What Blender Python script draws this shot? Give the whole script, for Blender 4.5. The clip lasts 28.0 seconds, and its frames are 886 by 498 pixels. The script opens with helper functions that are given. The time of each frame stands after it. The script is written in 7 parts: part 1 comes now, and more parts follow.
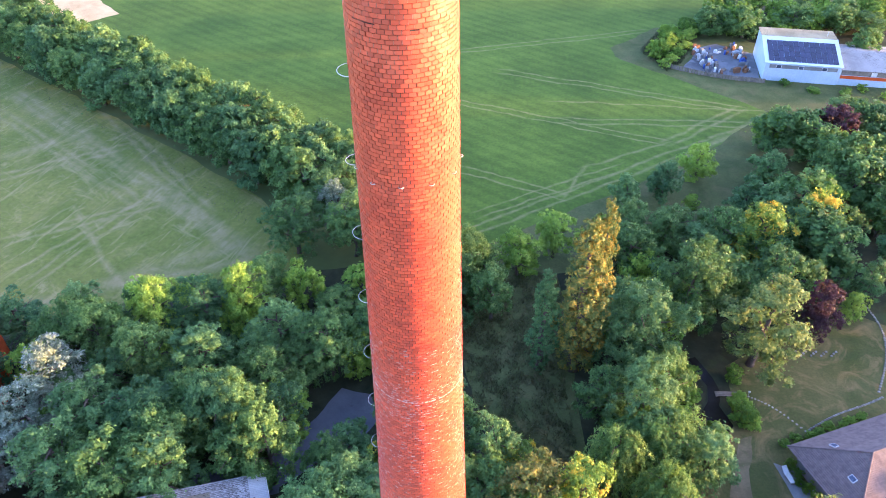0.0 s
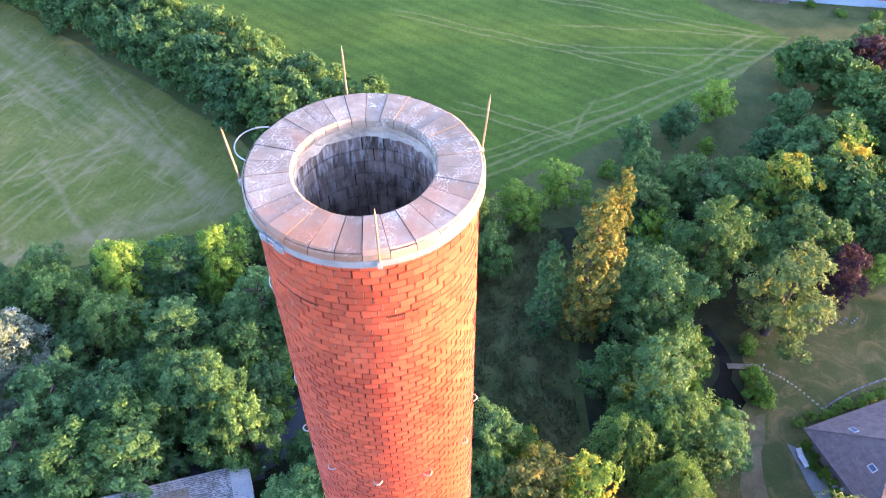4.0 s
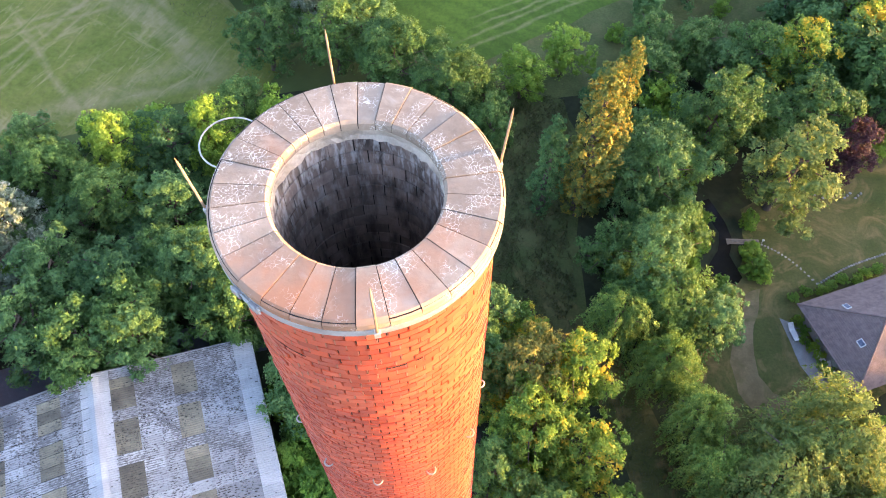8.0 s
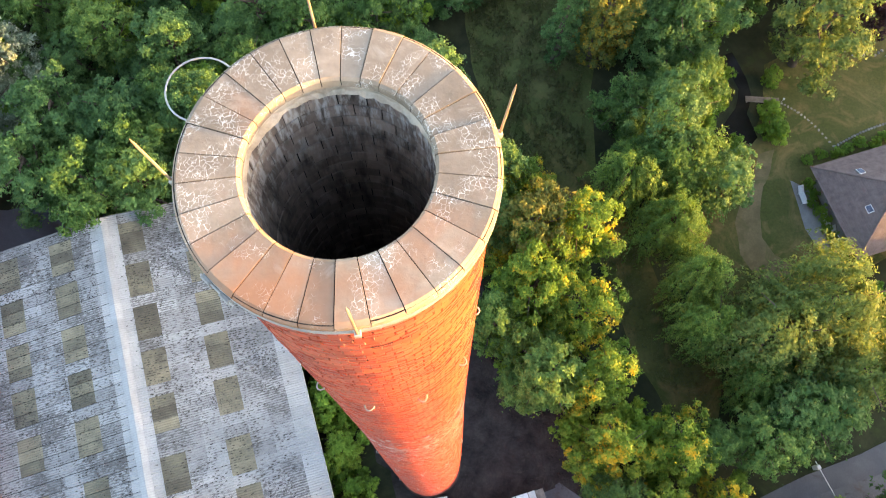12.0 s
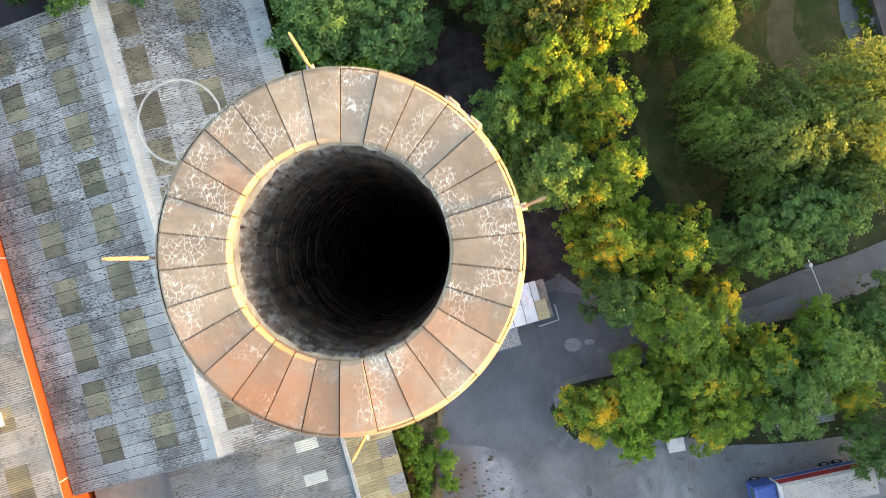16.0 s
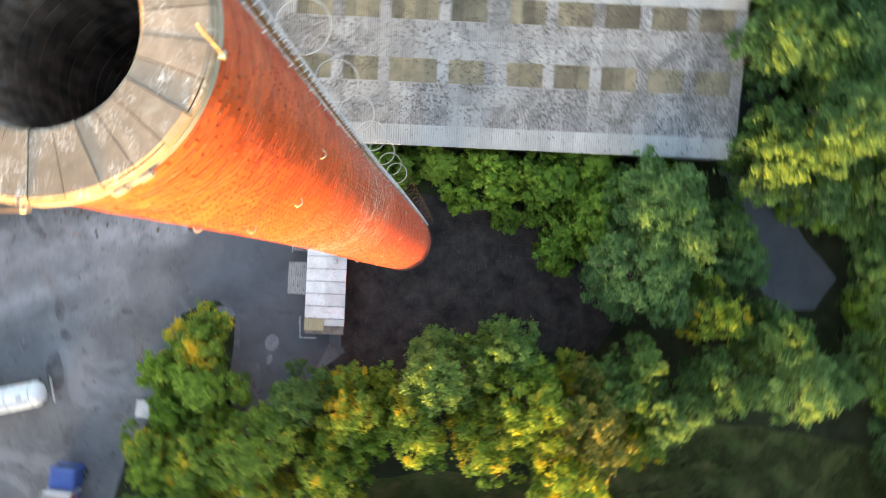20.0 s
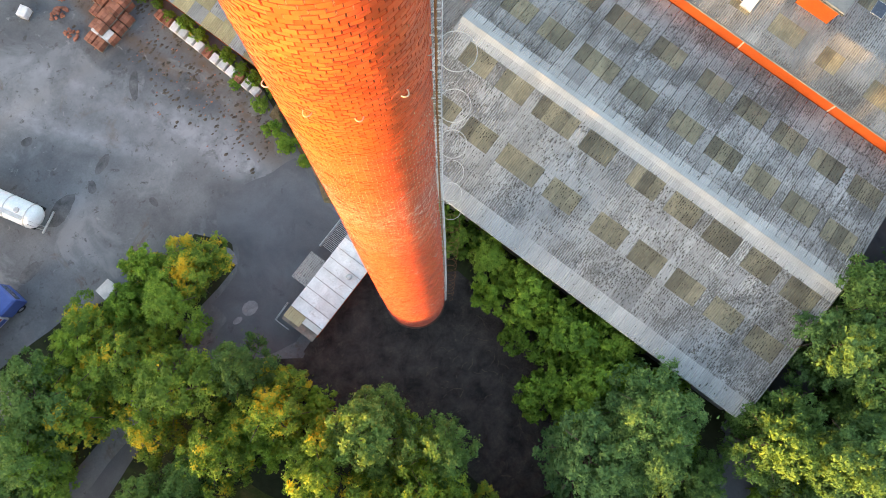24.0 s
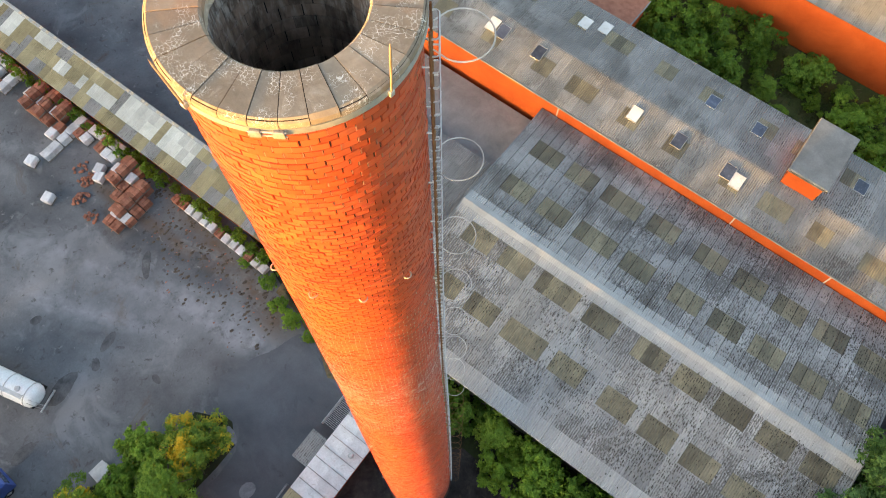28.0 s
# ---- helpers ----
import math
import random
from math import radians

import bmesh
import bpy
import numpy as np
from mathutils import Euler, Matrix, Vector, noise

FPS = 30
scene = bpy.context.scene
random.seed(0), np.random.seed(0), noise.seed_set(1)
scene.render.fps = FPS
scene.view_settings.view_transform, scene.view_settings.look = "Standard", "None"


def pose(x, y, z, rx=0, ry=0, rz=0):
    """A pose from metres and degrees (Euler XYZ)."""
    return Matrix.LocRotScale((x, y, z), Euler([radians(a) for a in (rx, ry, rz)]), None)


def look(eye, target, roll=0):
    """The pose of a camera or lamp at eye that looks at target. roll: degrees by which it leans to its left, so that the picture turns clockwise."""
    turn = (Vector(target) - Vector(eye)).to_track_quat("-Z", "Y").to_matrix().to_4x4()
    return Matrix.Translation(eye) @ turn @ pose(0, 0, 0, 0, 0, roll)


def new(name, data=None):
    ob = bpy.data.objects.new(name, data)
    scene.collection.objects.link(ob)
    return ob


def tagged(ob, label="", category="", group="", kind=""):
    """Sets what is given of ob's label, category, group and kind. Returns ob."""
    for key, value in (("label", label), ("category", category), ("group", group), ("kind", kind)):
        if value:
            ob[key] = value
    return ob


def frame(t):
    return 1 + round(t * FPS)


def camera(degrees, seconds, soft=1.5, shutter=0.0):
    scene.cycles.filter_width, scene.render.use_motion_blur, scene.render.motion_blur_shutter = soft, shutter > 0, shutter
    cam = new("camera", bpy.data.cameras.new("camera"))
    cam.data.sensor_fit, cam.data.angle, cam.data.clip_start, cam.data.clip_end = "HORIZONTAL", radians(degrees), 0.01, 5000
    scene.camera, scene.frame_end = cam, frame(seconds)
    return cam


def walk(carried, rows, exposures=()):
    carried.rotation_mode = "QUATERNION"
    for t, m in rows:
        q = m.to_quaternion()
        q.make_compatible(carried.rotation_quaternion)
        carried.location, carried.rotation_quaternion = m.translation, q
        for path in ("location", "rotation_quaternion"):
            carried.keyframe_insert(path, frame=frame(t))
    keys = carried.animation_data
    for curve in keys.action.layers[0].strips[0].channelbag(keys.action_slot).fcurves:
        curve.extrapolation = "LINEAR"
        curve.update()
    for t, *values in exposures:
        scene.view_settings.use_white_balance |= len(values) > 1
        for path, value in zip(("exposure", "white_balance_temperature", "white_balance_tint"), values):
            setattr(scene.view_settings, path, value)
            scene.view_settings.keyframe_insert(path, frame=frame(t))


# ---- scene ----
# ---------------------------------------------------------------- camera
cam = camera(62.19, 28.0, soft=0.95, shutter=0.4)
walk(cam, [
    (0.0, pose(1.47, -17.79, 72.89, 49.96, 0.43, 1.23)),
    (0.5, pose(1.34, -16.90, 72.69, 49.90, 0.39, 1.14)),
    (1.0, pose(1.29, -15.92, 72.63, 49.86, 0.38, 1.07)),
    (1.5, pose(1.26, -14.75, 72.63, 49.74, 0.37, 1.00)),
    (2.0, pose(1.25, -13.46, 72.70, 48.84, 0.36, 0.94)),
    (2.5, pose(1.19, -11.91, 72.72, 47.88, 0.34, 0.84)),
    (4.5, pose(1.08, -6.18, 73.11, 39.76, -0.00, 0.95)),
    (5.0, pose(1.09, -6.13, 73.14, 37.30, -0.04, 0.97)),
    (5.5, pose(1.08, -6.16, 73.14, 34.84, -0.06, 0.99)),
    (6.0, pose(1.07, -6.14, 73.13, 32.84, -0.09, 1.00)),
    (6.5, pose(1.01, -5.83, 73.08, 32.38, -0.11, 0.98)),
    (7.0, pose(0.96, -5.29, 73.03, 32.33, -0.13, 0.95)),
    (7.5, pose(0.93, -4.66, 73.02, 31.79, -0.16, 0.97)),
    (8.0, pose(0.92, -4.30, 73.04, 31.04, -0.20, 0.99)),
    (8.5, pose(0.90, -4.30, 73.05, 29.88, -0.22, 1.00)),
    (9.0, pose(0.89, -4.15, 73.06, 28.74, -0.22, 0.99)),
    (9.5, pose(0.90, -3.90, 73.04, 27.62, -0.26, 1.04)),
    (10.0, pose(0.91, -3.56, 73.01, 26.47, -0.27, 1.05)),
    (10.5, pose(0.93, -3.20, 73.00, 25.06, -0.28, 1.08)),
    (11.0, pose(0.97, -2.85, 73.05, 23.05, -0.30, 1.11)),
    (11.5, pose(1.02, -2.76, 73.05, 20.84, -0.30, 1.11)),
    (12.0, pose(1.05, -2.78, 73.07, 18.57, -0.32, 2.76)),
    (12.5, pose(1.06, -2.78, 73.05, 16.32, -0.34, 2.82)),
    (13.0, pose(1.05, -2.74, 73.02, 13.89, -0.37, 2.82)),
    (13.5, pose(1.04, -2.55, 73.05, 11.23, -0.40, 2.83)),
    (15.5, pose(0.90, -0.55, 72.89, 0.64, 0.04, 4.05)),
    (16.0, pose(0.83, 0.04, 72.92, 0.39, 0.03, 4.06)),
    (16.5, pose(0.79, 0.63, 72.91, 0.33, -0.01, 4.05)),
    (17.0, pose(0.71, 1.31, 72.91, 0.22, 0.06, 4.13)),
    (17.5, pose(0.65, 1.86, 72.91, 0.10, 0.02, 4.16)),
    (18.0, pose(0.59, 2.42, 72.89, 0.10, 0.03, 11.94)),
    (18.5, pose(0.60, 2.97, 72.82, 0.43, 0.07, 36.02)),
    (19.0, pose(0.49, 3.32, 72.77, 0.75, -0.10, 62.45)),
    (19.5, pose(0.46, 3.80, 73.20, 0.61, -0.23, 87.67)),
    (20.0, pose(0.54, 3.80, 73.02, 0.89, -0.58, 112.56)),
    (20.5, pose(0.56, 3.89, 73.16, 1.03, -0.82, 138.71)),
    (22.5, pose(0.77, 4.11, 72.64, 4.79, -0.98, 147.44)),
    (23.0, pose(0.97, 4.45, 72.87, 7.28, -0.98, 147.32)),
    (23.5, pose(1.32, 4.91, 72.92, 7.95, -0.96, 147.26)),
    (24.0, pose(1.59, 5.25, 72.92, 7.99, -0.95, 147.18)),
    (24.5, pose(1.62, 5.26, 73.00, 9.25, -0.89, 147.08)),
    (25.0, pose(1.63, 5.25, 72.99, 10.99, -0.85, 147.02)),
    (25.5, pose(1.64, 5.24, 73.01, 12.66, -0.82, 146.95)),
    (26.0, pose(1.64, 5.24, 73.04, 14.51, -0.75, 146.92)),
    (26.5, pose(1.63, 5.24, 73.10, 16.25, -0.70, 146.87)),
    (27.0, pose(1.61, 5.25, 73.16, 18.07, -0.64, 146.84)),
    (27.5, pose(1.58, 5.27, 73.24, 19.73, -0.55, 146.80)),
    (28.0, pose(1.55, 5.28, 73.25, 21.46, -0.48, 146.75)),
], exposures=[(0.0, 2.93, 5150, 35), (2.0, 2.90, 4800, 37), (5.0, 2.88, 5400, 31), (9.0, 2.86, 6150, 24), (13.0, 2.72, 7050, 13), (17.0, 2.7, 7350, 11), (23.0, 2.58, 7600, 12), (25.5, 2.4, 7600, 12), (28.0, 2.1, 7500, 12)])

# ---------------------------------------------------------------- light: low evening sun and clear sky
SUN_ANGLE, SUN_HEIGHT = 2.0, 2.42
world = bpy.data.worlds.new("evening_sky")
scene.world = world
world.use_nodes = True
wn = world.node_tree
sky = wn.nodes.new("ShaderNodeTexSky")
sky.sky_type = "NISHITA"
sky.sun_disc = False
sky.sun_elevation = radians(10)
sky.sun_rotation = radians(90 - SUN_ANGLE)
sky.dust_density = 1.5
wn.links.new(sky.outputs["Color"], wn.nodes["Background"].inputs["Color"])
wn.nodes["Background"].inputs["Strength"].default_value = 0.15
lamp = bpy.data.lights.new("sun", "SUN")
lamp.energy, lamp.angle, lamp.color = 4.1, radians(0.6), (1.0, 0.55, 0.10)
sun = new("sun", lamp)
sun.matrix_world = look((0, 0, 0), (-math.cos(radians(SUN_ANGLE)) * math.cos(radians(SUN_HEIGHT)),
                                    -math.sin(radians(SUN_ANGLE)) * math.cos(radians(SUN_HEIGHT)), -math.sin(radians(SUN_HEIGHT))))


# ---------------------------------------------------------------- materials
def nodes_of(name):
    m = bpy.data.materials.new(name)
    m.use_nodes = True
    nt = m.node_tree
    return m, nt, nt.nodes["Principled BSDF"]


def plug(nt, a, b):
    nt.links.new(a, b)


def math_node(nt, op, a, b=None, c=None, clamp=False):
    n = nt.nodes.new("ShaderNodeMath")
    n.operation, n.use_clamp = op, clamp
    for i, v in enumerate((a, b, c)):
        if v is None:
            continue
        if isinstance(v, (int, float)):
            n.inputs[i].default_value = v
        else:
            nt.links.new(v, n.inputs[i])
    return n.outputs[0]


def blend(nt, kind, fac, a, b):
    n = nt.nodes.new("ShaderNodeMix")
    n.data_type, n.blend_type = "RGBA", kind
    for i, v in ((0, fac), (6, a), (7, b)):
        if isinstance(v, (int, float)):
            n.inputs[i].default_value = v
        elif isinstance(v, tuple):
            n.inputs[i].default_value = (*v, 1)
        else:
            nt.links.new(v, n.inputs[i])
    return n.outputs[2]


def ramp(nt, fac, stops):
    n = nt.nodes.new("ShaderNodeValToRGB")
    while len(n.color_ramp.elements) < len(stops):
        n.color_ramp.elements.new(0.5)
    for e, (p, c) in zip(n.color_ramp.elements, stops):
        e.position, e.color = p, (*c, 1)
    nt.links.new(fac, n.inputs[0])
    return n.outputs[0]


def noise_tex(nt, vec, scale, detail=4.0, rough=0.6, distort=0.0):
    n = nt.nodes.new("ShaderNodeTexNoise")
    n.inputs["Scale"].default_value, n.inputs["Detail"].default_value = scale, detail
    n.inputs["Roughness"].default_value, n.inputs["Distortion"].default_value = rough, distort
    nt.links.new(vec, n.inputs["Vector"])
    return n.outputs["Fac"]


def coords(nt, stretch=None):
    out = nt.nodes.new("ShaderNodeNewGeometry").outputs["Position"]
    if stretch:
        mp = nt.nodes.new("ShaderNodeMapping")
        mp.inputs["Scale"].default_value = stretch
        nt.links.new(out, mp.inputs["Vector"])
        out = mp.outputs[0]
    return out


def piece_random(nt):
    a = nt.nodes.new("ShaderNodeObjectInfo").outputs["Random"]
    b = nt.nodes.new("ShaderNodeNewGeometry").outputs["Random Per Island"]
    return math_node(nt, "FRACT", math_node(nt, "ADD", a, b))


def surface(name, dark, light, scale=1.0, fine=12.0, rough=0.85, bump=0.3, depth=0.02, vary=0.0, metal=0.0, contrast=0.25, stretch=None, extra=None):
    """Two-scale mottled surface; vary shifts the tone from piece to piece."""
    m, nt, bsdf = nodes_of(name)
    vec = coords(nt, stretch=stretch)
    big = noise_tex(nt, vec, scale, 5, 0.65, 0.3)
    small = noise_tex(nt, vec, fine * scale, 4, 0.7)
    col = ramp(nt, big, [(0.32, dark), (0.68, light)])
    grain = math_node(nt, "MULTIPLY_ADD", small, 2 * contrast, 1 - contrast)
    if vary:
        grain = math_node(nt, "MULTIPLY", grain, math_node(nt, "MULTIPLY_ADD", piece_random(nt), 2 * vary, 1 - vary))
    hsv = nt.nodes.new("ShaderNodeHueSaturation")
    plug(nt, col, hsv.inputs["Color"])
    plug(nt, grain, hsv.inputs["Value"])
    out = hsv.outputs[0]
    if extra:
        out = extra(nt, vec, out)
    plug(nt, out, bsdf.inputs["Base Color"])
    bsdf.inputs["Metallic"].default_value = metal
    if rough > 0.7:
        bsdf.inputs["Specular IOR Level"].default_value = 0.2
    plug(nt, math_node(nt, "MULTIPLY_ADD", small, 0.3, rough - 0.15, clamp=True), bsdf.inputs["Roughness"])
    if bump:
        b = nt.nodes.new("ShaderNodeBump")
        b.inputs["Strength"].default_value, b.inputs["Distance"].default_value = bump, depth
        plug(nt, small, b.inputs["Height"])
        plug(nt, b.outputs[0], bsdf.inputs["Normal"])
    return m


def leafy(name, dark, light, tip, through_light=0.4, patches=0.0):
    """Foliage: the tone changes from leaf to leaf, from tuft to tuft, from bough to bough and from tree to tree."""
    m, nt, bsdf = nodes_of(name)
    isl = nt.nodes.new("ShaderNodeNewGeometry").outputs["Random Per Island"]
    tree = nt.nodes.new("ShaderNodeObjectInfo").outputs["Random"]
    at = coords(nt)
    tuft = noise_tex(nt, at, 1.5, 2, 0.5)
    bough = noise_tex(nt, at, 0.42, 2, 0.5)
    f = math_node(nt, "ADD", math_node(nt, "MULTIPLY", isl, 0.36), math_node(nt, "MULTIPLY", tuft, 0.75))
    f = math_node(nt, "ADD", f, math_node(nt, "MULTIPLY_ADD", bough, 0.7 + 1.7 * patches, -0.35 - 0.82 * patches))
    f = math_node(nt, "ADD", f, math_node(nt, "MULTIPLY_ADD", tree, 0.40, -0.31))
    col = ramp(nt, f, [(0.15, dark), (0.6, light), (0.95, tip)])
    plug(nt, col, bsdf.inputs["Base Color"])
    bsdf.inputs["Roughness"].default_value = 0.6
    bsdf.inputs["Specular IOR Level"].default_value = 0.25
    tr = nt.nodes.new("ShaderNodeBsdfTranslucent")
    plug(nt, col, tr.inputs["Color"])
    mix = nt.nodes.new("ShaderNodeMixShader")
    mix.inputs[0].default_value = through_light
    plug(nt, bsdf.outputs[0], mix.inputs[1])
    plug(nt, tr.outputs[0], mix.inputs[2])
    plug(nt, mix.outputs[0], nt.nodes["Material Output"].inputs["Surface"])
    return m


def worn_lines(lines, colour, strength=0.8):
    """Extra for a ground surface: soft worn tracks along (x0, y0, x1, y1, width)."""
    def add(nt, vec, col):
        sep = nt.nodes.new("ShaderNodeSeparateXYZ")
        plug(nt, vec, sep.inputs[0])
        wob = noise_tex(nt, vec, 0.12, 3, 0.6)
        patch = noise_tex(nt, vec, 0.5, 4, 0.7)
        for x0, y0, x1, y1, w in lines:
            length = math.hypot(x1 - x0, y1 - y0)
            tx, ty = (x1 - x0) / length, (y1 - y0) / length
            dx, dy = math_node(nt, "SUBTRACT", sep.outputs[0], x0), math_node(nt, "SUBTRACT", sep.outputs[1], y0)
            along = math_node(nt, "ADD", math_node(nt, "MULTIPLY", dx, tx), math_node(nt, "MULTIPLY", dy, ty))
            off = math_node(nt, "SUBTRACT", math_node(nt, "MULTIPLY", dx, -ty), math_node(nt, "MULTIPLY", dy, -tx))
            off = math_node(nt, "ADD", off, math_node(nt, "MULTIPLY_ADD", wob, 2.4, -1.2))
            gap_off = math_node(nt, "ABSOLUTE", off)
            if w < 0:  # a pair of wheel tracks
                gap_off = math_node(nt, "ABSOLUTE", math_node(nt, "SUBTRACT", gap_off, 0.9))
            near = math_node(nt, "SUBTRACT", 1.0, math_node(nt, "DIVIDE", gap_off, abs(w)), clamp=True)
            mid = math_node(nt, "ABSOLUTE", math_node(nt, "SUBTRACT", along, length / 2))
            ends = math_node(nt, "DIVIDE", math_node(nt, "SUBTRACT", length / 2 + 2, mid), 4.0, clamp=True)
            mask = math_node(nt, "MULTIPLY", math_node(nt, "MULTIPLY", near, ends), math_node(nt, "MULTIPLY_ADD", patch, 3.0, -0.8, clamp=True))
            col = blend(nt, "MIX", math_node(nt, "MULTIPLY", mask, strength), col, colour)
        return col
    return add


def spots(scale, low, high, colour, strength=0.8, distort=1.0):
    def add(nt, vec, col):
        f = noise_tex(nt, vec, scale, 5, 0.65, distort)
        mask = math_node(nt, "DIVIDE", math_node(nt, "SUBTRACT", f, low), high - low, clamp=True)
        return blend(nt, "MIX", math_node(nt, "MULTIPLY", mask, strength), col, colour)
    return add


def mow_lines(turn, pitch, strength):
    """Faint parallel lines left by the mower or the drill."""
    def add(nt, vec, col):
        mp = nt.nodes.new("ShaderNodeMapping")
        mp.inputs["Rotation"].default_value = (0, 0, radians(turn))
        plug(nt, vec, mp.inputs[0])
        w = nt.nodes.new("ShaderNodeTexWave")
        w.bands_direction = "Y"
        w.inputs["Scale"].default_value = math.tau / pitch / 20.0
        w.inputs["Distortion"].default_value, w.inputs["Detail"].default_value = 1.2, 3.0
        plug(nt, mp.outputs[0], w.inputs["Vector"])
        f = math_node(nt, "MULTIPLY", w.outputs["Fac"], noise_tex(nt, vec, 0.09, 3, 0.6))
        return blend(nt, "MULTIPLY", strength, col, ramp(nt, f, [(0.1, (1, 1, 1)), (0.6, (0.35, 0.45, 0.3))]))
    return add


def streaks(turn, along, across, low, high, colour, strength):
    """Pale or dark streaks drawn out along one direction."""
    def add(nt, vec, col):
        mp = nt.nodes.new("ShaderNodeMapping")
        mp.vector_type = "TEXTURE"
        mp.inputs["Rotation"].default_value = (0, 0, radians(turn))
        mp.inputs["Scale"].default_value = (1 / along, 1 / across, 1)
        plug(nt, vec, mp.inputs[0])
        f = noise_tex(nt, mp.outputs[0], 1.0, 6, 0.75, 1.1)
        mask = math_node(nt, "DIVIDE", math_node(nt, "SUBTRACT", f, low), high - low, clamp=True)
        return blend(nt, "MIX", math_node(nt, "MULTIPLY", mask, strength), col, colour)
    return add


def both(*adds):
    def add(nt, vec, col):
        for a in adds:
            col = a(nt, vec, col)
        return col
    return add


def along_grid(nt, vec, scale):
    """Coordinates turned into the grid of the works: x down the roof slopes, y along the ridges."""
    mp = nt.nodes.new("ShaderNodeMapping")
    mp.vector_type = "TEXTURE"
    mp.inputs["Rotation"].default_value = (0, 0, radians(20))
    plug(nt, vec, mp.inputs[0])
    sc = nt.nodes.new("ShaderNodeMapping")
    sc.inputs["Scale"].default_value = scale
    plug(nt, mp.outputs[0], sc.inputs[0])
    return sc.outputs[0]


def lichen(dark, amount):
    """Dirt in the valleys of the corrugation and dark lichen specks that thicken in patches."""
    def add(nt, vec, col):
        lines = nt.nodes.new("ShaderNodeTexWave")
        lines.bands_direction = "Y"
        lines.inputs["Scale"].default_value = math.tau / 0.21 / 20.0
        lines.inputs["Distortion"].default_value = 0.0
        plug(nt, along_grid(nt, vec, (1, 1, 0)), lines.inputs["Vector"])
        specks = noise_tex(nt, along_grid(nt, vec, (1.0, 2.6, 0)), 2.6, 3, 0.75)
        patch = noise_tex(nt, vec, 0.22, 5, 0.65, 0.5)
        valley = math_node(nt, "MULTIPLY", lines.outputs["Fac"], 0.14)
        f = math_node(nt, "ADD", math_node(nt, "ADD", valley, specks), math_node(nt, "MULTIPLY", patch, 1.0))
        mask = math_node(nt, "MULTIPLY_ADD", f, 9.0, -9.0 * (1.36 - amount), clamp=True)
        col = blend(nt, "MULTIPLY", 0.13, col, ramp(nt, lines.outputs["Fac"], [(0.0, (1, 1, 1)), (1.0, (0.3, 0.3, 0.3))]))
        return blend(nt, "MIX", math_node(nt, "MULTIPLY", mask, 0.78), col, dark)
    return add


def crazing(nt, vec, col):
    """White efflorescence along fine cracks, and rust at the outer rim of the slabs."""
    v = nt.nodes.new("ShaderNodeTexVoronoi")
    v.feature = "DISTANCE_TO_EDGE"
    v.inputs["Scale"].default_value = 19.0
    shake = nt.nodes.new("ShaderNodeTexNoise")
    shake.inputs["Scale"].default_value, shake.inputs["Detail"].default_value = 9.0, 3.0
    plug(nt, vec, shake.inputs["Vector"])
    mixv = nt.nodes.new("ShaderNodeVectorMath")
    mixv.operation = "MULTIPLY_ADD"
    plug(nt, shake.outputs["Color"], mixv.inputs[0])
    mixv.inputs[1].default_value = (0.12, 0.12, 0.12)
    plug(nt, vec, mixv.inputs[2])
    plug(nt, mixv.outputs[0], v.inputs["Vector"])
    line = math_node(nt, "LESS_THAN", v.outputs["Distance"], 0.03)
    where = math_node(nt, "MULTIPLY_ADD", noise_tex(nt, vec, 3.2, 3), 9.0, -4.5, clamp=True)
    col = blend(nt, "MIX", math_node(nt, "MULTIPLY", math_node(nt, "MULTIPLY", line, where), 0.9), col, (0.78, 0.73, 0.67))
    sep = nt.nodes.new("ShaderNodeSeparateXYZ")
    plug(nt, vec, sep.inputs[0])
    side = math_node(nt, "MULTIPLY_ADD", sep.outputs[1], -0.42, -2.0)  # the south side is the rustier one
    rust = math_node(nt, "MULTIPLY_ADD", noise_tex(nt, vec, 1.1, 4), 4.0, side, clamp=True)
    return blend(nt, "MIX", math_node(nt, "MULTIPLY", rust, 0.6), col, (0.46, 0.19, 0.09))


def lime_bloom(nt, vec, col):
    """Pale lime washed out of the topmost courses, patchy, brick by brick."""
    sep = nt.nodes.new("ShaderNodeSeparateXYZ")
    plug(nt, vec, sep.inputs[0])
    up = math_node(nt, "MULTIPLY_ADD", sep.outputs[2], 1 / 7.0, -57.0 / 7.0, clamp=True)
    cloud = math_node(nt, "MULTIPLY_ADD", noise_tex(nt, vec, 0.9, 4, 0.6, 0.5), 2.6, -0.75, clamp=True)
    each = math_node(nt, "MULTIPLY_ADD", piece_random(nt), 0.8, 0.45)
    f = math_node(nt, "MULTIPLY", math_node(nt, "MULTIPLY", up, cloud), math_node(nt, "MULTIPLY", each, 0.2))
    return blend(nt, "MIX", f, col, (0.66, 0.25, 0.12))


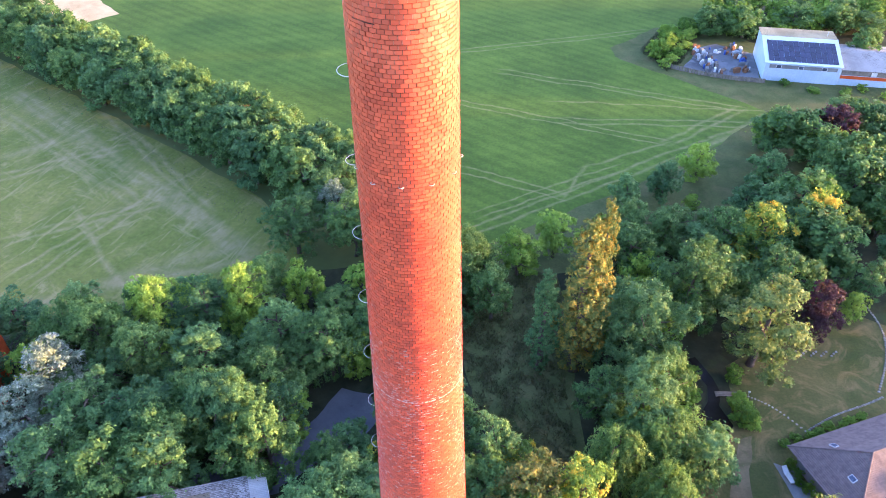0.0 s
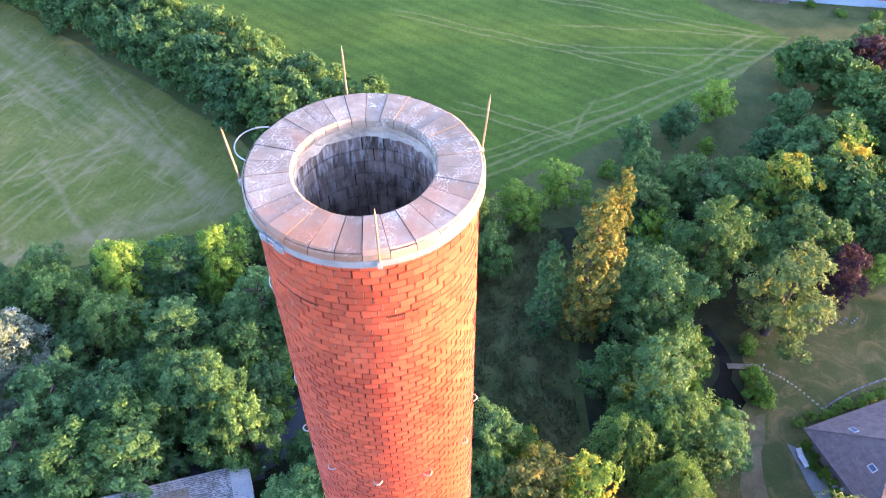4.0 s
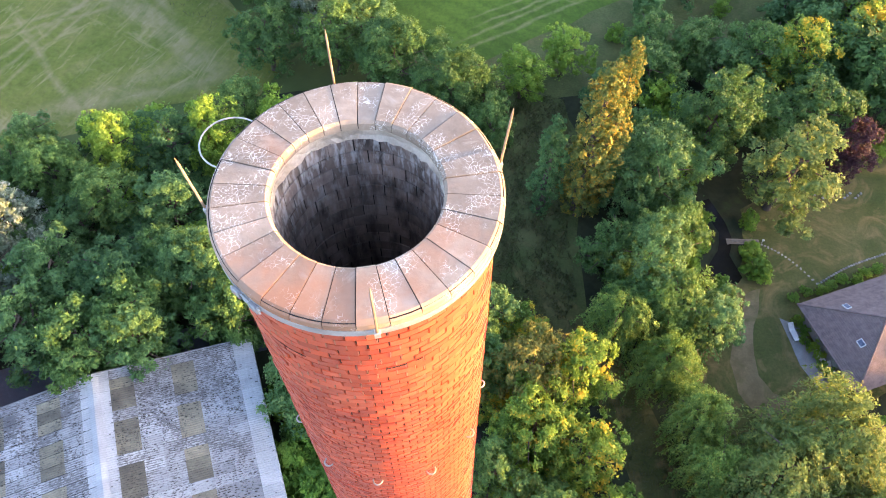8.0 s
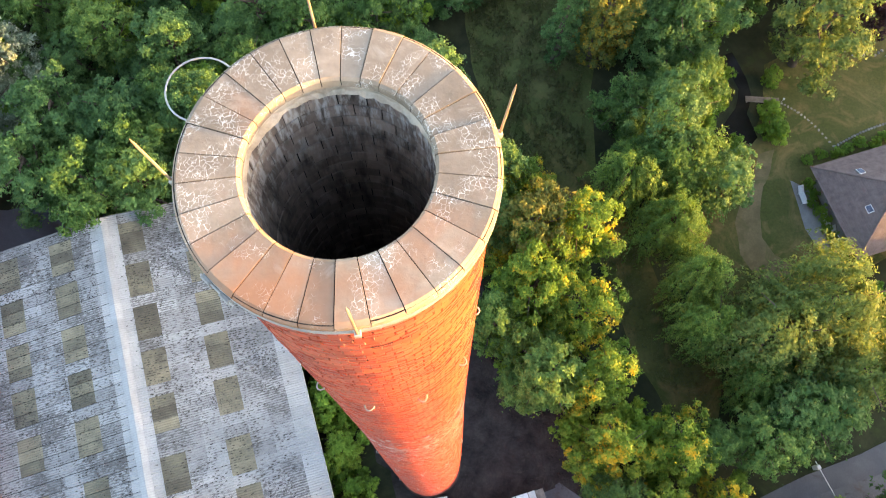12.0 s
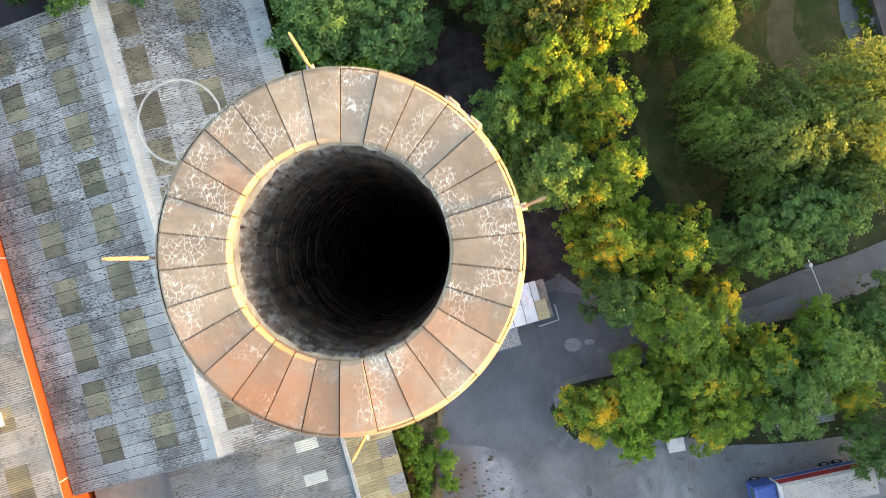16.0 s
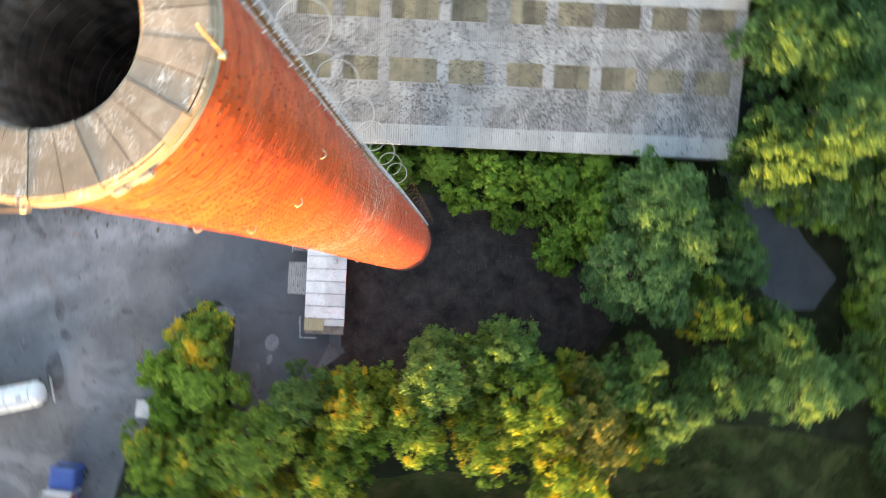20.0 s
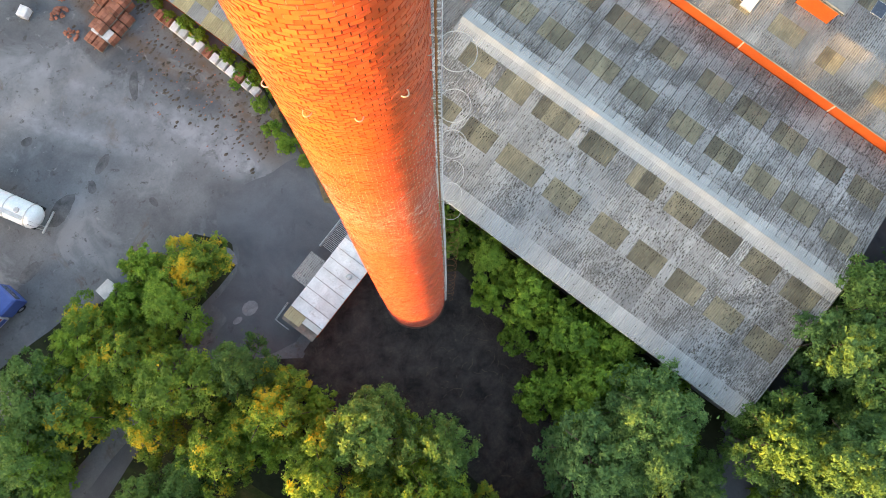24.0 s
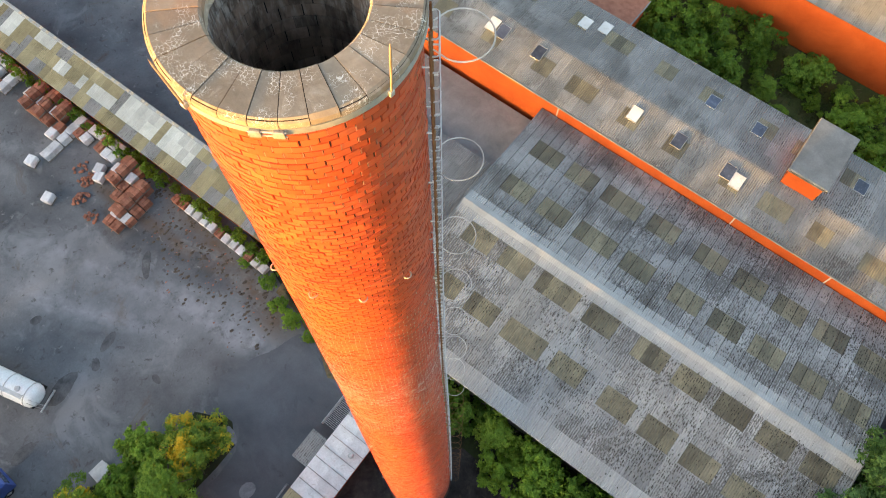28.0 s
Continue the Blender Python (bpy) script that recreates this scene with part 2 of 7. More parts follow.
def soot_runs(nt, vec, col):
    mp = nt.nodes.new("ShaderNodeMapping")
    mp.inputs["Scale"].default_value = (2.2, 2.2, 0.5)
    plug(nt, vec, mp.inputs[0])
    f = math_node(nt, "MULTIPLY_ADD", noise_tex(nt, mp.outputs[0], 2.5, 4), 5.0, -2.3, clamp=True)
    col = blend(nt, "MIX", math_node(nt, "MULTIPLY", f, 0.7), col, (0.03, 0.025, 0.022))
    g = math_node(nt, "MULTIPLY_ADD", noise_tex(nt, mp.outputs[0], 4.5, 4), 6.0, -3.5, clamp=True)
    sep = nt.nodes.new("ShaderNodeSeparateXYZ")
    plug(nt, vec, sep.inputs[0])
    upper = math_node(nt, "MULTIPLY_ADD", sep.outputs[2], 0.9, -0.9 * 65.3, clamp=True)  # lime washed down from the ledge
    g = math_node(nt, "ADD", math_node(nt, "MULTIPLY", g, 0.35), math_node(nt, "MULTIPLY", upper, math_node(nt, "MULTIPLY_ADD", noise_tex(nt, mp.outputs[0], 6.0, 5), 7.0, -3.4, clamp=True)), clamp=True)
    return blend(nt, "MIX", math_node(nt, "MULTIPLY", g, 0.75), col, (0.60, 0.57, 0.52))


MAT = {
    "brick": surface("red_brick", (0.45, 0.056, 0.017), (0.61, 0.094, 0.026), 0.35, 30, 0.42, 0.5, 0.006, vary=0.24, extra=both(spots(0.8, 0.60, 0.78, (0.24, 0.06, 0.045), 0.5), spots(0.16, 0.50, 0.70, (0.36, 0.05, 0.034), 0.45, 0.4), spots(1.7, 0.64, 0.76, (0.62, 0.25, 0.15), 0.12), lime_bloom)),
    "mortar": surface("lime_mortar", (0.085, 0.045, 0.036), (0.20, 0.115, 0.09), 0.8, 14, 0.9, 0.5, 0.01),
    "mortar_band": surface("pale_mortar", (0.50, 0.42, 0.36), (0.66, 0.58, 0.50), 1.0, 14, 0.9, 0.5, 0.01),
    "mortar_red": surface("reddened_mortar", (0.40, 0.19, 0.13), (0.56, 0.30, 0.21), 1.0, 14, 0.85, 0.4, 0.01),
    "coping": surface("coping_concrete", (0.215, 0.168, 0.126), (0.37, 0.292, 0.222), 1.2, 10, 0.85, 0.5, 0.01, vary=0.22, extra=both(spots(2.2, 0.56, 0.74, (0.52, 0.45, 0.37), 0.55, 1.5), crazing)),
    "lining": surface("sooty_lining_block", (0.19, 0.145, 0.118), (0.36, 0.285, 0.23), 1.4, 8, 0.92, 0.7, 0.02, vary=0.3, extra=soot_runs),
    # soot of the flue; also painted-in darkness behind joints and under roof sheets
    "soot_gap_dark": surface("soot", (0.012, 0.011, 0.010), (0.035, 0.03, 0.028), 1.0, 6, 0.95, 0.5, 0.02),
    "crust": surface("pale_mortar_crust", (0.38, 0.31, 0.23), (0.66, 0.57, 0.45), 4.0, 5, 0.9, 0.8, 0.02),
    "steel": surface("galvanised_steel", (0.42, 0.42, 0.42), (0.62, 0.62, 0.61), 2.0, 9, 0.5, 0.1, 0.004, metal=0.6),
    "clamp_iron": surface("weathered_grey_iron", (0.20, 0.20, 0.20), (0.40, 0.39, 0.37), 8.0, 6, 0.65, 0.3, 0.004, metal=0.3),
    "rust": surface("rusty_iron", (0.16, 0.075, 0.04), (0.32, 0.17, 0.09), 3.0, 8, 0.8, 0.3, 0.005, metal=0.2),
    "rod": surface("weathered_copper_rod", (0.30, 0.20, 0.13), (0.50, 0.36, 0.25), 3.0, 8, 0.6, 0.2, 0.003, metal=0.3),
    "bark": surface("bark", (0.06, 0.045, 0.035), (0.14, 0.11, 0.085), 2.0, 6, 0.95, 0.8, 0.05, stretch=(1, 1, 0.25)),
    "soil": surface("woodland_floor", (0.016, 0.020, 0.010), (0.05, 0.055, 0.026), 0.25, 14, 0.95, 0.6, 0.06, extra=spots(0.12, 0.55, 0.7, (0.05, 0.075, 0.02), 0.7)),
    "far": surface("distant_farmland", (0.05, 0.085, 0.02), (0.12, 0.13, 0.045), 0.012, 30, 0.95, 0.3, 0.05),
    "field": surface("grass_field", (0.052, 0.098, 0.010), (0.098, 0.158, 0.018), 0.06, 26, 0.9, 0.6, 0.05, contrast=0.6,
                     extra=both(mow_lines(36.5, 2.6, 0.3), mow_lines(-12, 5.2, 0.15), worn_lines([(3, 73, 24, 86, -0.45), (24, 86, 60, 108, -0.5), (5, 78, 30, 92, -0.35), (2, 91, 19, 83, -0.35), (19, 83, 24, 92, 0.5), (22, 108, 57, 107, -0.4), (10, 129, 57, 113, -0.4), (24, 92, 40, 100, 0.5), (20, 116, 62, 112, 0.4),
                                       (-10, 120, 40, 100, -0.35), (-14, 135, 45, 150, -0.35), (40, 100, 57, 113, -0.6), (57, 107, 72, 114, 1.0), (42, 95, 66, 114, 1.2)], (0.21, 0.20, 0.085), 0.8))),
    "mown": surface("mown_dry_field", (0.085, 0.120, 0.016), (0.190, 0.185, 0.045), 0.06, 24, 0.95, 0.5, 0.04, contrast=0.5,
                    extra=both(worn_lines([(-92, 119, -30, 67, -1.6), (-90, 110, -52, 80, -0.9), (-82, 94, -74, 100, 2), (-86, 84, -60, 98, -0.7), (-70, 70, -46, 82, -0.6), (-62, 60, -50, 84, -0.5), (-60, 56, -30, 66, 1.6), (-75, 118, -40, 78, -0.8), (-66, 62, -44, 92, 0.6), (-55, 58, -34, 69, 2.2), (-47, 82, -31, 67, 1.8), (-62, 78, -48, 60, 0.8)], (0.25, 0.21, 0.10), 0.8),
                               spots(0.09, 0.53, 0.72, (0.21, 0.18, 0.07), 0.5, 2.0), streaks(68, 0.035, 0.16, 0.48, 0.68, (0.075, 0.115, 0.016), 0.6), streaks(64, 0.09, 0.40, 0.54, 0.74, (0.36, 0.29, 0.15), 0.65), streaks(-37, 0.06, 0.26, 0.55, 0.74, (0.34, 0.275, 0.14), 0.55))),
    "lawn": surface("dry_lawn", (0.047, 0.064, 0.015), (0.108, 0.102, 0.034), 0.12, 30, 0.95, 0.6, 0.05, contrast=0.5, extra=spots(0.2, 0.50, 0.7, (0.21, 0.15, 0.065), 0.7, 2.0)),
    "rough": surface("rough_meadow", (0.055, 0.075, 0.020), (0.10, 0.115, 0.038), 0.2, 20, 0.95, 0.8, 0.08, contrast=0.55, extra=both(spots(0.3, 0.50, 0.74, (0.15, 0.12, 0.055), 0.6, 0.6))),
    "trodden": surface("trodden_earth", (0.10, 0.085, 0.042), (0.19, 0.15, 0.08), 0.35, 14, 0.95, 0.5, 0.03, extra=spots(0.5, 0.5, 0.66, (0.08, 0.09, 0.03), 0.7)),
    "straw_ground": surface("dead_straw_and_earth", (0.10, 0.075, 0.04), (0.27, 0.20, 0.11), 0.7, 9, 0.95, 0.8, 0.06, contrast=0.5, extra=spots(0.6, 0.55, 0.68, (0.07, 0.09, 0.03), 0.7)),
    "straw": surface("stubble", (0.42, 0.30, 0.14), (0.60, 0.45, 0.24), 0.2, 20, 0.95, 0.5, 0.04),
    "asphalt": surface("old_asphalt", (0.080, 0.083, 0.090), (0.185, 0.187, 0.195), 0.10, 50, 0.8, 0.4, 0.01, contrast=0.28,
                       extra=both(spots(0.16, 0.56, 0.64, (0.25, 0.25, 0.26), 0.5, 0.7), spots(0.5, 0.64, 0.70, (0.035, 0.03, 0.028), 0.7, 0.3), spots(0.2, 0.62, 0.70, (0.12, 0.08, 0.055), 0.6, 0.8), worn_lines([(30, -62, 9, -22, 2.2), (24, -62, 6, -26, 1.0), (9, -22, 12, -14, 2.5)], (0.055, 0.056, 0.06), 0.6),
                                  worn_lines([(22, -44, 6, -19, 3.2), (12, -30, 5.5, -18.5, 2.2), (26, -40, 14, -26, 2.0)], (0.32, 0.32, 0.34), 0.6), worn_lines([(7, -52, 4, -19, 2.2), (13, -46, 7, -30, 1.2)], (0.13, 0.085, 0.055), 0.85),
                                  spots(0.45, 0.62, 0.70, (0.055, 0.046, 0.04), 0.6, 0.3), spots(1.2, 0.60, 0.68, (0.06, 0.05, 0.044), 0.6, 0.6), spots(0.9, 0.63, 0.70, (0.30, 0.29, 0.29), 0.5, 0.6))),
    "tar": surface("road_asphalt", (0.085, 0.088, 0.096), (0.145, 0.149, 0.160), 0.15, 60, 0.8, 0.4, 0.01, contrast=0.25, extra=both(spots(0.3, 0.60, 0.74, (0.20, 0.20, 0.21), 0.5, 0.6), spots(0.5, 0.62, 0.72, (0.05, 0.046, 0.042), 0.5, 0.4))),
    "oil": surface("oily_asphalt", (0.045, 0.044, 0.046), (0.12, 0.118, 0.12), 0.9, 8, 0.7, 0.3, 0.01, contrast=0.5),
    "worn_patch": surface("pale_worn_asphalt", (0.17, 0.172, 0.18), (0.30, 0.30, 0.31), 0.8, 12, 0.85, 0.3, 0.01, contrast=0.4),
    "mud": surface("wet_dark_mud", (0.018, 0.014, 0.013), (0.075, 0.062, 0.055), 0.5, 8, 0.72, 1.0, 0.12, contrast=0.5, extra=spots(0.6, 0.60, 0.74, (0.13, 0.10, 0.08), 0.6, 2.0)),
    "water": surface("dark_water", (0.012, 0.010, 0.008), (0.02, 0.017, 0.013), 0.3, 8, 0.2, 0.1, 0.01),
    "sheet": surface("fibre_cement_sheet", (0.265, 0.263, 0.258), (0.40, 0.395, 0.388), 0.12, 20, 0.9, 0.4, 0.01, vary=0.17, extra=lichen((0.10, 0.092, 0.086), 0.29)),
    "moss": surface("dry_black_moss", (0.030, 0.026, 0.022), (0.085, 0.075, 0.06), 3.0, 6, 0.95, 0.8, 0.01, vary=0.35),
    "sheet_clean": surface("clean_fibre_cement", (0.35, 0.348, 0.34), (0.46, 0.455, 0.445), 0.3, 20, 0.85, 0.3, 0.01, vary=0.08, extra=lichen((0.12, 0.11, 0.10), 0.02)),
    "skylight": surface("weathered_grp_rooflight", (0.115, 0.10, 0.066), (0.235, 0.205, 0.135), 0.5, 9, 0.6, 0.4, 0.01, vary=0.42, extra=lichen((0.06, 0.055, 0.045), 0.12)),
    "grey_sheet": surface("grey_roof_sheet", (0.19, 0.188, 0.184), (0.31, 0.307, 0.30), 0.15, 20, 0.85, 0.4, 0.01, vary=0.16, extra=lichen((0.07, 0.062, 0.058), 0.22)),
    "ochre_sheet": surface("stained_roof_sheet", (0.24, 0.20, 0.115), (0.40, 0.345, 0.21), 0.25, 20, 0.85, 0.4, 0.01, vary=0.2, extra=lichen((0.07, 0.06, 0.045), 0.14)),
    "pale_panel": surface("pale_rooflight_panel", (0.46, 0.46, 0.42), (0.62, 0.62, 0.58), 0.5, 12, 0.5, 0.2, 0.005, vary=0.2),
    "glass_blue": surface("rooflight_glass", (0.05, 0.06, 0.09), (0.09, 0.11, 0.16), 0.6, 6, 0.25, 0.0, 0.0, vary=0.4),
    "white_metal": surface("white_painted_metal", (0.58, 0.58, 0.57), (0.76, 0.76, 0.75), 0.7, 10, 0.55, 0.1, 0.004, vary=0.06, extra=both(spots(1.0, 0.56, 0.76, (0.34, 0.28, 0.21), 0.65, 2.0), spots(3.0, 0.60, 0.72, (0.22, 0.17, 0.12), 0.5, 1.5))),
    "wall_brick": surface("orange_wall_brick", (0.46, 0.072, 0.014), (0.58, 0.108, 0.022), 0.3, 40, 0.85, 0.5, 0.01, contrast=0.3),
    "wall_grey": surface("rendered_wall", (0.22, 0.21, 0.20), (0.34, 0.33, 0.31), 0.4, 14, 0.9, 0.3, 0.01),
    "flat_roof": surface("roofing_felt", (0.16, 0.16, 0.16), (0.25, 0.25, 0.245), 0.4, 16, 0.9, 0.4, 0.01),
    "tile": surface("brown_roof_tile", (0.13, 0.098, 0.09), (0.20, 0.152, 0.14), 1.6, 9, 0.85, 0.5, 0.02, vary=0.05),
    "blue_wall": surface("pale_blue_cladding", (0.42, 0.52, 0.62), (0.52, 0.62, 0.72), 0.2, 14, 0.6, 0.1, 0.005),
    "solar": surface("solar_module", (0.012, 0.014, 0.035), (0.025, 0.028, 0.06), 0.8, 8, 0.15, 0.0, 0.0, vary=0.3),
    "timber": surface("grey_timber", (0.13, 0.11, 0.09), (0.26, 0.22, 0.18), 1.5, 8, 0.9, 0.4, 0.01, vary=0.2),
    "stone": surface("garden_stone", (0.17, 0.16, 0.14), (0.34, 0.32, 0.29), 2.0, 6, 0.9, 0.5, 0.02, vary=0.25),
    "red_pack": surface("stacked_clay_block", (0.26, 0.10, 0.065), (0.40, 0.17, 0.11), 1.5, 10, 0.9, 0.5, 0.02, vary=0.25),
    "wrap": surface("grey_white_wrap", (0.50, 0.48, 0.48), (0.70, 0.68, 0.68), 1.5, 8, 0.5, 0.4, 0.02, vary=0.2),
    "rubber": surface("tyre_rubber", (0.012, 0.012, 0.012), (0.025, 0.025, 0.025), 3.0, 8, 0.85, 0.2, 0.005),
    "white_tank": surface("white_tank_paint", (0.66, 0.67, 0.68), (0.78, 0.79, 0.80), 0.6, 10, 0.35, 0.0, 0.0),
    "blue": surface("blue_paint", (0.03, 0.07, 0.25), (0.05, 0.10, 0.33), 1.0, 8, 0.5, 0.0, 0.0),
    "red": surface("red_paint", (0.35, 0.025, 0.03), (0.45, 0.04, 0.045), 1.0, 8, 0.5, 0.0, 0.0),
    "oak": leafy("broad_leaf_green", (0.056, 0.120, 0.032), (0.126, 0.232, 0.056), (0.245, 0.335, 0.078)),
    "ash": leafy("ash_leaf_green", (0.056, 0.126, 0.042), (0.130, 0.245, 0.074), (0.245, 0.355, 0.100)),
    # maple: evening sun on the crowns is put into the yellow tip colour
    "maple": leafy("sunlit_patch_leaf", (0.100, 0.185, 0.026), (0.235, 0.345, 0.044), (0.68, 0.47, 0.034), patches=0.9),
    "russet": leafy("russet_leaf", (0.110, 0.140, 0.030), (0.270, 0.230, 0.045), (0.58, 0.33, 0.045), patches=0.5),
    "lime": leafy("light_leaf", (0.125, 0.235, 0.030), (0.255, 0.390, 0.048), (0.400, 0.510, 0.074)),
    "silver": leafy("silver_leaf", (0.090, 0.130, 0.075), (0.230, 0.285, 0.190), (0.50, 0.52, 0.45)),
    "willow": leafy("willow_leaf", (0.064, 0.138, 0.030), (0.148, 0.250, 0.050), (0.310, 0.400, 0.078)),
    "poplar": leafy("poplar_leaf", (0.065, 0.110, 0.028), (0.155, 0.190, 0.040), (0.48, 0.32, 0.034)),
    "birch": leafy("birch_leaf", (0.082, 0.138, 0.038), (0.195, 0.256, 0.060), (0.48, 0.40, 0.066)),
    "purple": leafy("copper_leaf", (0.040, 0.020, 0.026), (0.085, 0.040, 0.048), (0.150, 0.075, 0.080)),
    "bush": leafy("shrub_leaf", (0.088, 0.180, 0.022), (0.205, 0.345, 0.040), (0.340, 0.480, 0.058)),
    "dry_grass": leafy("dry_meadow_grass", (0.045, 0.058, 0.020), (0.115, 0.115, 0.048), (0.25, 0.195, 0.10), 0.3),
}
MAT["brick"].node_tree.nodes["Principled BSDF"].inputs["Specular IOR Level"].default_value = 0.85  # half-glazed facing brick
MAT["water"].node_tree.nodes["Principled BSDF"].inputs["Specular IOR Level"].default_value = 0.12


# ---------------------------------------------------------------- building blocks
class Shape:
    """Collects vertices and faces and turns them into one mesh."""

    def __init__(self):
        self.v, self.f = [], []

    def add(self, verts, faces):
        n = len(self.v)
        self.v += [tuple(p) for p in verts]
        self.f += [tuple(i + n for i in q) for q in faces]
        return self

    def box(self, x0, y0, z0, x1, y1, z1, bevel=0.0):
        if bevel <= 0:
            return self.add([(x0, y0, z0), (x1, y0, z0), (x1, y1, z0), (x0, y1, z0), (x0, y0, z1), (x1, y0, z1), (x1, y1, z1), (x0, y1, z1)],
                            [(3, 2, 1, 0), (4, 5, 6, 7), (0, 1, 5, 4), (1, 2, 6, 5), (2, 3, 7, 6), (3, 0, 4, 7)])
        b = bevel
        rings = [(x0 + b, y0 + b, x1 - b, y1 - b, z0), (x0, y0, x1, y1, z0 + b), (x0, y0, x1, y1, z1 - b), (x0 + b, y0 + b, x1 - b, y1 - b, z1)]
        verts, faces = [], [(3, 2, 1, 0), (12, 13, 14, 15)]
        for a0, c0, a1, c1, z in rings:
            verts += [(a0, c0, z), (a1, c0, z), (a1, c1, z), (a0, c1, z)]
        for k in range(3):
            for i in range(4):
                j = (i + 1) % 4
                faces.append((4 * k + i, 4 * k + j, 4 * k + 4 + j, 4 * k + 4 + i))
        return self.add(verts, faces)

    def tube(self, pts, radius, sides=6, closed=False):
        pts = [Vector(p) for p in pts]
        n, verts, faces = len(pts), [], []
        for i, p in enumerate(pts):
            a, b = (pts[i - 1], pts[(i + 1) % n]) if closed else (pts[max(i - 1, 0)], pts[min(i + 1, n - 1)])
            d = (b - a).normalized()
            side = d.cross(Vector((0, 0, 1)) if abs(d.z) < 0.9 else Vector((1, 0, 0))).normalized()
            up = side.cross(d)
            r = radius[i] if isinstance(radius, (list, tuple)) else radius
            verts += [p + r * (math.cos(k * math.tau / sides) * side + math.sin(k * math.tau / sides) * up) for k in range(sides)]
        for i in range(n if closed else n - 1):
            j = (i + 1) % n
            for k in range(sides):
                l = (k + 1) % sides
                faces.append((i * sides + k, i * sides + l, j * sides + l, j * sides + k))
        if not closed:
            faces += [tuple(range(sides - 1, -1, -1)), tuple((n - 1) * sides + k for k in range(sides))]
        return self.add(verts, faces)

    def lathe(self, profile, sides=48, a0=0.0, a1=math.tau, x=0.0, y=0.0):
        full = abs(a1 - a0 - math.tau) < 1e-6
        m = sides if full else sides + 1
        verts = [(x + r * math.cos(a0 + (a1 - a0) * k / sides), y + r * math.sin(a0 + (a1 - a0) * k / sides), z) for r, z in profile for k in range(m)]
        faces = [(i * m + k, i * m + (k + 1) % m, (i + 1) * m + (k + 1) % m, (i + 1) * m + k) for i in range(len(profile) - 1) for k in range(sides)]
        return self.add(verts, faces)

    def mesh(self, name, material, smooth=False):
        me = bpy.data.meshes.new(name)
        me.from_pydata(self.v, [], self.f)
        me.materials.append(MAT[material])
        if smooth:
            me.polygons.foreach_set("use_smooth", [True] * len(me.polygons))
        me.update()
        return me


def thing(name, label, category, group="", m=None, kind=""):
    ob = tagged(new(name), label, category, group, kind)
    ob.empty_display_size = 0.1
    if m is not None:
        ob.matrix_world = m
    return ob


def part(name, shape, material, parent, label="", smooth=False):
    me = shape if isinstance(shape, bpy.types.Mesh) else shape.mesh(name, material, smooth)
    ob = new(name, me)
    ob.parent = parent
    if label:
        ob["label"] = label
    return ob


def lone(name, shape, material, label, category, group="", kind="", smooth=False, m=None):
    ob = tagged(new(name, shape.mesh(name, material, smooth)), label, category, group, kind)
    if m is not None:
        ob.matrix_world = m
    return ob


def outline(points, step=1.6, wobble=0.5, seed=0):
    """A closed outline with its edges broken up by small wanderings."""
    out = []
    for i, (x0, y0) in enumerate(points):
        x1, y1 = points[(i + 1) % len(points)]
        n = max(1, int(math.hypot(x1 - x0, y1 - y0) / step))
        for k in range(n):
            x, y = x0 + (x1 - x0) * k / n, y0 + (y1 - y0) * k / n
            d = noise.noise_vector(Vector((x * 0.33 + seed, y * 0.33, 0.7)))
            out.append((x + d.x * wobble, y + d.y * wobble))
    return out


def ground_sheet(name, points, z, material, label, step=1.6, wobble=0.5):
    bm = bmesh.new()
    pts = outline(points, step, wobble) if wobble else points
    vs = [bm.verts.new((x, y, z)) for x, y in pts]
    es = [bm.edges.new((vs[i], vs[(i + 1) % len(vs)])) for i in range(len(vs))]
    bmesh.ops.triangle_fill(bm, use_beauty=True, edges=es)
    bmesh.ops.recalc_face_normals(bm, faces=bm.faces)
    for f in bm.faces:
        if f.normal.z < 0:
            f.normal_flip()
    me = bpy.data.meshes.new(name)
    bm.to_mesh(me)
    bm.free()
    me.materials.append(MAT[material])
    return tagged(new(name, me), label, "ground", kind="structure")


# ---------------------------------------------------------------- ground
s = Shape()
N = 48
s.add([(-2500 + 5000 * i / N, -2500 + 5000 * j / N, -0.12) for j in range(N + 1) for i in range(N + 1)],
      [(j * (N + 1) + i, j * (N + 1) + i + 1, (j + 1) * (N + 1) + i + 1, (j + 1) * (N + 1) + i) for j in range(N) for i in range(N)])
lone("ground", s, "far", "open farmland reaching to the horizon", "ground", kind="structure")
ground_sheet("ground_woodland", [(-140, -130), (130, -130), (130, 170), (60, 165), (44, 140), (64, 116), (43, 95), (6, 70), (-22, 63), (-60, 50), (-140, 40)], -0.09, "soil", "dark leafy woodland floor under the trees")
ground_sheet("field_green", [(-110, 155), (-16, 80), (3, 68), (43, 94), (66, 115), (50, 127), (40, 138), (62, 158), (80, 200), (-60, 240)], -0.05, "field", "bright green grass field with faint wheel tracks", 4.0, 0.8)
ground_sheet("field_mown", [(-150, 40), (-62, 50), (-47, 56), (-38, 61), (-24, 63), (-21, 71), (-34, 84), (-66, 108), (-100, 133), (-150, 165)], -0.05, "mown", "mown dry field with pale worn tracks", 3.0, 0.8)
ground_sheet("field_stubble", [(-84, 160), (-140, 215), (-220, 240), (-220, 150), (-110, 150), (-96, 150)], -0.03, "straw", "sunlit straw-coloured stubble field", 3.0, 0.8)
ground_sheet("clearing", [(2, 67), (16, 63), (18, 53), (16, 42), (16.5, 31), (18, 25), (13, 20), (7, 27), (3.5, 40), (0, 58)], -0.05, "rough", "rough meadow clearing with dry patches")
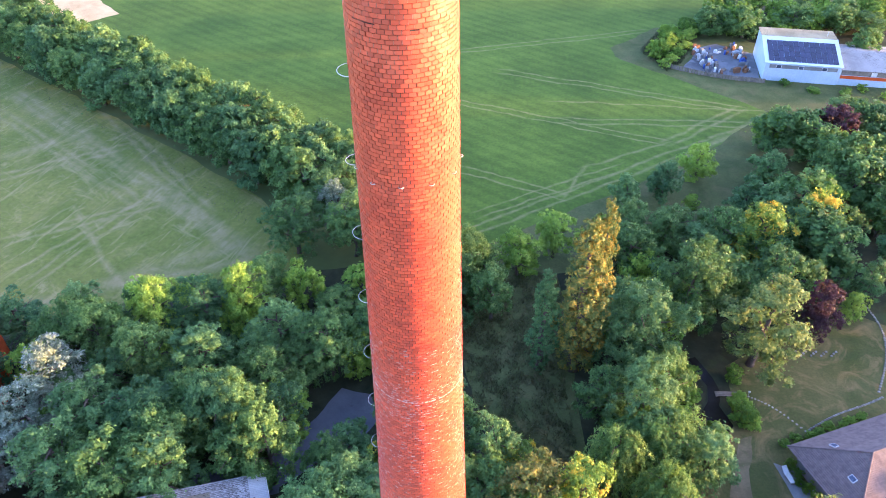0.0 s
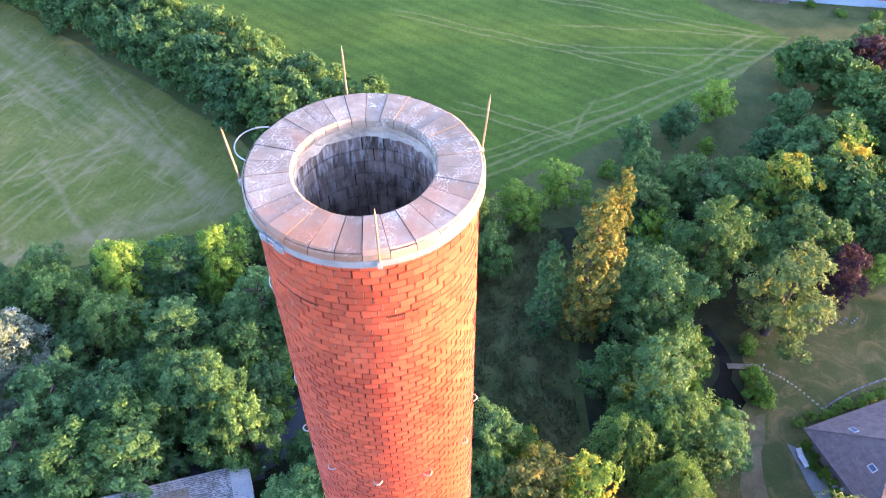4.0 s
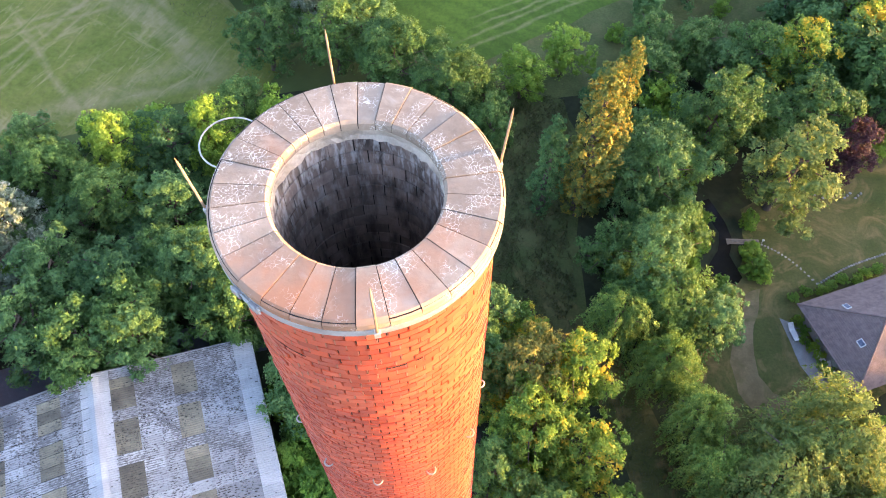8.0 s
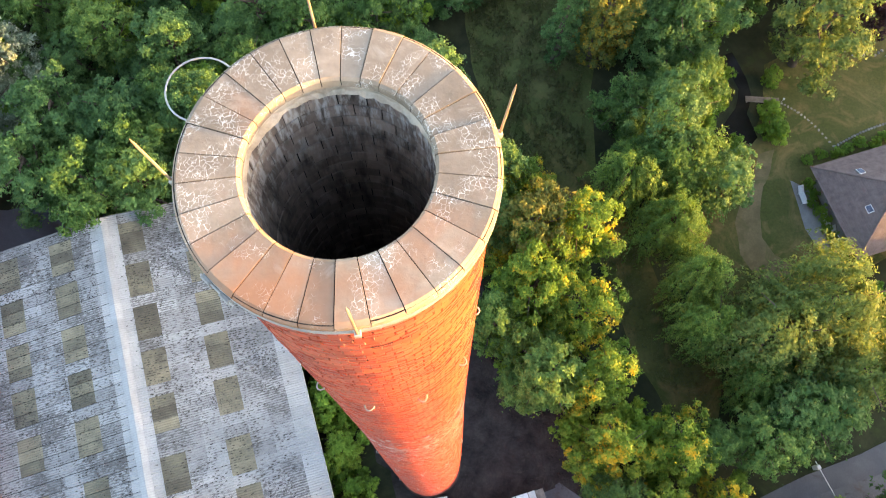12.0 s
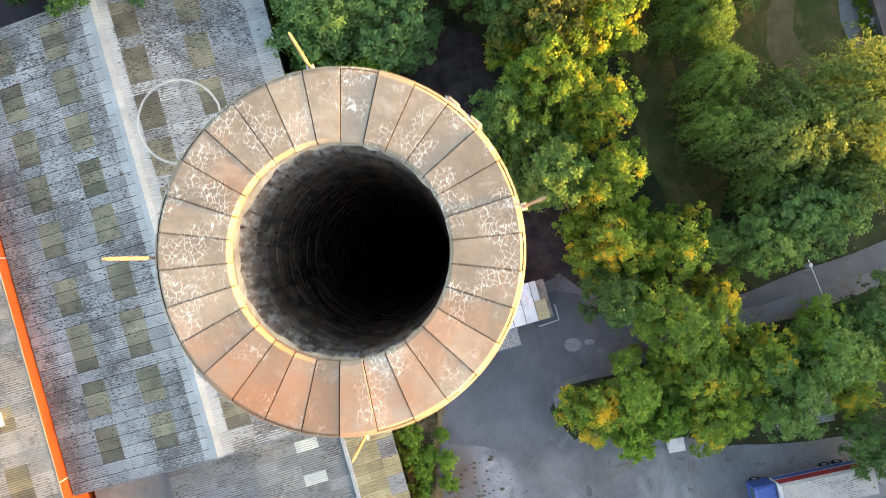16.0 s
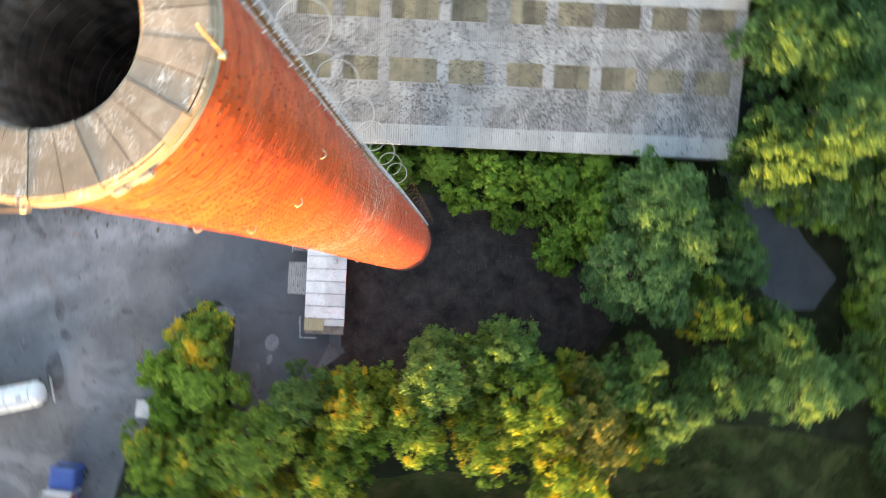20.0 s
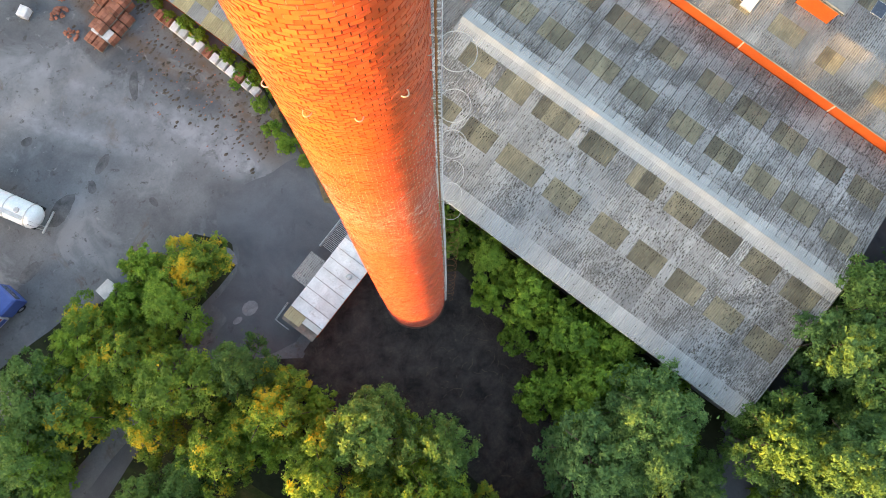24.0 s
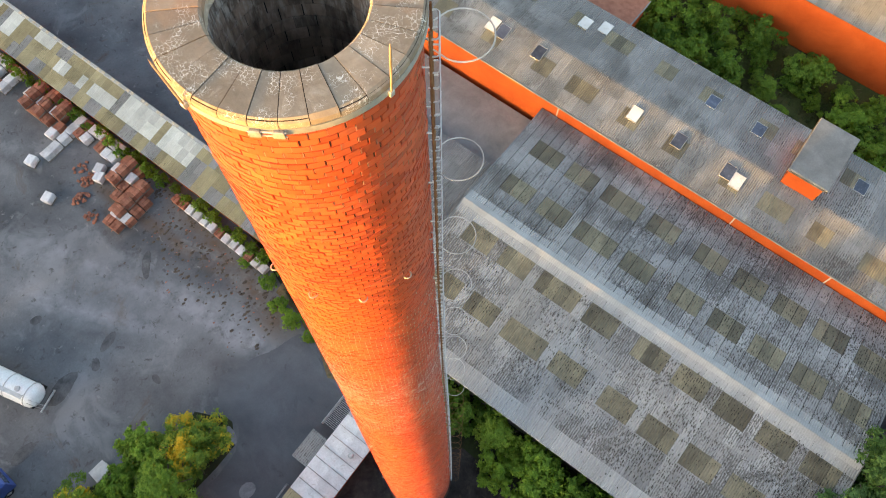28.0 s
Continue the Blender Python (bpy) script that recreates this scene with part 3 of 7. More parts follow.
ground_sheet("orchard_grass", [(16, 68), (24, 67), (45, 73), (60, 81), (70, 98), (68, 113), (56, 103), (43, 93.5), (20, 79)], -0.07, "rough", "rough orchard grass at the field's edge", 2.0, 0.6)
ground_sheet("field_margin", [(1, 66.5), (7, 61), (18, 64), (24, 69), (44, 91), (67, 112.5), (64.5, 116), (43, 96), (6, 71)], -0.062, "rough", "rough grass margin along the green field", 2.0, 0.5)
ground_sheet("lawn", [(36, 46), (42, 50), (56, 56), (66, 50), (66, 30), (52, 26), (43, 21), (38, 12), (27, 12), (26, 17), (27.4, 25), (28.8, 31), (31.6, 34.4), (34.6, 38.5), (35.5, 41)], -0.05, "lawn", "dry garden lawn with brown patches")
ground_sheet("garden_path", [(36.4, 35.2), (34.6, 30.6), (34.0, 27.2), (33.9, 24.6), (34.9, 22.6), (37.4, 21.6), (40.6, 20.8), (40.4, 19.0), (36.4, 19.2), (33.2, 20.4), (31.4, 22.8), (31.2, 26.0), (32.2, 29.4), (34.4, 34.4)], -0.03, "trodden", "curved trodden path of bare earth beside the lawn", 1.0, 0.35)
ground_sheet("grass_strip", [(8, 38), (13, 35), (18, 30), (21, 24), (23.5, 18), (26, 13), (29, 11), (28, 5.5), (23, 6), (20, 11), (17.5, 18), (15.5, 26), (11, 31)], -0.041, "lawn", "shaded grass strip between the trees")
ground_sheet("shed_verge", [(36, 141), (36, 136), (48, 125), (62, 112), (80, 108), (112, 112), (112, 124), (80, 130), (62, 152), (48, 152)], -0.045, "rough", "rough grass verge round the storage yard", 2.0, 0.8)

GRID = pose(-31.2, -24.4, 0, 0, 0, 20)


def grid(u, v, z=0.0):
    return GRID @ Vector((u, v, z))


ground_sheet("yard", [(3.5, -70), (34, -70), (60, -62), (60, -14), (44, -15), (30, -17), (20, -15), (15, -17.5), (12.4, -15), (13.5, -12.5), (18, -10.8), (24, -8.5), (33, -4.9), (45, 0), (70, 12), (68, 17),
                      (45, 4.8), (30, -2.4), (22, -3.6), (15, -2.6), (12.5, -1.0), (11.5, -1.5), (6, -4), (2, -7.5), (1.5, -24)], -0.04, "asphalt", "patched grey asphalt yard with puddle marks and stains", 1.8, 0.35)
ground_sheet("road", [(16, -8.6), (24, -5.4), (33, -2.6), (45, 2.0), (70, 14), (69, 16.6), (45, 4.6), (30, -2.0), (22, -3.2), (15, -3.4)], -0.02, "tar", "narrow asphalt road leading past the trees", 1.6, 0.2)
ground_sheet("mud_fringe", [(14, -4), (17, 1), (12, 8), (6, 14), (3, 22), (-4, 23), (-6, 14), (-8, 8), (-5, 0), (2, -4)], -0.06, "mud", "drier dark mud at the edge of the trees")
ground_sheet("mud_patch", [(-5.6, 8), (-4.4, 11), (-1.6, 12.5), (-2.6, 17), (-1.6, 22), (0.6, 22), (0.4, 14), (2.4, 11.5), (4.6, 8.5), (7.2, 4.2), (11.4, 0.6), (12.2, -1.4), (6, -3.4), (2, -6.2), (-2.5, -5), (-4, 1), (-6.2, 5)],
             -0.03, "mud", "wet black mud round the chimney's foot", 0.9, 0.5)
ground_sheet("tarmac_patch", [(2.4, -18.5), (7, -18.8), (11.3, -19.3), (13.2, -16.5), (12.2, -13.6), (14, -12), (17, -10.6), (17, -3.6), (12.4, -2.4), (6.4, -4.8), (2.3, -8.2)], -0.026, "tar", "smooth darker tarmac beside the hut", 0.9, 0.7)
for x, y, a, b, turn in ((24.9, -26.6, 1.9, 0.9, 20), (21.4, -26.9, 0.8, 0.5, 60), (30.6, -22.6, 1.3, 0.8, 10), (19.4, -28.6, 1.2, 0.5, 35), (12.2, -34.0, 1.6, 0.5, 60), (24.6, -34.9, 0.7, 0.4, 0), (8.0, -31.3, 1.2, 0.6, 50), (17.2, -22.4, 0.6, 0.4, 80)):
    ca, sa = math.cos(radians(turn)), math.sin(radians(turn))
    ring = [(a * math.cos(k * math.tau / 10), b * math.sin(k * math.tau / 10)) for k in range(10)]
    ground_sheet("oil_stain", [(x + ca * p - sa * q, y + sa * p + ca * q) for p, q in ring], -0.008, "oil", "dark oil stain soaked into the yard", 0.5, 0.7)
for x, y, a, b in ((14.4, -8.0, 0.9, 0.7), (13.3, -13.6, 0.5, 1.1), (16.0, -7.6, 0.5, 0.3), (7.3, -20.6, 1.1, 0.6)):
    ground_sheet("pale_patch", [(x + a * math.cos(k * math.tau / 10), y + b * math.sin(k * math.tau / 10)) for k in range(10)], -0.004, "worn_patch", "pale worn patch in the asphalt", 0.35, 0.25)
ground_sheet("works_court", [tuple(grid(u, v).xy) for u, v in ((7.6, -75), (24.6, -75), (24.6, -13.8), (7.6, -13.8))], -0.03, "asphalt", "grey asphalt court between the works buildings", 2.0, 0.1)
ground_sheet("weedy_ground", [tuple(grid(u, v).xy) for u, v in ((-29, -40), (-13.2, -40), (-13.2, 60), (-29, 60))], -0.05, "rough", "overgrown ground between the works buildings", 2.0, 0.3)
ground_sheet("service_yard", [(-70, 16), (-45, 19), (-33, 21.5), (-18, 27), (-19, 31), (-28, 29), (-46, 24), (-70, 22)], -0.03, "tar", "shaded asphalt lane behind the hall")
ground_sheet("lane_end", [(-19, 27), (-14, 31), (-9.6, 34), (-8.2, 37.5), (-9.6, 40.6), (-13, 41.6), (-15.2, 38), (-20, 31)], -0.035, "tar", "grey asphalt at the end of the lane under the trees", 1.2, 0.4)
ground_sheet("stream", [(32.6, 47.5), (33.8, 44), (34.2, 42), (33.4, 39.5), (34.4, 36.6), (33.6, 35.6), (31.6, 36.4), (29, 36.2), (31, 38), (32.2, 40), (32.8, 42.5), (31.6, 47)], -0.04, "water", "dark still stream between overgrown banks", 0.8, 0.25)



# ---------------------------------------------------------------- buildings of the works, all in one slanted grid

def waved(width, length, pitch=0.21, height=0.05, thick=0.012):
    """One corrugated sheet, length along x, waves across y."""
    n = max(2, int(round(width / pitch * 2)))
    s = Shape()
    pts = [(width * k / n, height * (k % 2)) for k in range(n + 1)]
    verts = [(x, y, z) for x in (0.0, length) for y, z in pts]
    faces = [(k, n + 1 + k, n + 2 + k, k + 1) for k in range(n)]
    verts += [(0, 0, -thick), (length, 0, -thick), (length, width, -thick), (0, width, -thick)]
    b = 2 * (n + 1)
    faces += [(b + 3, b + 2, b + 1, b), (b, b + 1, n + 1, 0), (n, 2 * n + 1, b + 2, b + 3)]
    return s.add(verts, faces)


SHEETS = {}


def sheet_mesh(width, length, material, pitch=0.21):
    key = (round(width, 2), round(length, 2), material)
    if key not in SHEETS:
        SHEETS[key] = waved(width, length, pitch).mesh("sheet", material)
    return SHEETS[key]


def slope_matrix(u0, v0, z0, u1, z1):
    """Local frame of a roof slope that starts at (u0, v0, z0) and climbs along u to (u1, z1)."""
    d = Vector((u1 - u0, 0, z1 - z0)).normalized()
    y = Vector((0, 1, 0)) if u1 > u0 else Vector((0, -1, 0))
    n = d.cross(y)
    m = Matrix((d, y, n)).transposed().to_4x4()
    m.translation = (u0, v0, z0)
    return m


def roof_slope(roof, u0, z0, u1, z1, v0, v1, rows, column, choose, parts_from=None, seed=1, joint=0.012):
    """Lays sheets from the eave (u0) to the ridge (u1). rows: run lengths along the slope. choose(row, v) names the material."""
    total = math.hypot(u1 - u0, z1 - z0)
    run = sum(rows)
    rnd = random.Random(seed)
    loose = {}
    at = 0.0
    for r, length in enumerate(rows):
        length = length * total / run
        n = int(round((v1 - v0) / column))
        w = (v1 - v0) / n
        for c in range(n):
            v = v0 + c * w
            mat, lift = choose(r, v + w / 2)
            start = v if u1 > u0 else v + w
            m = slope_matrix(u0, start, z0, u1, z1) @ pose(at, 0, 0.03 + 0.012 * (len(rows) - r) + lift + rnd.uniform(0, 0.008), 0, -0.35, rnd.uniform(-0.12, 0.12))
            if parts_from and parts_from(r, v):
                ob = part("roof_sheet" if lift == 0 else "rooflight", sheet_mesh(w - joint, length + 0.10, mat), mat, roof)
                ob.matrix_local = m
            else:
                s = loose.setdefault(mat, Shape())
                q = waved(w - joint, length + 0.10)
                s.add([m @ Vector(p) for p in q.v], q.f)
        at += length
    for mat, s in loose.items():
        tagged(part("roof_sheets_" + mat, s, mat, roof), kind="stuff")


def gable_walls(name, parent, u0, u1, v0, v1, eave, ridge, mat, thick=0.25, ridge_u=None):
    """Four walls with thickness under a pitched roof, each a part."""
    mid = (u0 + u1) / 2 if ridge_u is None else ridge_u
    for a, b in ((v0, v0 + thick), (v1 - thick, v1)):
        s = Shape()
        pts = [(u0, 0), (u1, 0), (u1, eave), (mid, ridge), (u0, eave)]
        s.add([(u, a, z) for u, z in pts] + [(u, b, z) for u, z in pts], [(0, 1, 2, 3, 4), (9, 8, 7, 6, 5)] + [(i, 5 + i, 5 + (i + 1) % 5, (i + 1) % 5) for i in range(5)])
        part("gable_wall", s, mat, parent)
    for a, b in ((u0, u0 + thick), (u1 - thick, u1)):
        part("side_wall", Shape().box(a, v0 + thick, 0, b, v1 - thick, eave), mat, parent)


# hall with the lichen-covered corrugated roof
hall = thing("factory_hall", "wide factory hall with lichen-speckled corrugated fibre-cement roof and dull rooflights", "factory hall", m=GRID)
gable_walls("hall", hall, 0.3, 28.3, 0.2, 42.5, 5.35, 7.25, "wall_grey", ridge_u=14.3)
hall_roof = part("roof", Shape().box(0.3, 0.2, 5.2, 28.3, 42.5, 5.3), "soot_gap_dark", hall)
SKY_V = [(2.0, 4.9), (6.4, 9.6), (10.8, 15.4), (16.5, 19.7), (20.9, 24.1), (25.4, 28.6), (29.7, 32.9), (34.3, 37.5), (38.9, 42.2)]


def hall_choice(lit_rows, clean_rows):
    def choose(r, v):
        if r in clean_rows:
            return "sheet_clean", 0.0
        if r in lit_rows and any(a <= v <= b for a, b in SKY_V):
            return "skylight", 0.004
        return "sheet", 0.0
    return choose


E_ROWS = [1.7, 1.9, 1.9, 2.1, 1.7, 1.7, 2.1, 1.45]
roof_slope(hall_roof, 28.9, 5.45, 14.35, 7.5, 0.0, 42.8, E_ROWS, 1.07, hall_choice((3, 6), (0, 7)), lambda r, v: 0 < v < 43 and r >= 3 and r != 7, 3)
W_ROWS = [1.8, 1.75, 2.2, 1.6, 1.55, 2.2, 1.9, 1.3]
roof_slope(hall_roof, -0.1, 5.45, 14.25, 7.5, 0.0, 42.8, W_ROWS, 1.07, hall_choice((2, 5), (7,)), lambda r, v: r in (5, 6) and v < 43, 5, joint=0.045)
for k in range(29):
    v = 1.475 * k
    s = Shape().add([(13.75, v, 7.52), (14.3, v, 7.66), (14.85, v, 7.52), (13.75, v + 1.50, 7.53), (14.3, v + 1.50, 7.68), (14.85, v + 1.50, 7.53)], [(0, 1, 4, 3), (1, 2, 5, 4)])
    part("ridge_cap", s, "sheet_clean", hall_roof)
part("gutter", Shape().box(28.75, 0, 5.2, 28.95, 42.8, 5.36, 0.03), "steel", hall)
for v in (0.02, 42.72):
    part("bargeboard", Shape().add([(-0.15, v, 5.35), (14.3, v, 7.42), (28.95, v, 5.35), (-0.15, v, 5.62), (14.3, v, 7.70), (28.95, v, 5.62),
                                    (-0.15, v + 0.06, 5.35), (14.3, v + 0.06, 7.42), (28.95, v + 0.06, 5.35), (-0.15, v + 0.06, 5.62), (14.3, v + 0.06, 7.70), (28.95, v + 0.06, 5.62)],
                                   [(0, 1, 4, 3), (1, 2, 5, 4), (6, 9, 10, 7), (7, 10, 11, 8), (3, 4, 10, 9), (4, 5, 11, 10), (0, 3, 9, 6), (2, 8, 11, 5)]), "flat_roof", hall)

# moss that grows in the valleys of the sheets, thickest where one sheet laps over the next
mrnd = random.Random(61)


def moss_on(roof, u0, z0, u1, z1, v0, v1, rows, lap, loose, clean):
    total, run = math.hypot(u1 - u0, z1 - z0), sum(rows)
    laps, at = [], 0.0
    for length in rows:
        laps.append(at)
        at += length * total / run
    m = slope_matrix(u0, v0, z0, u1, z1)
    flip = 1 if u1 > u0 else -1
    s = Shape()
    for k in range(int((v1 - v0) / 0.21)):
        y = 0.21 * (k + 0.5)
        spots_here = []
        for r, x in enumerate(laps[1:]):
            thick = noise.noise(Vector((y * 0.16, r * 3.7 + u0, 0.0))) + 0.012 * (y - 16)
            if mrnd.random() < lap * (0.75 + 0.9 * thick):
                spots_here.append((x - 0.02 - mrnd.random() ** 2 * 0.5, mrnd.uniform(0.10, 0.42)))
        for _ in range(loose):
            x = mrnd.uniform(0.3, total - 0.5)
            if noise.noise(Vector((y * 0.22 + 9, x * 0.35, u0))) + 0.6 * noise.noise(Vector((y * 1.1, x * 1.3, 4.0))) + 0.018 * (y - 22) > mrnd.uniform(-0.25, 0.75):
                spots_here.append((x, mrnd.uniform(0.07, 0.34)))
        for x, l in spots_here:
            if sum(x - 0.3 > a for a in laps) - 1 in clean and mrnd.random() < 0.93:
                continue
            w, h = mrnd.uniform(0.035, 0.07), mrnd.uniform(0.08, 0.12)
            ring = [(x - l, y), (x - 0.6 * l, y - w), (x, y - 0.7 * w), (x + 0.05, y), (x, y + 0.7 * w), (x - 0.6 * l, y + w)]
            base = 0.035 + 0.012 * (len(rows) - sum(x - 0.03 > a for a in laps[1:]))
            s.add([m @ Vector((a, b * flip, base)) for a, b in ring] + [m @ Vector((x - 0.4 * l, y * flip, base + h))], [((i + 1) % 6, i, 6) if flip < 0 else (i, (i + 1) % 6, 6) for i in range(6)])
    tagged(part("moss", s, "moss", roof, "black moss cushions in the roof valleys"), kind="stuff")


moss_on(hall_roof, 28.9, 5.45, 14.35, 7.5, 0.0, 42.8, E_ROWS, 0.95, 56, (0, 7))
moss_on(hall_roof, -0.1, 5.45, 14.25, 7.5, 0.0, 42.8, W_ROWS, 0.9, 42, (7,))

# long building behind with the sunlit brick wall
main = thing("brick_works_building", "long works building with sunlit orange brick wall and grey corrugated roof", "factory building", m=GRID)
gable_walls("main", main, -13.0, -0.25, -75.0, 75.0, 7.5, 8.15, "wall_brick", 0.35, ridge_u=-5.6)
main_roof = part("roof", Shape().box(-12.6, -74.6, 7.2, -0.65, 74.6, 7.3), "soot_gap_dark", main)
B_SKY = [(-8.4, 2.2), (-2.5, 2.2), (2.7, 2.2), (8.7, 2.2), (14.2, 2.2), (20.1, 2.2), (25.2, 3.0), (30.1, 3.0), (-14.5, 2.2), (-20.5, 2.2), (36, 3.0), (42, 3.0)]


def main_choice(rows):
    def choose(r, v):
        return ("skylight", 0.004) if r in rows and any(abs(v - a) < w / 2 for a, w in B_SKY) else ("grey_sheet", 0.0)
    return choose


roof_slope(main_roof, 0.0, 7.75, -5.6, 8.45, -75, 75, [1.9, 2.1, 1.9], 1.07, main_choice((1,)), lambda r, v: r == 1 and -12 < v < 40, 7)
roof_slope(main_roof, -13.4, 7.6, -5.6, 8.45, -75, 75, [2.0, 2.1, 2.0, 2.0], 1.07, main_choice((1,)), None, 9)
part("coping", Shape().box(-0.28, -75, 7.55, 0.12, 75, 7.72, 0.03), "flat_roof", main)
for v in (1.7, 22.6, 33.0):
    part("expansion_joint", Shape().box(-0.26, v, 5.0, -0.20, v + 0.14, 7.55), "mortar_band", main)
for i, (u, v, a) in enumerate(((-3.8, -8.0, 1), (-4.0, -9.4, 0), (-3.9, -3.4, 1), (-3.6, 8.7, 0), (-3.6, 13.9, 1), (-3.5, 19.6, 1), (-3.1, 20.8, 0), (-10.4, -1.6, 0), (-11.2, 0.5, 0), (-9.9, 14.4, 1), (-9.8, 19.8, 1), (-10.1, 31.0, 1))):
    s = Shape().box(-0.8, -0.58, 0.0, 0.8, 0.58, 0.07, 0.015)
    ob = part("roof_window", s, "glass_blue" if a else "white_metal", main_roof)
    ob.matrix_local = pose(u, v, (8.45 - abs(u + 5.6) * (0.125 if u > -5.6 else 0.109)) + 0.13, 0, 7.1 if u > -5.6 else -6.2, 0)
    f = Shape().box(-0.83, -0.61, -0.02, 0.83, -0.58, 0.085).box(-0.83, 0.58, -0.02, 0.83, 0.61, 0.085).box(-0.83, -0.58, -0.02, -0.8, 0.58, 0.085).box(0.8, -0.58, -0.02, 0.83, 0.58, 0.085)
    part("frame", f, "steel", ob)

tower = thing("lift_tower", "square brick lift housing with flat felt roof on the long roof", "roof tower", m=GRID)
part("wall", Shape().box(-11.9, 24.2, 7.6, -5.5, 27.7, 11.2), "wall_brick", tower)
part("roof", Shape().box(-12.2, 23.9, 11.2, -5.2, 28.0, 11.45, 0.05), "flat_roof", tower)
part("fascia", Shape().box(-12.25, 23.85, 11.05, -5.15, 28.05, 11.2), "timber", tower)

# low additions south of the hall
annex = thing("low_annex", "low grey corrugated roofs of an annex against the hall", "annex", m=GRID)
gable_walls("annex", annex, 8.0, 24.2, -14.0, -0.1, 3.4, 4.0, "wall_grey", 0.25)
annex_roof = part("roof", Shape().box(8.3, -13.7, 3.2, 23.9, -0.4, 3.3), "soot_gap_dark", annex)
annex_pick = lambda r, v: ("pale_panel", 0.004) if r == 1 and (-5.5 < v < -4.0 or -2.4 < v < -1.6) else ("grey_sheet", 0.0)
roof_slope(annex_roof, 24.4, 3.5, 16.1, 4.1, -14.2, -0.05, [2.0, 2.1, 2.0, 2.0], 1.07, annex_pick, lambda r, v: True, 11)
roof_slope(annex_roof, 7.8, 3.5, 16.1, 4.1, -14.2, -0.05, [2.0, 2.1, 2.0, 2.0], 1.07, lambda r, v: ("grey_sheet", 0.0), None, 13)
court = thing("flat_roof_block", "flat roofed block with dark bitumen felt beside the brick wall", "building", m=GRID)
part("wall", Shape().box(0.6, -70.0, 0, 7.6, -0.2, 2.9), "wall_grey", court)
part("roof", Shape().box(0.4, -70.2, 2.9, 7.75, -0.1, 3.1, 0.04), "flat_roof", court)

long_shed = thing("long_shed", "long low shed roofed with stained corrugated sheets and pale translucent panels", "shed", m=GRID)
gable_walls("shed", long_shed, 24.7, 28.7, -72.0, -0.6, 2.85, 3.55, "wall_brick", 0.22, ridge_u=24.95)
shed_roof = part("roof", Shape().box(25.2, -71.7, 2.7, 28.4, -0.9, 2.8), "soot_gap_dark", long_shed)
PALE = [(-56.2, -54.8, "pale_panel", (1, 2)), (-54.8, -53.2, "ochre_sheet", (1, 2)), (-52.4, -49.6, "pale_panel", (2,)), (-52.4, -48.0, "ochre_sheet", (1,)), (-49.6, -48.2, "ochre_sheet", (2,)),
        (-47.8, -45.6, "pale_panel", (1,)), (-46.1, -44.2, "ochre_sheet", (2,)), (-45.6, -44.3, "ochre_sheet", (1,)), (-44.3, -43.1, "pale_panel", (1,)), (-44.0, -40.5, "ochre_sheet", (2,)),
        (-41.8, -40.5, "pale_panel", (1,)), (-40.5, -38.2, "pale_panel", (1,)), (-40.5, -38.4, "ochre_sheet", (2,)), (-37.2, -31.9, "pale_panel", (1, 2)), (-31.2, -26.8, "pale_panel", (1, 2)),
        (-24.0, -22.0, "ochre_sheet", (1, 2)), (-8.8, -0.5, "ochre_sheet", (1, 2)), (-61.0, -58.2, "pale_panel", (1, 2))]


def shed_choice(r, v):
    for a, b, mat, row in PALE:
        if a <= v <= b and r in row:
            return mat, 0.0
    return ("ochre_sheet" if (int(-v / 1.8) * 2 + r) % 5 < 3 else "grey_sheet"), 0.0


roof_slope(shed_roof, 29.1, 2.93, 24.6, 3.7, -72, -0.5, [1.5, 1.5, 1.5], 0.9, shed_choice, lambda r, v: v > -62, 15)
part("ridge_strip", Shape().box(24.35, -72, 3.62, 24.75, -0.5, 3.80, 0.03), "sheet_clean", shed_roof)
for k in range(26):
    v = -56 + 1.15 * k + 0.4 * math.sin(k * 3.1)
    part("cement_blob", Shape().box(24.38, v, 3.80, 24.7, v + 0.45, 3.9, 0.05), "crust", shed_roof)

outhouse = thing("brick_outhouse", "low brick outhouse with a rust-red sheet roof behind the long building", "outhouse", m=GRID)
part("wall", Shape().box(-19.0, -9.0, 0, -14.6, 1.8, 5.6), "wall_brick", outhouse)
part("roof", Shape().add([(-19.2, -9.2, 5.6), (-14.4, -9.2, 6.1), (-14.4, 2.0, 6.1), (-19.2, 2.0, 5.6), (-19.2, -9.2, 5.75), (-14.4, -9.2, 6.25), (-14.4, 2.0, 6.25), (-19.2, 2.0, 5.75)],
                         [(3, 2, 1, 0), (4, 5, 6, 7), (0, 1, 5, 4), (1, 2, 6, 5), (2, 3, 7, 6), (3, 0, 4, 7)]), "red_pack", outhouse, "rust-red sheet roof")
part("verge", Shape().add([(-19.25, 2.0, 5.55), (-14.35, 2.0, 6.05), (-14.35, 2.12, 6.05), (-19.25, 2.12, 5.55), (-19.25, 2.0, 5.85), (-14.35, 2.0, 6.35), (-14.35, 2.12, 6.35), (-19.25, 2.12, 5.85)],
                          [(3, 2, 1, 0), (4, 5, 6, 7), (0, 1, 5, 4), (1, 2, 6, 5), (2, 3, 7, 6), (3, 0, 4, 7)]), "wall_grey", outhouse)

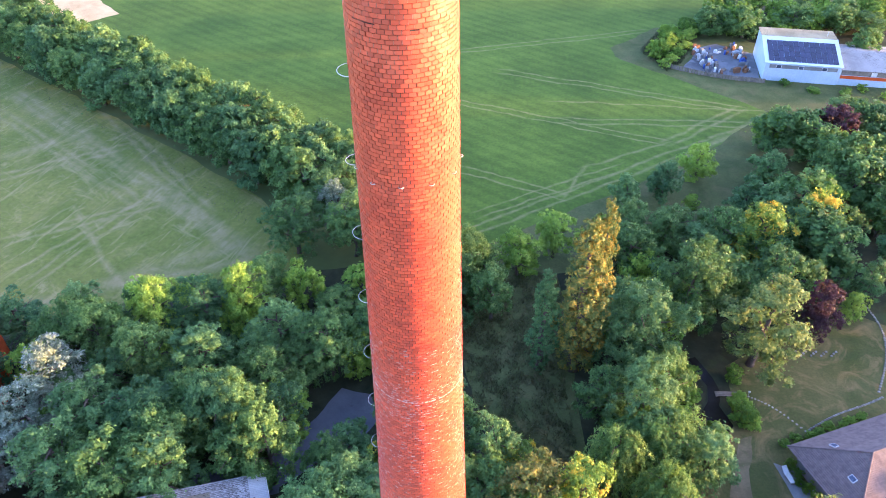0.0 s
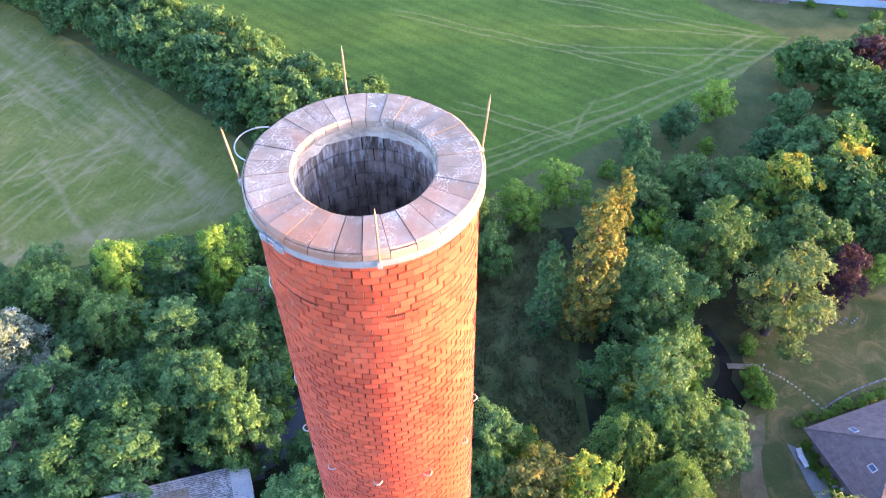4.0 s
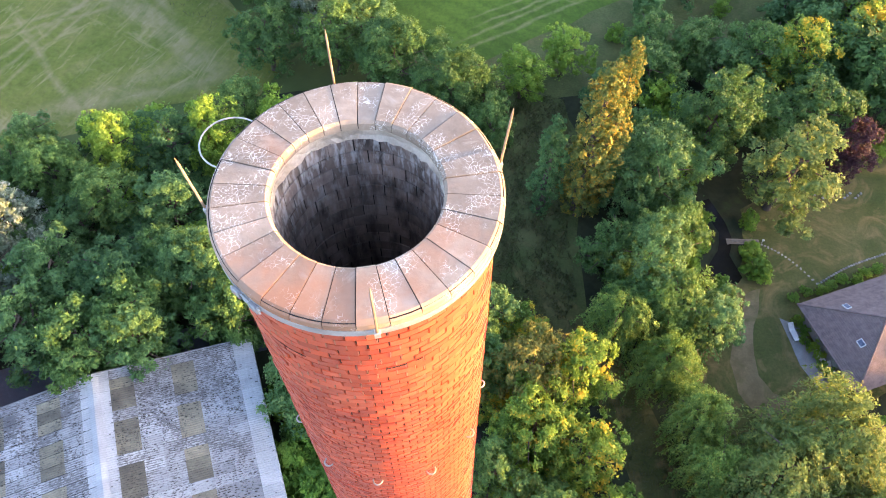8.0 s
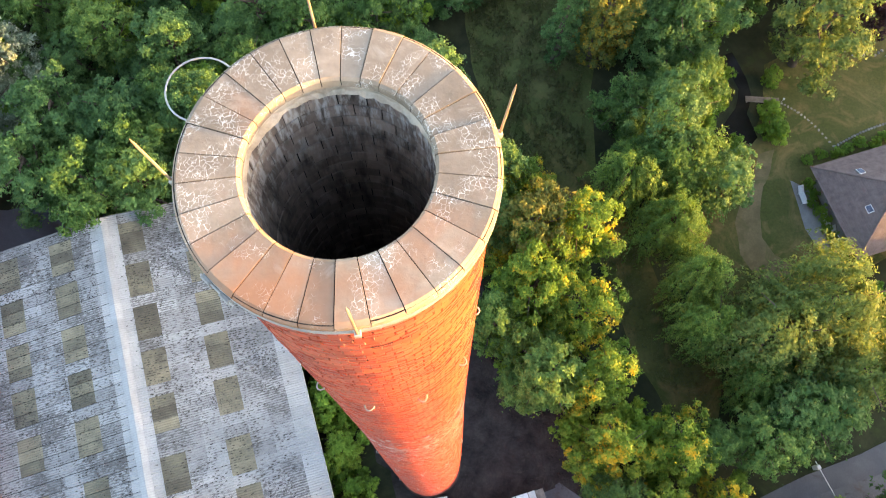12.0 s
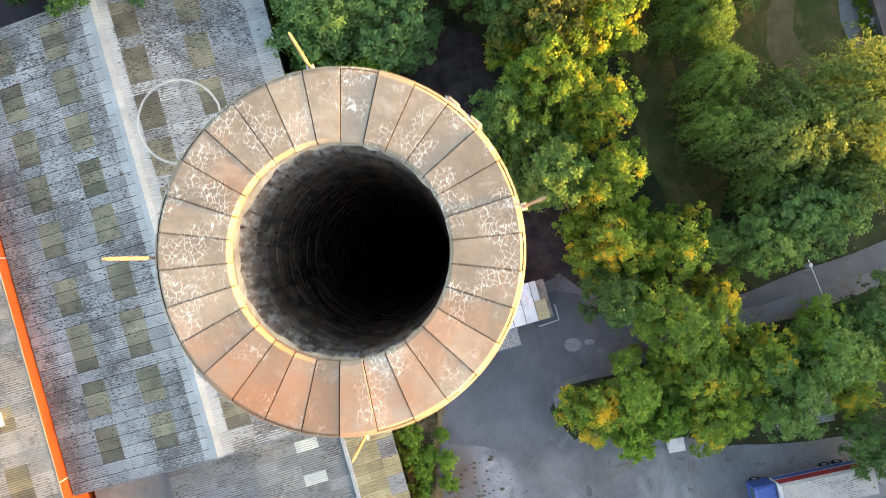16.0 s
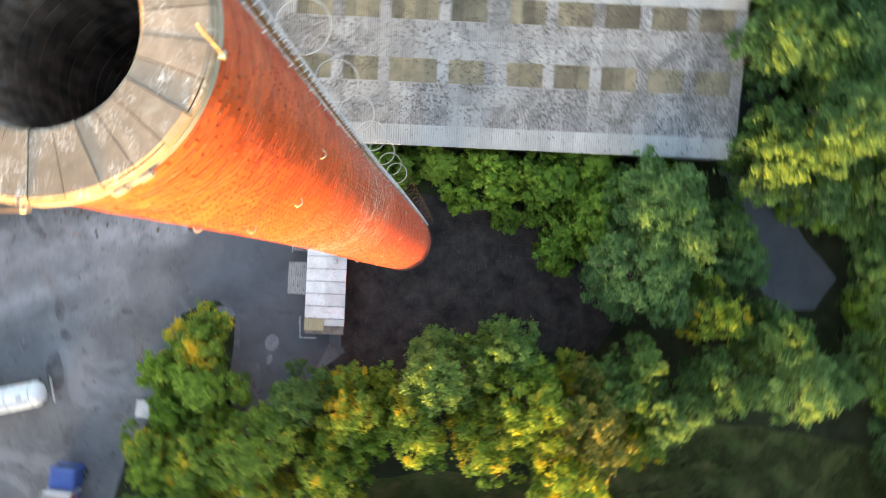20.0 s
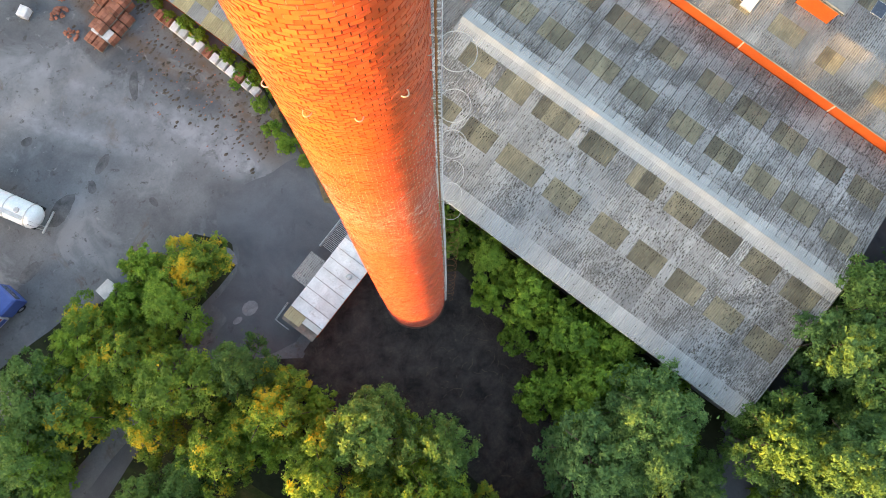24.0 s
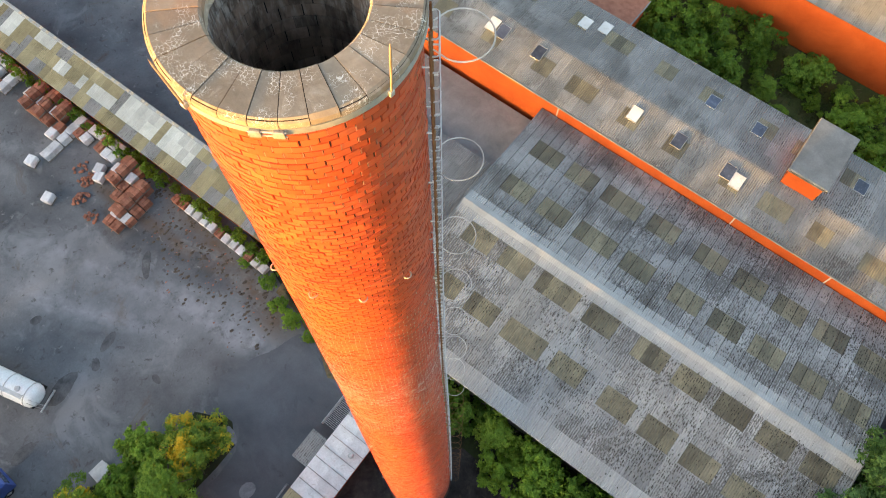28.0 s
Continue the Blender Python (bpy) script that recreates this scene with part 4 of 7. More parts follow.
# far brick building beyond the weeds
far_block = thing("far_brick_building", "sunlit brick building with corrugated roof beyond overgrown ground", "building", m=GRID)
gable_walls("far", far_block, -48.0, -29.0, -20.0, 45.0, 7.0, 9.5, "wall_brick", 0.35)
far_roof = part("roof", Shape().box(-47.6, -19.6, 6.6, -29.4, 44.6, 6.7), "soot_gap_dark", far_block)
roof_slope(far_roof, -28.7, 7.1, -38.5, 9.7, -20.2, 45.2, [2.5, 2.5, 2.5, 2.6], 1.07, lambda r, v: ("grey_sheet", 0.0), None, 19)
roof_slope(far_roof, -48.3, 7.1, -38.5, 9.7, -20.2, 45.2, [2.5, 2.5, 2.5, 2.6], 1.07, lambda r, v: ("grey_sheet", 0.0), None, 21)

# ---------------------------------------------------------------- white-roofed hut at the chimney's foot
hut = thing("hut", "small hut with a white sheet-metal roof in panels beside the chimney", "hut", m=GRID)
part("wall", Shape().box(36.2, 3.7, 0, 46.6, 6.9, 2.3), "wall_brick", hut)
hut_roof = part("roof", Shape().box(36.0, 3.4, 2.3, 47.0, 7.1, 2.38), "timber", hut)
for k in range(9):
    u = 36.0 + k * 1.19
    for row, (a, b) in enumerate(((3.35, 5.25), (5.25, 7.15))):
        short = 0.5 if (k == 8 and row == 1) else 0.0
        s = Shape()
        z0, z1 = (2.45, 2.62) if row == 0 else (2.62, 2.48)
        w = 1.16 - short
        s.add([(u, a, z0), (u + w, a, z0), (u + w, b, z1), (u, b, z1), (u, a, z0 - 0.05), (u + w, a, z0 - 0.05), (u + w, b, z1 - 0.05), (u, b, z1 - 0.05)],
              [(0, 1, 2, 3), (7, 6, 5, 4), (0, 4, 5, 1), (1, 5, 6, 2), (2, 6, 7, 3), (3, 7, 4, 0)])
        part("roof_panel", s, "ochre_sheet" if k == 8 and row == 0 else "pale_panel" if k in (0, 8) else "white_metal", hut_roof)
for k in range(1, 9):
    part("batten", Shape().box(35.985 + k * 1.19, 3.3, 2.61, 36.015 + k * 1.19, 7.15, 2.65), "timber", hut_roof)
part("roof_vent", Shape().lathe([(0.0, 2.9), (0.2, 2.88), (0.28, 2.8), (0.2, 2.72), (0.2, 2.5)], 14, x=40.0, y=6.1), "steel", hut_roof, smooth=True)
porch = part("porch_roof", waved(3.1, 1.9), "grey_sheet", hut)
porch.matrix_local = Matrix.Translation((40.2, 3.45, 2.25)) @ pose(0, 0, 0, 0, 4, -90)
for u in (40.4, 43.1):
    part("post", Shape().box(u - 0.05, 1.75, 0, u + 0.05, 1.85, 2.15), "timber", hut)
for k in range(2):
    part("handrail", Shape().tube([(45.6, 2.6 + 0.0 * k, 0.5 + 0.5 * k), (47.6, 2.7, 0.5 + 0.5 * k), (47.6, 4.2, 0.5 + 0.5 * k)], 0.035), "steel", hut)
for u, v in ((45.6, 2.6), (47.6, 2.7), (47.6, 4.2)):
    part("rail_post", Shape().tube([(u, v, 0), (u, v, 1.05)], 0.035), "steel", hut)

duct = thing("flue_duct", "white sheet-metal flue duct running from the hut to a low roof", "duct", m=GRID)
s = Shape()
s.tube([(29.9, 5.0, 2.9), (36.2, 5.1, 2.6)], 0.36, 12)
part("pipe", s, "white_metal", duct)
for k in range(4):
    u = 31.0 + 1.4 * k
    part("flange", Shape().tube([(u, 5.02 + 0.022 * k, 2.85 - 0.067 * k), (u + 0.06, 5.02 + 0.022 * k, 2.847 - 0.067 * k)], 0.39, 12), "white_metal", duct)
stack = thing("small_flue", "small rusty flue pipe with a white collar and cowl", "flue", m=GRID)
part("pipe", Shape().tube([(29.9, 5.2, 2.35), (29.95, 5.4, 2.9), (30.0, 7.3, 3.1)], 0.24, 12), "rust", stack)
part("collar", Shape().tube([(29.975, 6.1, 2.98), (29.99, 6.7, 3.04)], 0.27, 12), "white_metal", stack)
part("cowl", Shape().tube([(30.0, 7.2, 3.1), (30.0, 7.4, 3.15), (30.05, 7.7, 3.1)], [0.27, 0.34, 0.26], 12), "rust", stack)
lean = thing("lean_to", "lean-to roof of grey sheets beside the hall's eave", "lean-to", m=GRID)
part("wall", Shape().box(29.2, 1.7, 0, 32.0, 5.6, 2.2), "wall_brick", lean)
lr = part("roof", Shape().box(29.0, 1.5, 2.2, 32.3, 5.85, 2.28), "flat_roof", lean)
for k in range(4):
    part("roof_sheet", Shape().box(29.02 + 0.81 * k, 1.5, 2.285, 29.80 + 0.81 * k, 5.85, 2.33, 0.01), "grey_sheet", lr)
part("kerb_rail", Shape().box(28.98, 1.42, 2.2, 32.34, 1.5, 2.42, 0.01).box(32.3, 1.5, 2.2, 32.38, 5.85, 2.42, 0.01), "steel", lean)
ground_sheet("overgrown_strip", [tuple(grid(u, v).xy) for u, v in ((29.0, 1.4), (34.6, 1.5), (35.4, -1.0), (33.6, -4.0), (32.6, -7.0), (31.6, -11.0), (29.0, -11.0))], -0.022, "straw_ground", "overgrown strip of dead straw and rubble beside the annex", 0.7, 0.5)
grate = thing("steel_walkway", "galvanised steel walkway with bars over a pit", "walkway", m=GRID)
for k in range(36):
    part("bar", Shape().box(33.1 + 0.17 * k, 1.5, 0.75, 33.15 + 0.17 * k, 3.1, 0.81), "steel", grate)
for v in (1.5, 3.05):
    part("edge_beam", Shape().box(33.0, v, -0.04, 39.3, v + 0.08, 0.74), "steel", grate)
box_ = thing("control_cabinet", "white metal cabinet at the chimney's foot", "cabinet", m=pose(1.4, -3.75, 0, 0, 0, 12))
part("body", Shape().box(-0.55, -0.8, -0.05, 0.55, 0.8, 1.7, 0.03), "white_metal", box_)
part("lid", Shape().box(-0.62, -0.87, 1.705, 0.62, 0.87, 1.78, 0.02), "white_metal", box_)
part("leg_rail", Shape().tube([(-0.7, 0.8, -0.05), (-0.7, 0.8, 1.2), (-0.7, -0.8, 0.6)], 0.03), "steel", box_)

twig = random.Random(21)
brash = thing("brushwood", "scattered dead branches on the wet mud", "branches")
for k in range(26):
    x, y, a, l = twig.uniform(-4.5, 3.5), twig.uniform(5.5, 12.0), twig.uniform(0, 6.28), twig.uniform(0.5, 1.6)
    part("branch", Shape().tube([(x, y, 0.02), (x + 0.5 * l * math.cos(a), y + 0.5 * l * math.sin(a), 0.12), (x + l * math.cos(a + 0.3), y + l * math.sin(a + 0.3), 0.04)], [0.03, 0.025, 0.01], 5), "bark", brash)


# ---------------------------------------------------------------- vehicles in the yard
def wheel(parent, x, y, r=0.5, w=0.3, axis="y"):
    t = Shape()
    prof = [(r * 0.55, -w / 2), (r * 0.92, -w / 2), (r, -w * 0.32), (r, w * 0.32), (r * 0.92, w / 2), (r * 0.55, w / 2)]
    t.lathe(prof, 20)
    ob = part("wheel", t, "rubber", parent)
    ob.matrix_local = Matrix.Translation((x, y, r)) @ pose(0, 0, 0, 90, 0, 0)
    part("rim", Shape().lathe([(0.0, -w * 0.2), (r * 0.3, -w * 0.25), (r * 0.56, -w * 0.4), (r * 0.56, w * 0.4), (r * 0.3, w * 0.25), (0, w * 0.2)], 16), "steel", ob)
    return ob


tanker = thing("tank_trailer", "white silo tank trailer parked on the asphalt yard", "tank trailer", m=pose(26.7, -26.2, -0.04, 0, 0, -56))
s = Shape().lathe([(0.0, -0.25), (0.55, -0.18), (0.95, 0.0), (1.18, 0.35), (1.2, 0.8), (1.2, 9.6), (1.1, 10.1), (0.6, 10.4), (0.0, 10.5)], 28)
tank = part("tank", s, "white_tank", tanker, smooth=True)
tank.matrix_local = pose(0, 0, 2.1, 0, 90, 0)
for x in (0.7, 3.0, 5.4, 7.8, 9.6):
    part("tank_ring", Shape().lathe([(1.2, x - 0.05), (1.25, x - 0.04), (1.25, x + 0.04), (1.2, x + 0.05)], 28), "steel", tank)
for x in (1.6, 5.0, 8.4):
    m = part("manhole", Shape().lathe([(0, 0.16), (0.25, 0.15), (0.28, 0.0)], 14), "steel", tanker)
    m.matrix_local = pose(x, 0, 3.28)
part("walkway", Shape().box(0.8, 0.35, 3.24, 9.4, 0.75, 3.29), "steel", tanker)
part("chassis", Shape().box(0.3, -0.45, 0.85, 9.8, 0.45, 1.05, 0.03), "rust", tanker)
part("rear_bumper", Shape().box(-0.35, -1.2, 0.5, -0.2, 1.2, 0.75, 0.03), "steel", tanker)
part("rear_ladder", Shape().tube([(-0.2, 0.5, 0.8), (-0.25, 0.5, 2.0), (0.1, 0.5, 3.2)], 0.03).tube([(-0.2, 0.85, 0.8), (-0.25, 0.85, 2.0), (0.1, 0.85, 3.15)], 0.03), "steel", tanker)
for x in (1.2, 2.5, 3.8):
    for y in (-1.05, 1.05):
        wheel(tanker, x, y)
for y in (-0.8, 0.8):
    part("support_leg", Shape().box(8.0, y - 0.08, 0.0, 8.2, y + 0.08, 0.9), "steel", tanker)

truck = thing("curtain_truck", "parked lorry with a grey roof and red and blue striped side", "lorry", m=pose(33.2, -22.3, -0.04, 0, 0, 16))
part("cargo_box", Shape().box(1.6, 0.0, 1.1, 10.4, 2.5, 3.9, 0.05), "wrap", truck)
part("cargo_roof", Shape().box(1.58, -0.02, 3.905, 10.42, 2.52, 3.95), "grey_sheet", truck)
part("side_stripe", Shape().box(1.7, 2.502, 2.2, 10.3, 2.53, 3.2), "red", truck)
part("side_stripe_low", Shape().box(1.7, 2.502, 1.3, 10.3, 2.53, 2.0), "blue", truck)
part("cab", Shape().box(-0.6, 0.05, 0.6, 1.45, 2.45, 2.9, 0.18), "blue", truck)
part("windscreen", Shape().box(-0.63, 0.3, 1.7, -0.6, 2.2, 2.6), "glass_blue", truck)
part("chassis", Shape().box(1.5, 0.7, 0.7, 10.2, 1.8, 1.05), "rust", truck)
for x in (0.4, 7.4, 8.7):
    for y in (0.2, 2.3):
        wheel(truck, x, y)

# ---------------------------------------------------------------- stacks in the yard
pack_mesh = {key: Shape().box(0, 0, 0, 0.35, 0.43, 0.885, 0.02).mesh("clay_block", mat) for key, mat in (("red", "red_pack"), ("wrap", "wrap"))}
bearer_mesh = Shape().box(-0.58, -0.05, 0.0, 0.58, 0.05, 0.09, 0.006).mesh("bearer", "timber")
deck_mesh = Shape().box(-0.58, -0.47, 0.09, 0.58, 0.48, 0.125, 0.008).mesh("deck", "timber")
cover_mesh = Shape().box(-0.58, -0.48, 0.4, 0.58, 0.48, 1.06, 0.06).mesh("cover", "wrap")
prnd = random.Random(12)


def pack(x, y, kind="red", turn=20.0, levels=1, scale=1.0):
    label = "pallet of red clay blocks" if kind == "red" else "pallet of blocks under grey-white wrapping"
    for k in range(levels):
        ob = thing("block_pallet", label, "pallet", "pallets in the yard", pose(x, y, -0.04 + 1.03 * k * scale, 0, 0, turn + prnd.uniform(-5, 5)) @ Matrix.Scale(scale, 4))
        part("deck", deck_mesh, "timber", ob)
        for j in range(3):
            part("bearer", bearer_mesh, "timber", ob).matrix_local = pose(0, -0.41 + 0.42 * j, 0)
        for i in range(3):
            for j in range(2):
                part("clay_block", pack_mesh[kind], "red_pack", ob).matrix_local = pose(-0.55 + 0.37 * i, -0.45 + 0.46 * j, 0.13) @ Matrix.Diagonal((1, 1, prnd.uniform(0.93, 1.0), 1))
        if kind == "wrap":
            part("cover", cover_mesh, "wrap", ob, "torn grey-white plastic wrap")


def packs(u0, v0, nu, nv, kinds, skip=(), tall=2, du=1.22, dv=1.06):
    """A block of pallets in the grid of the works."""
    for i in range(nu):
        for j in range(nv):
            if (i, j) not in skip:
                p = grid(u0 + du * i + prnd.uniform(-0.08, 0.08), v0 + dv * j + prnd.uniform(-0.08, 0.08))
                pack(p.x, p.y, kinds[(3 * i + 2 * j) % len(kinds)], levels=1 + (i * 2 + j) % tall)


packs(30.4, -34.2, 4, 3, ("red", "red", "red", "wrap"), ((3, 0), (3, 1)))
packs(31.6, -31.0, 4, 3, ("red", "red", "red"), ((0, 2),))
packs(35.4, -30.4, 2, 2, ("wrap", "red"), (), 1)
packs(29.6, -49.4, 3, 6, ("red", "red", "red", "wrap"), ((2, 5), (2, 0)))
packs(29.8, -42.0, 2, 7, ("wrap", "wrap", "red"), ((1, 3),), 1)
packs(31.4, -41.9, 4, 1, ("wrap", "red", "wrap"), (), 1)
packs(31.8, -43.4, 2, 1, ("red", "wrap"), (), 1)
packs(29.7, -55.8, 3, 4, ("wrap", "red", "wrap"), ((1, 2),), 1)
packs(30.2, -62.0, 4, 4, ("wrap", "red", "red"), ((2, 2),), 1)
for k in range(13):
    p = grid(30.4 + 0.03 * k, -26.6 + 1.08 * k)
    pack(p.x, p.y, "red" if k in (0, 1, 6, 10) else "wrap", scale=0.85)
for u, v in ((36.7, -42.7), (38.7, -37.8), (32.9, -35.9), (33.6, -35.2)):
    p = grid(u, v)
    pack(p.x, p.y, "wrap", 35)
half_block = Shape().box(-0.18, -0.12, -0.07, 0.18, 0.12, 0.1, 0.015).mesh("block", "red_pack")
for cu, cv, n in ((34.6, -36.5, 24), (36.6, -35.4, 26), (37.4, -32.7, 12), (34.0, -38.2, 10)):
    cx, cy = grid(cu, cv).xy
    heap = thing("block_heap", "loose heap of broken red blocks on the asphalt", "heap", "block heaps", pose(cx, cy, 0))
    for k in range(n):
        a, r = prnd.uniform(0, 6.28), prnd.uniform(0, 1.0) ** 0.7
        ob = part("block", half_block, "red_pack", heap)
        ob.matrix_local = pose(r * math.cos(a), 0.8 * r * math.sin(a), 0.05 + 0.32 * (1 - r) * prnd.random(), prnd.uniform(-30, 30), prnd.uniform(-30, 30), prnd.uniform(0, 180))

# road barrier
barrier = thing("road_barrier", "white barrier boom with a post across the narrow road", "barrier", m=pose(36.8, 1.5, -0.04, 0, 0, -64))
part("post", Shape().box(-0.18, -0.18, 0, 0.18, 0.18, 1.05, 0.03), "white_metal", barrier)
part("boom", Shape().tube([(-0.6, 0, 0.95), (4.6, 0, 0.95)], 0.045, 8), "white_metal", barrier)
part("rest", Shape().tube([(4.5, 0, 0.0), (4.5, 0, 0.9)], 0.04, 6), "white_metal", barrier)

# huts and odds and ends between the island trees
for x, y, w, d, mat, lab in ((36.6, -12.6, 5.4, 2.6, "grey_sheet", "low grey sheet roof half hidden by trees"), (24.9, -17.0, 1.4, 1.1, "wrap", "small white crate beside the trees")):
    ob = thing("small_shelter" if w > 2 else "crate", lab, "shelter" if w > 2 else "crate", m=pose(x, y, -0.04, 0, 0, 14))
    part("body", Shape().box(-w / 2, -d / 2, 0, w / 2, d / 2, 1.9 if w > 2 else 0.9, 0.02), "timber" if w > 2 else "white_metal", ob)
    part("lid", Shape().box(-w / 2 - 0.12, -d / 2 - 0.12, 1.905 if w > 2 else 0.905, w / 2 + 0.12, d / 2 + 0.12, 2.0 if w > 2 else 0.96, 0.02), mat, ob)

# ---------------------------------------------------------------- house with the hipped tile roof
house = thing("house", "house with a hipped brown tile roof beside the lawn", "house", m=GRID)
HU0, HU1, HV0, HV1 = 85.8, 101.0, 19.4, 28.0
for a in ((HU0, HV0, HU1, HV0 + 0.3), (HU0, HV1 - 0.3, HU1, HV1), (HU0, HV0 + 0.3, HU0 + 0.3, HV1 - 0.3), (HU1 - 0.3, HV0 + 0.3, HU1, HV1 - 0.3)):
    part("wall", Shape().box(a[0], a[1], -0.1, a[2], a[3], 2.75), "wall_grey", house)
house_roof = part("roof", Shape().box(HU0 + 0.3, HV0 + 0.3, 2.6, HU1 - 0.3, HV1 - 0.3, 2.7), "timber", house)
e, rz0, rz1 = 1.05, 2.65, 6.2
vm = (HV0 + HV1) / 2
ra, rb_ = HU0 - e + (vm - HV0 + e), HU1 + e - (vm - HV0 + e)
slopes = [((HU0 - e, HV0 - e), (HU1 + e, HV0 - e), (rb_, vm), (ra, vm)), ((HU1 + e, HV1 + e), (HU0 - e, HV1 + e), (ra, vm), (rb_, vm)),
          ((HU0 - e, HV1 + e), (HU0 - e, HV0 - e), (ra, vm), (ra, vm)), ((HU1 + e, HV0 - e), (HU1 + e, HV1 + e), (rb_, vm), (rb_, vm))]
for p0, p1, p2, p3 in slopes:
    s, n = Shape(), 30
    for k in range(n):
        f0, f1 = k / n, (k + 1.15) / n
        q = [(p0[0] + (p3[0] - p0[0]) * f0, p0[1] + (p3[1] - p0[1]) * f0, rz0 + (rz1 - rz0) * f0 + 0.05), (p1[0] + (p2[0] - p1[0]) * f0, p1[1] + (p2[1] - p1[1]) * f0, rz0 + (rz1 - rz0) * f0 + 0.05),
             (p1[0] + (p2[0] - p1[0]) * min(f1, 1), p1[1] + (p2[1] - p1[1]) * min(f1, 1), rz0 + (rz1 - rz0) * min(f1, 1) + 0.01), (p0[0] + (p3[0] - p0[0]) * min(f1, 1), p0[1] + (p3[1] - p0[1]) * min(f1, 1), rz0 + (rz1 - rz0) * min(f1, 1) + 0.01)]
        s.add(q + [(q[0][0], q[0][1], q[0][2] - 0.05), (q[1][0], q[1][1], q[1][2] - 0.05)], [(0, 1, 2, 3), (4, 5, 1, 0)])
    tagged(part("tile_slope", s, "tile", house_roof), kind="stuff")
for a, b in (((ra, vm, rz1 + 0.06), (rb_, vm, rz1 + 0.06)), ((HU0 - e, HV0 - e, rz0 + 0.06), (ra, vm, rz1 + 0.06)), ((HU0 - e, HV1 + e, rz0 + 0.06), (ra, vm, rz1 + 0.06))):
    part("ridge_tile", Shape().tube([a, b], 0.11, 6), "tile", house_roof)
for u, v in ((88.4, 26.6), (87.3, 22.6)):
    z = rz0 + (rz1 - rz0) * (min(u - HU0 + e, HV1 + e - v) / (vm - HV0 + e))
    w = part("roof_window", Shape().box(-0.3, -0.4, 0.0, 0.3, 0.4, 0.14, 0.02), "white_metal", house_roof)
    w.matrix_local = pose(u, v, z, -28 if v > 26 else 0, 0 if v > 26 else -32, 0)
    part("pane", Shape().box(-0.24, -0.34, 0.14, 0.24, 0.34, 0.155), "glass_blue", w)

# garden pieces
for x, y, turn in ((38.6, 29.6, 105), (40.9, 26.6, 110), (41.6, 25.2, 110)):
    lounger = thing("garden_lounger", "white garden lounger on the terrace beside the house", "lounger", "garden furniture", pose(x, y, -0.05, 0, 0, turn))
    part("bed", Shape().box(-0.9, -0.32, 0.3, 0.5, 0.32, 0.36, 0.02), "white_metal", lounger)
    b = part("backrest", Shape().box(0, -0.32, 0, 0.75, 0.32, 0.05, 0.02), "white_metal", lounger)
    b.matrix_local = pose(0.5, 0, 0.32, 0, -35, 0)
    for px, py in ((-0.8, -0.26), (-0.8, 0.26), (0.4, -0.26), (0.4, 0.26)):
        part("leg", Shape().box(px - 0.03, py - 0.03, 0, px + 0.03, py + 0.03, 0.3), "steel", lounger)
ground_sheet("terrace", [(37.6, 31.5), (39.6, 30.6), (42.6, 22.6), (40.6, 21.6), (38.6, 26)], -0.03, "flat_roof", "grey paved terrace beside the house", 1.2, 0.1)
stone_mesh = Shape().lathe([(0.0, 0.07), (0.11, 0.06), (0.17, 0.02), (0.16, -0.05)], 7).mesh("stone", "stone")
stepping = thing("stepping_stones", "line of flat grey stepping stones across the lawn", "path")
for k in range(16):
    f = k / 15
    ob = part("stone", stone_mesh, "stone", stepping)
    ob.matrix_local = pose(37.6 + 5.2 * f, 41.0 - 5.2 * f + 0.8 * math.sin(f * 3), -0.05, 0, 0, 40 * k) @ Matrix.Diagonal((0.9 + 0.3 * (k % 3) * 0.5, 0.8, 0.5, 1))
border = thing("stone_border", "low border of rough stones along the flower bed", "stone border")
for k in range(34):
    f = k / 33
    ob = part("stone", stone_mesh, "stone", border)
    ob.matrix_local = pose(43.0 + 11 * f, 35.9 + 5.5 * f + 0.3 * math.sin(5 * f), -0.03, 10 * math.sin(k), 0, 70 * k) @ Matrix.Diagonal((1.0, 0.8, 1.6, 1))
rocks = thing("rockery", "small rockery of pale stones in the lawn", "rockery")
for k in range(14):
    ob = part("stone", stone_mesh, "stone", rocks)
    ob.matrix_local = pose(45.5 + 0.55 * k * 0.8, 48.2 + 0.4 * math.sin(k * 2.1), -0.02, 0, 0, 50 * k) @ Matrix.Diagonal((1.1, 0.9, 2.0, 1))
far_border = thing("stone_wall", "curving line of garden stones at the lawn's far side", "stone border")
for k in range(40):
    f = k / 39
    ob = part("stone", stone_mesh, "stone", far_border)
    ob.matrix_local = pose(54.0 + 5 * math.sin(f * 2.2), 42 + 17 * f, -0.03, 0, 0, 70 * k) @ Matrix.Diagonal((1.1, 0.9, 1.6, 1))
bridge = thing("footbridge", "narrow grey plank footbridge over the stream", "footbridge", m=pose(33.5, 41.3, 0, 0, 0, -1))
for k in range(3):
    part("plank", Shape().box(0, -0.36 + 0.25 * k, 0.05, 3.8, -0.13 + 0.25 * k, 0.11, 0.01), "timber", bridge)
for x in (0.1, 3.6):
    part("bearer", Shape().box(x, -0.4, -0.12, x + 0.12, 0.42, 0.05), "timber", bridge)
glob = thing("garden_lamp", "small white globe garden lamp beside the footbridge", "garden lamp", m=pose(37.6, 41.2, -0.05))
part("post", Shape().tube([(0, 0, 0), (0, 0, 0.5)], 0.03, 6), "steel", glob)
part("globe", Shape().lathe([(0, 0.78), (0.1, 0.74), (0.14, 0.64), (0.1, 0.54), (0, 0.5)], 12), "white_metal", glob, smooth=True)

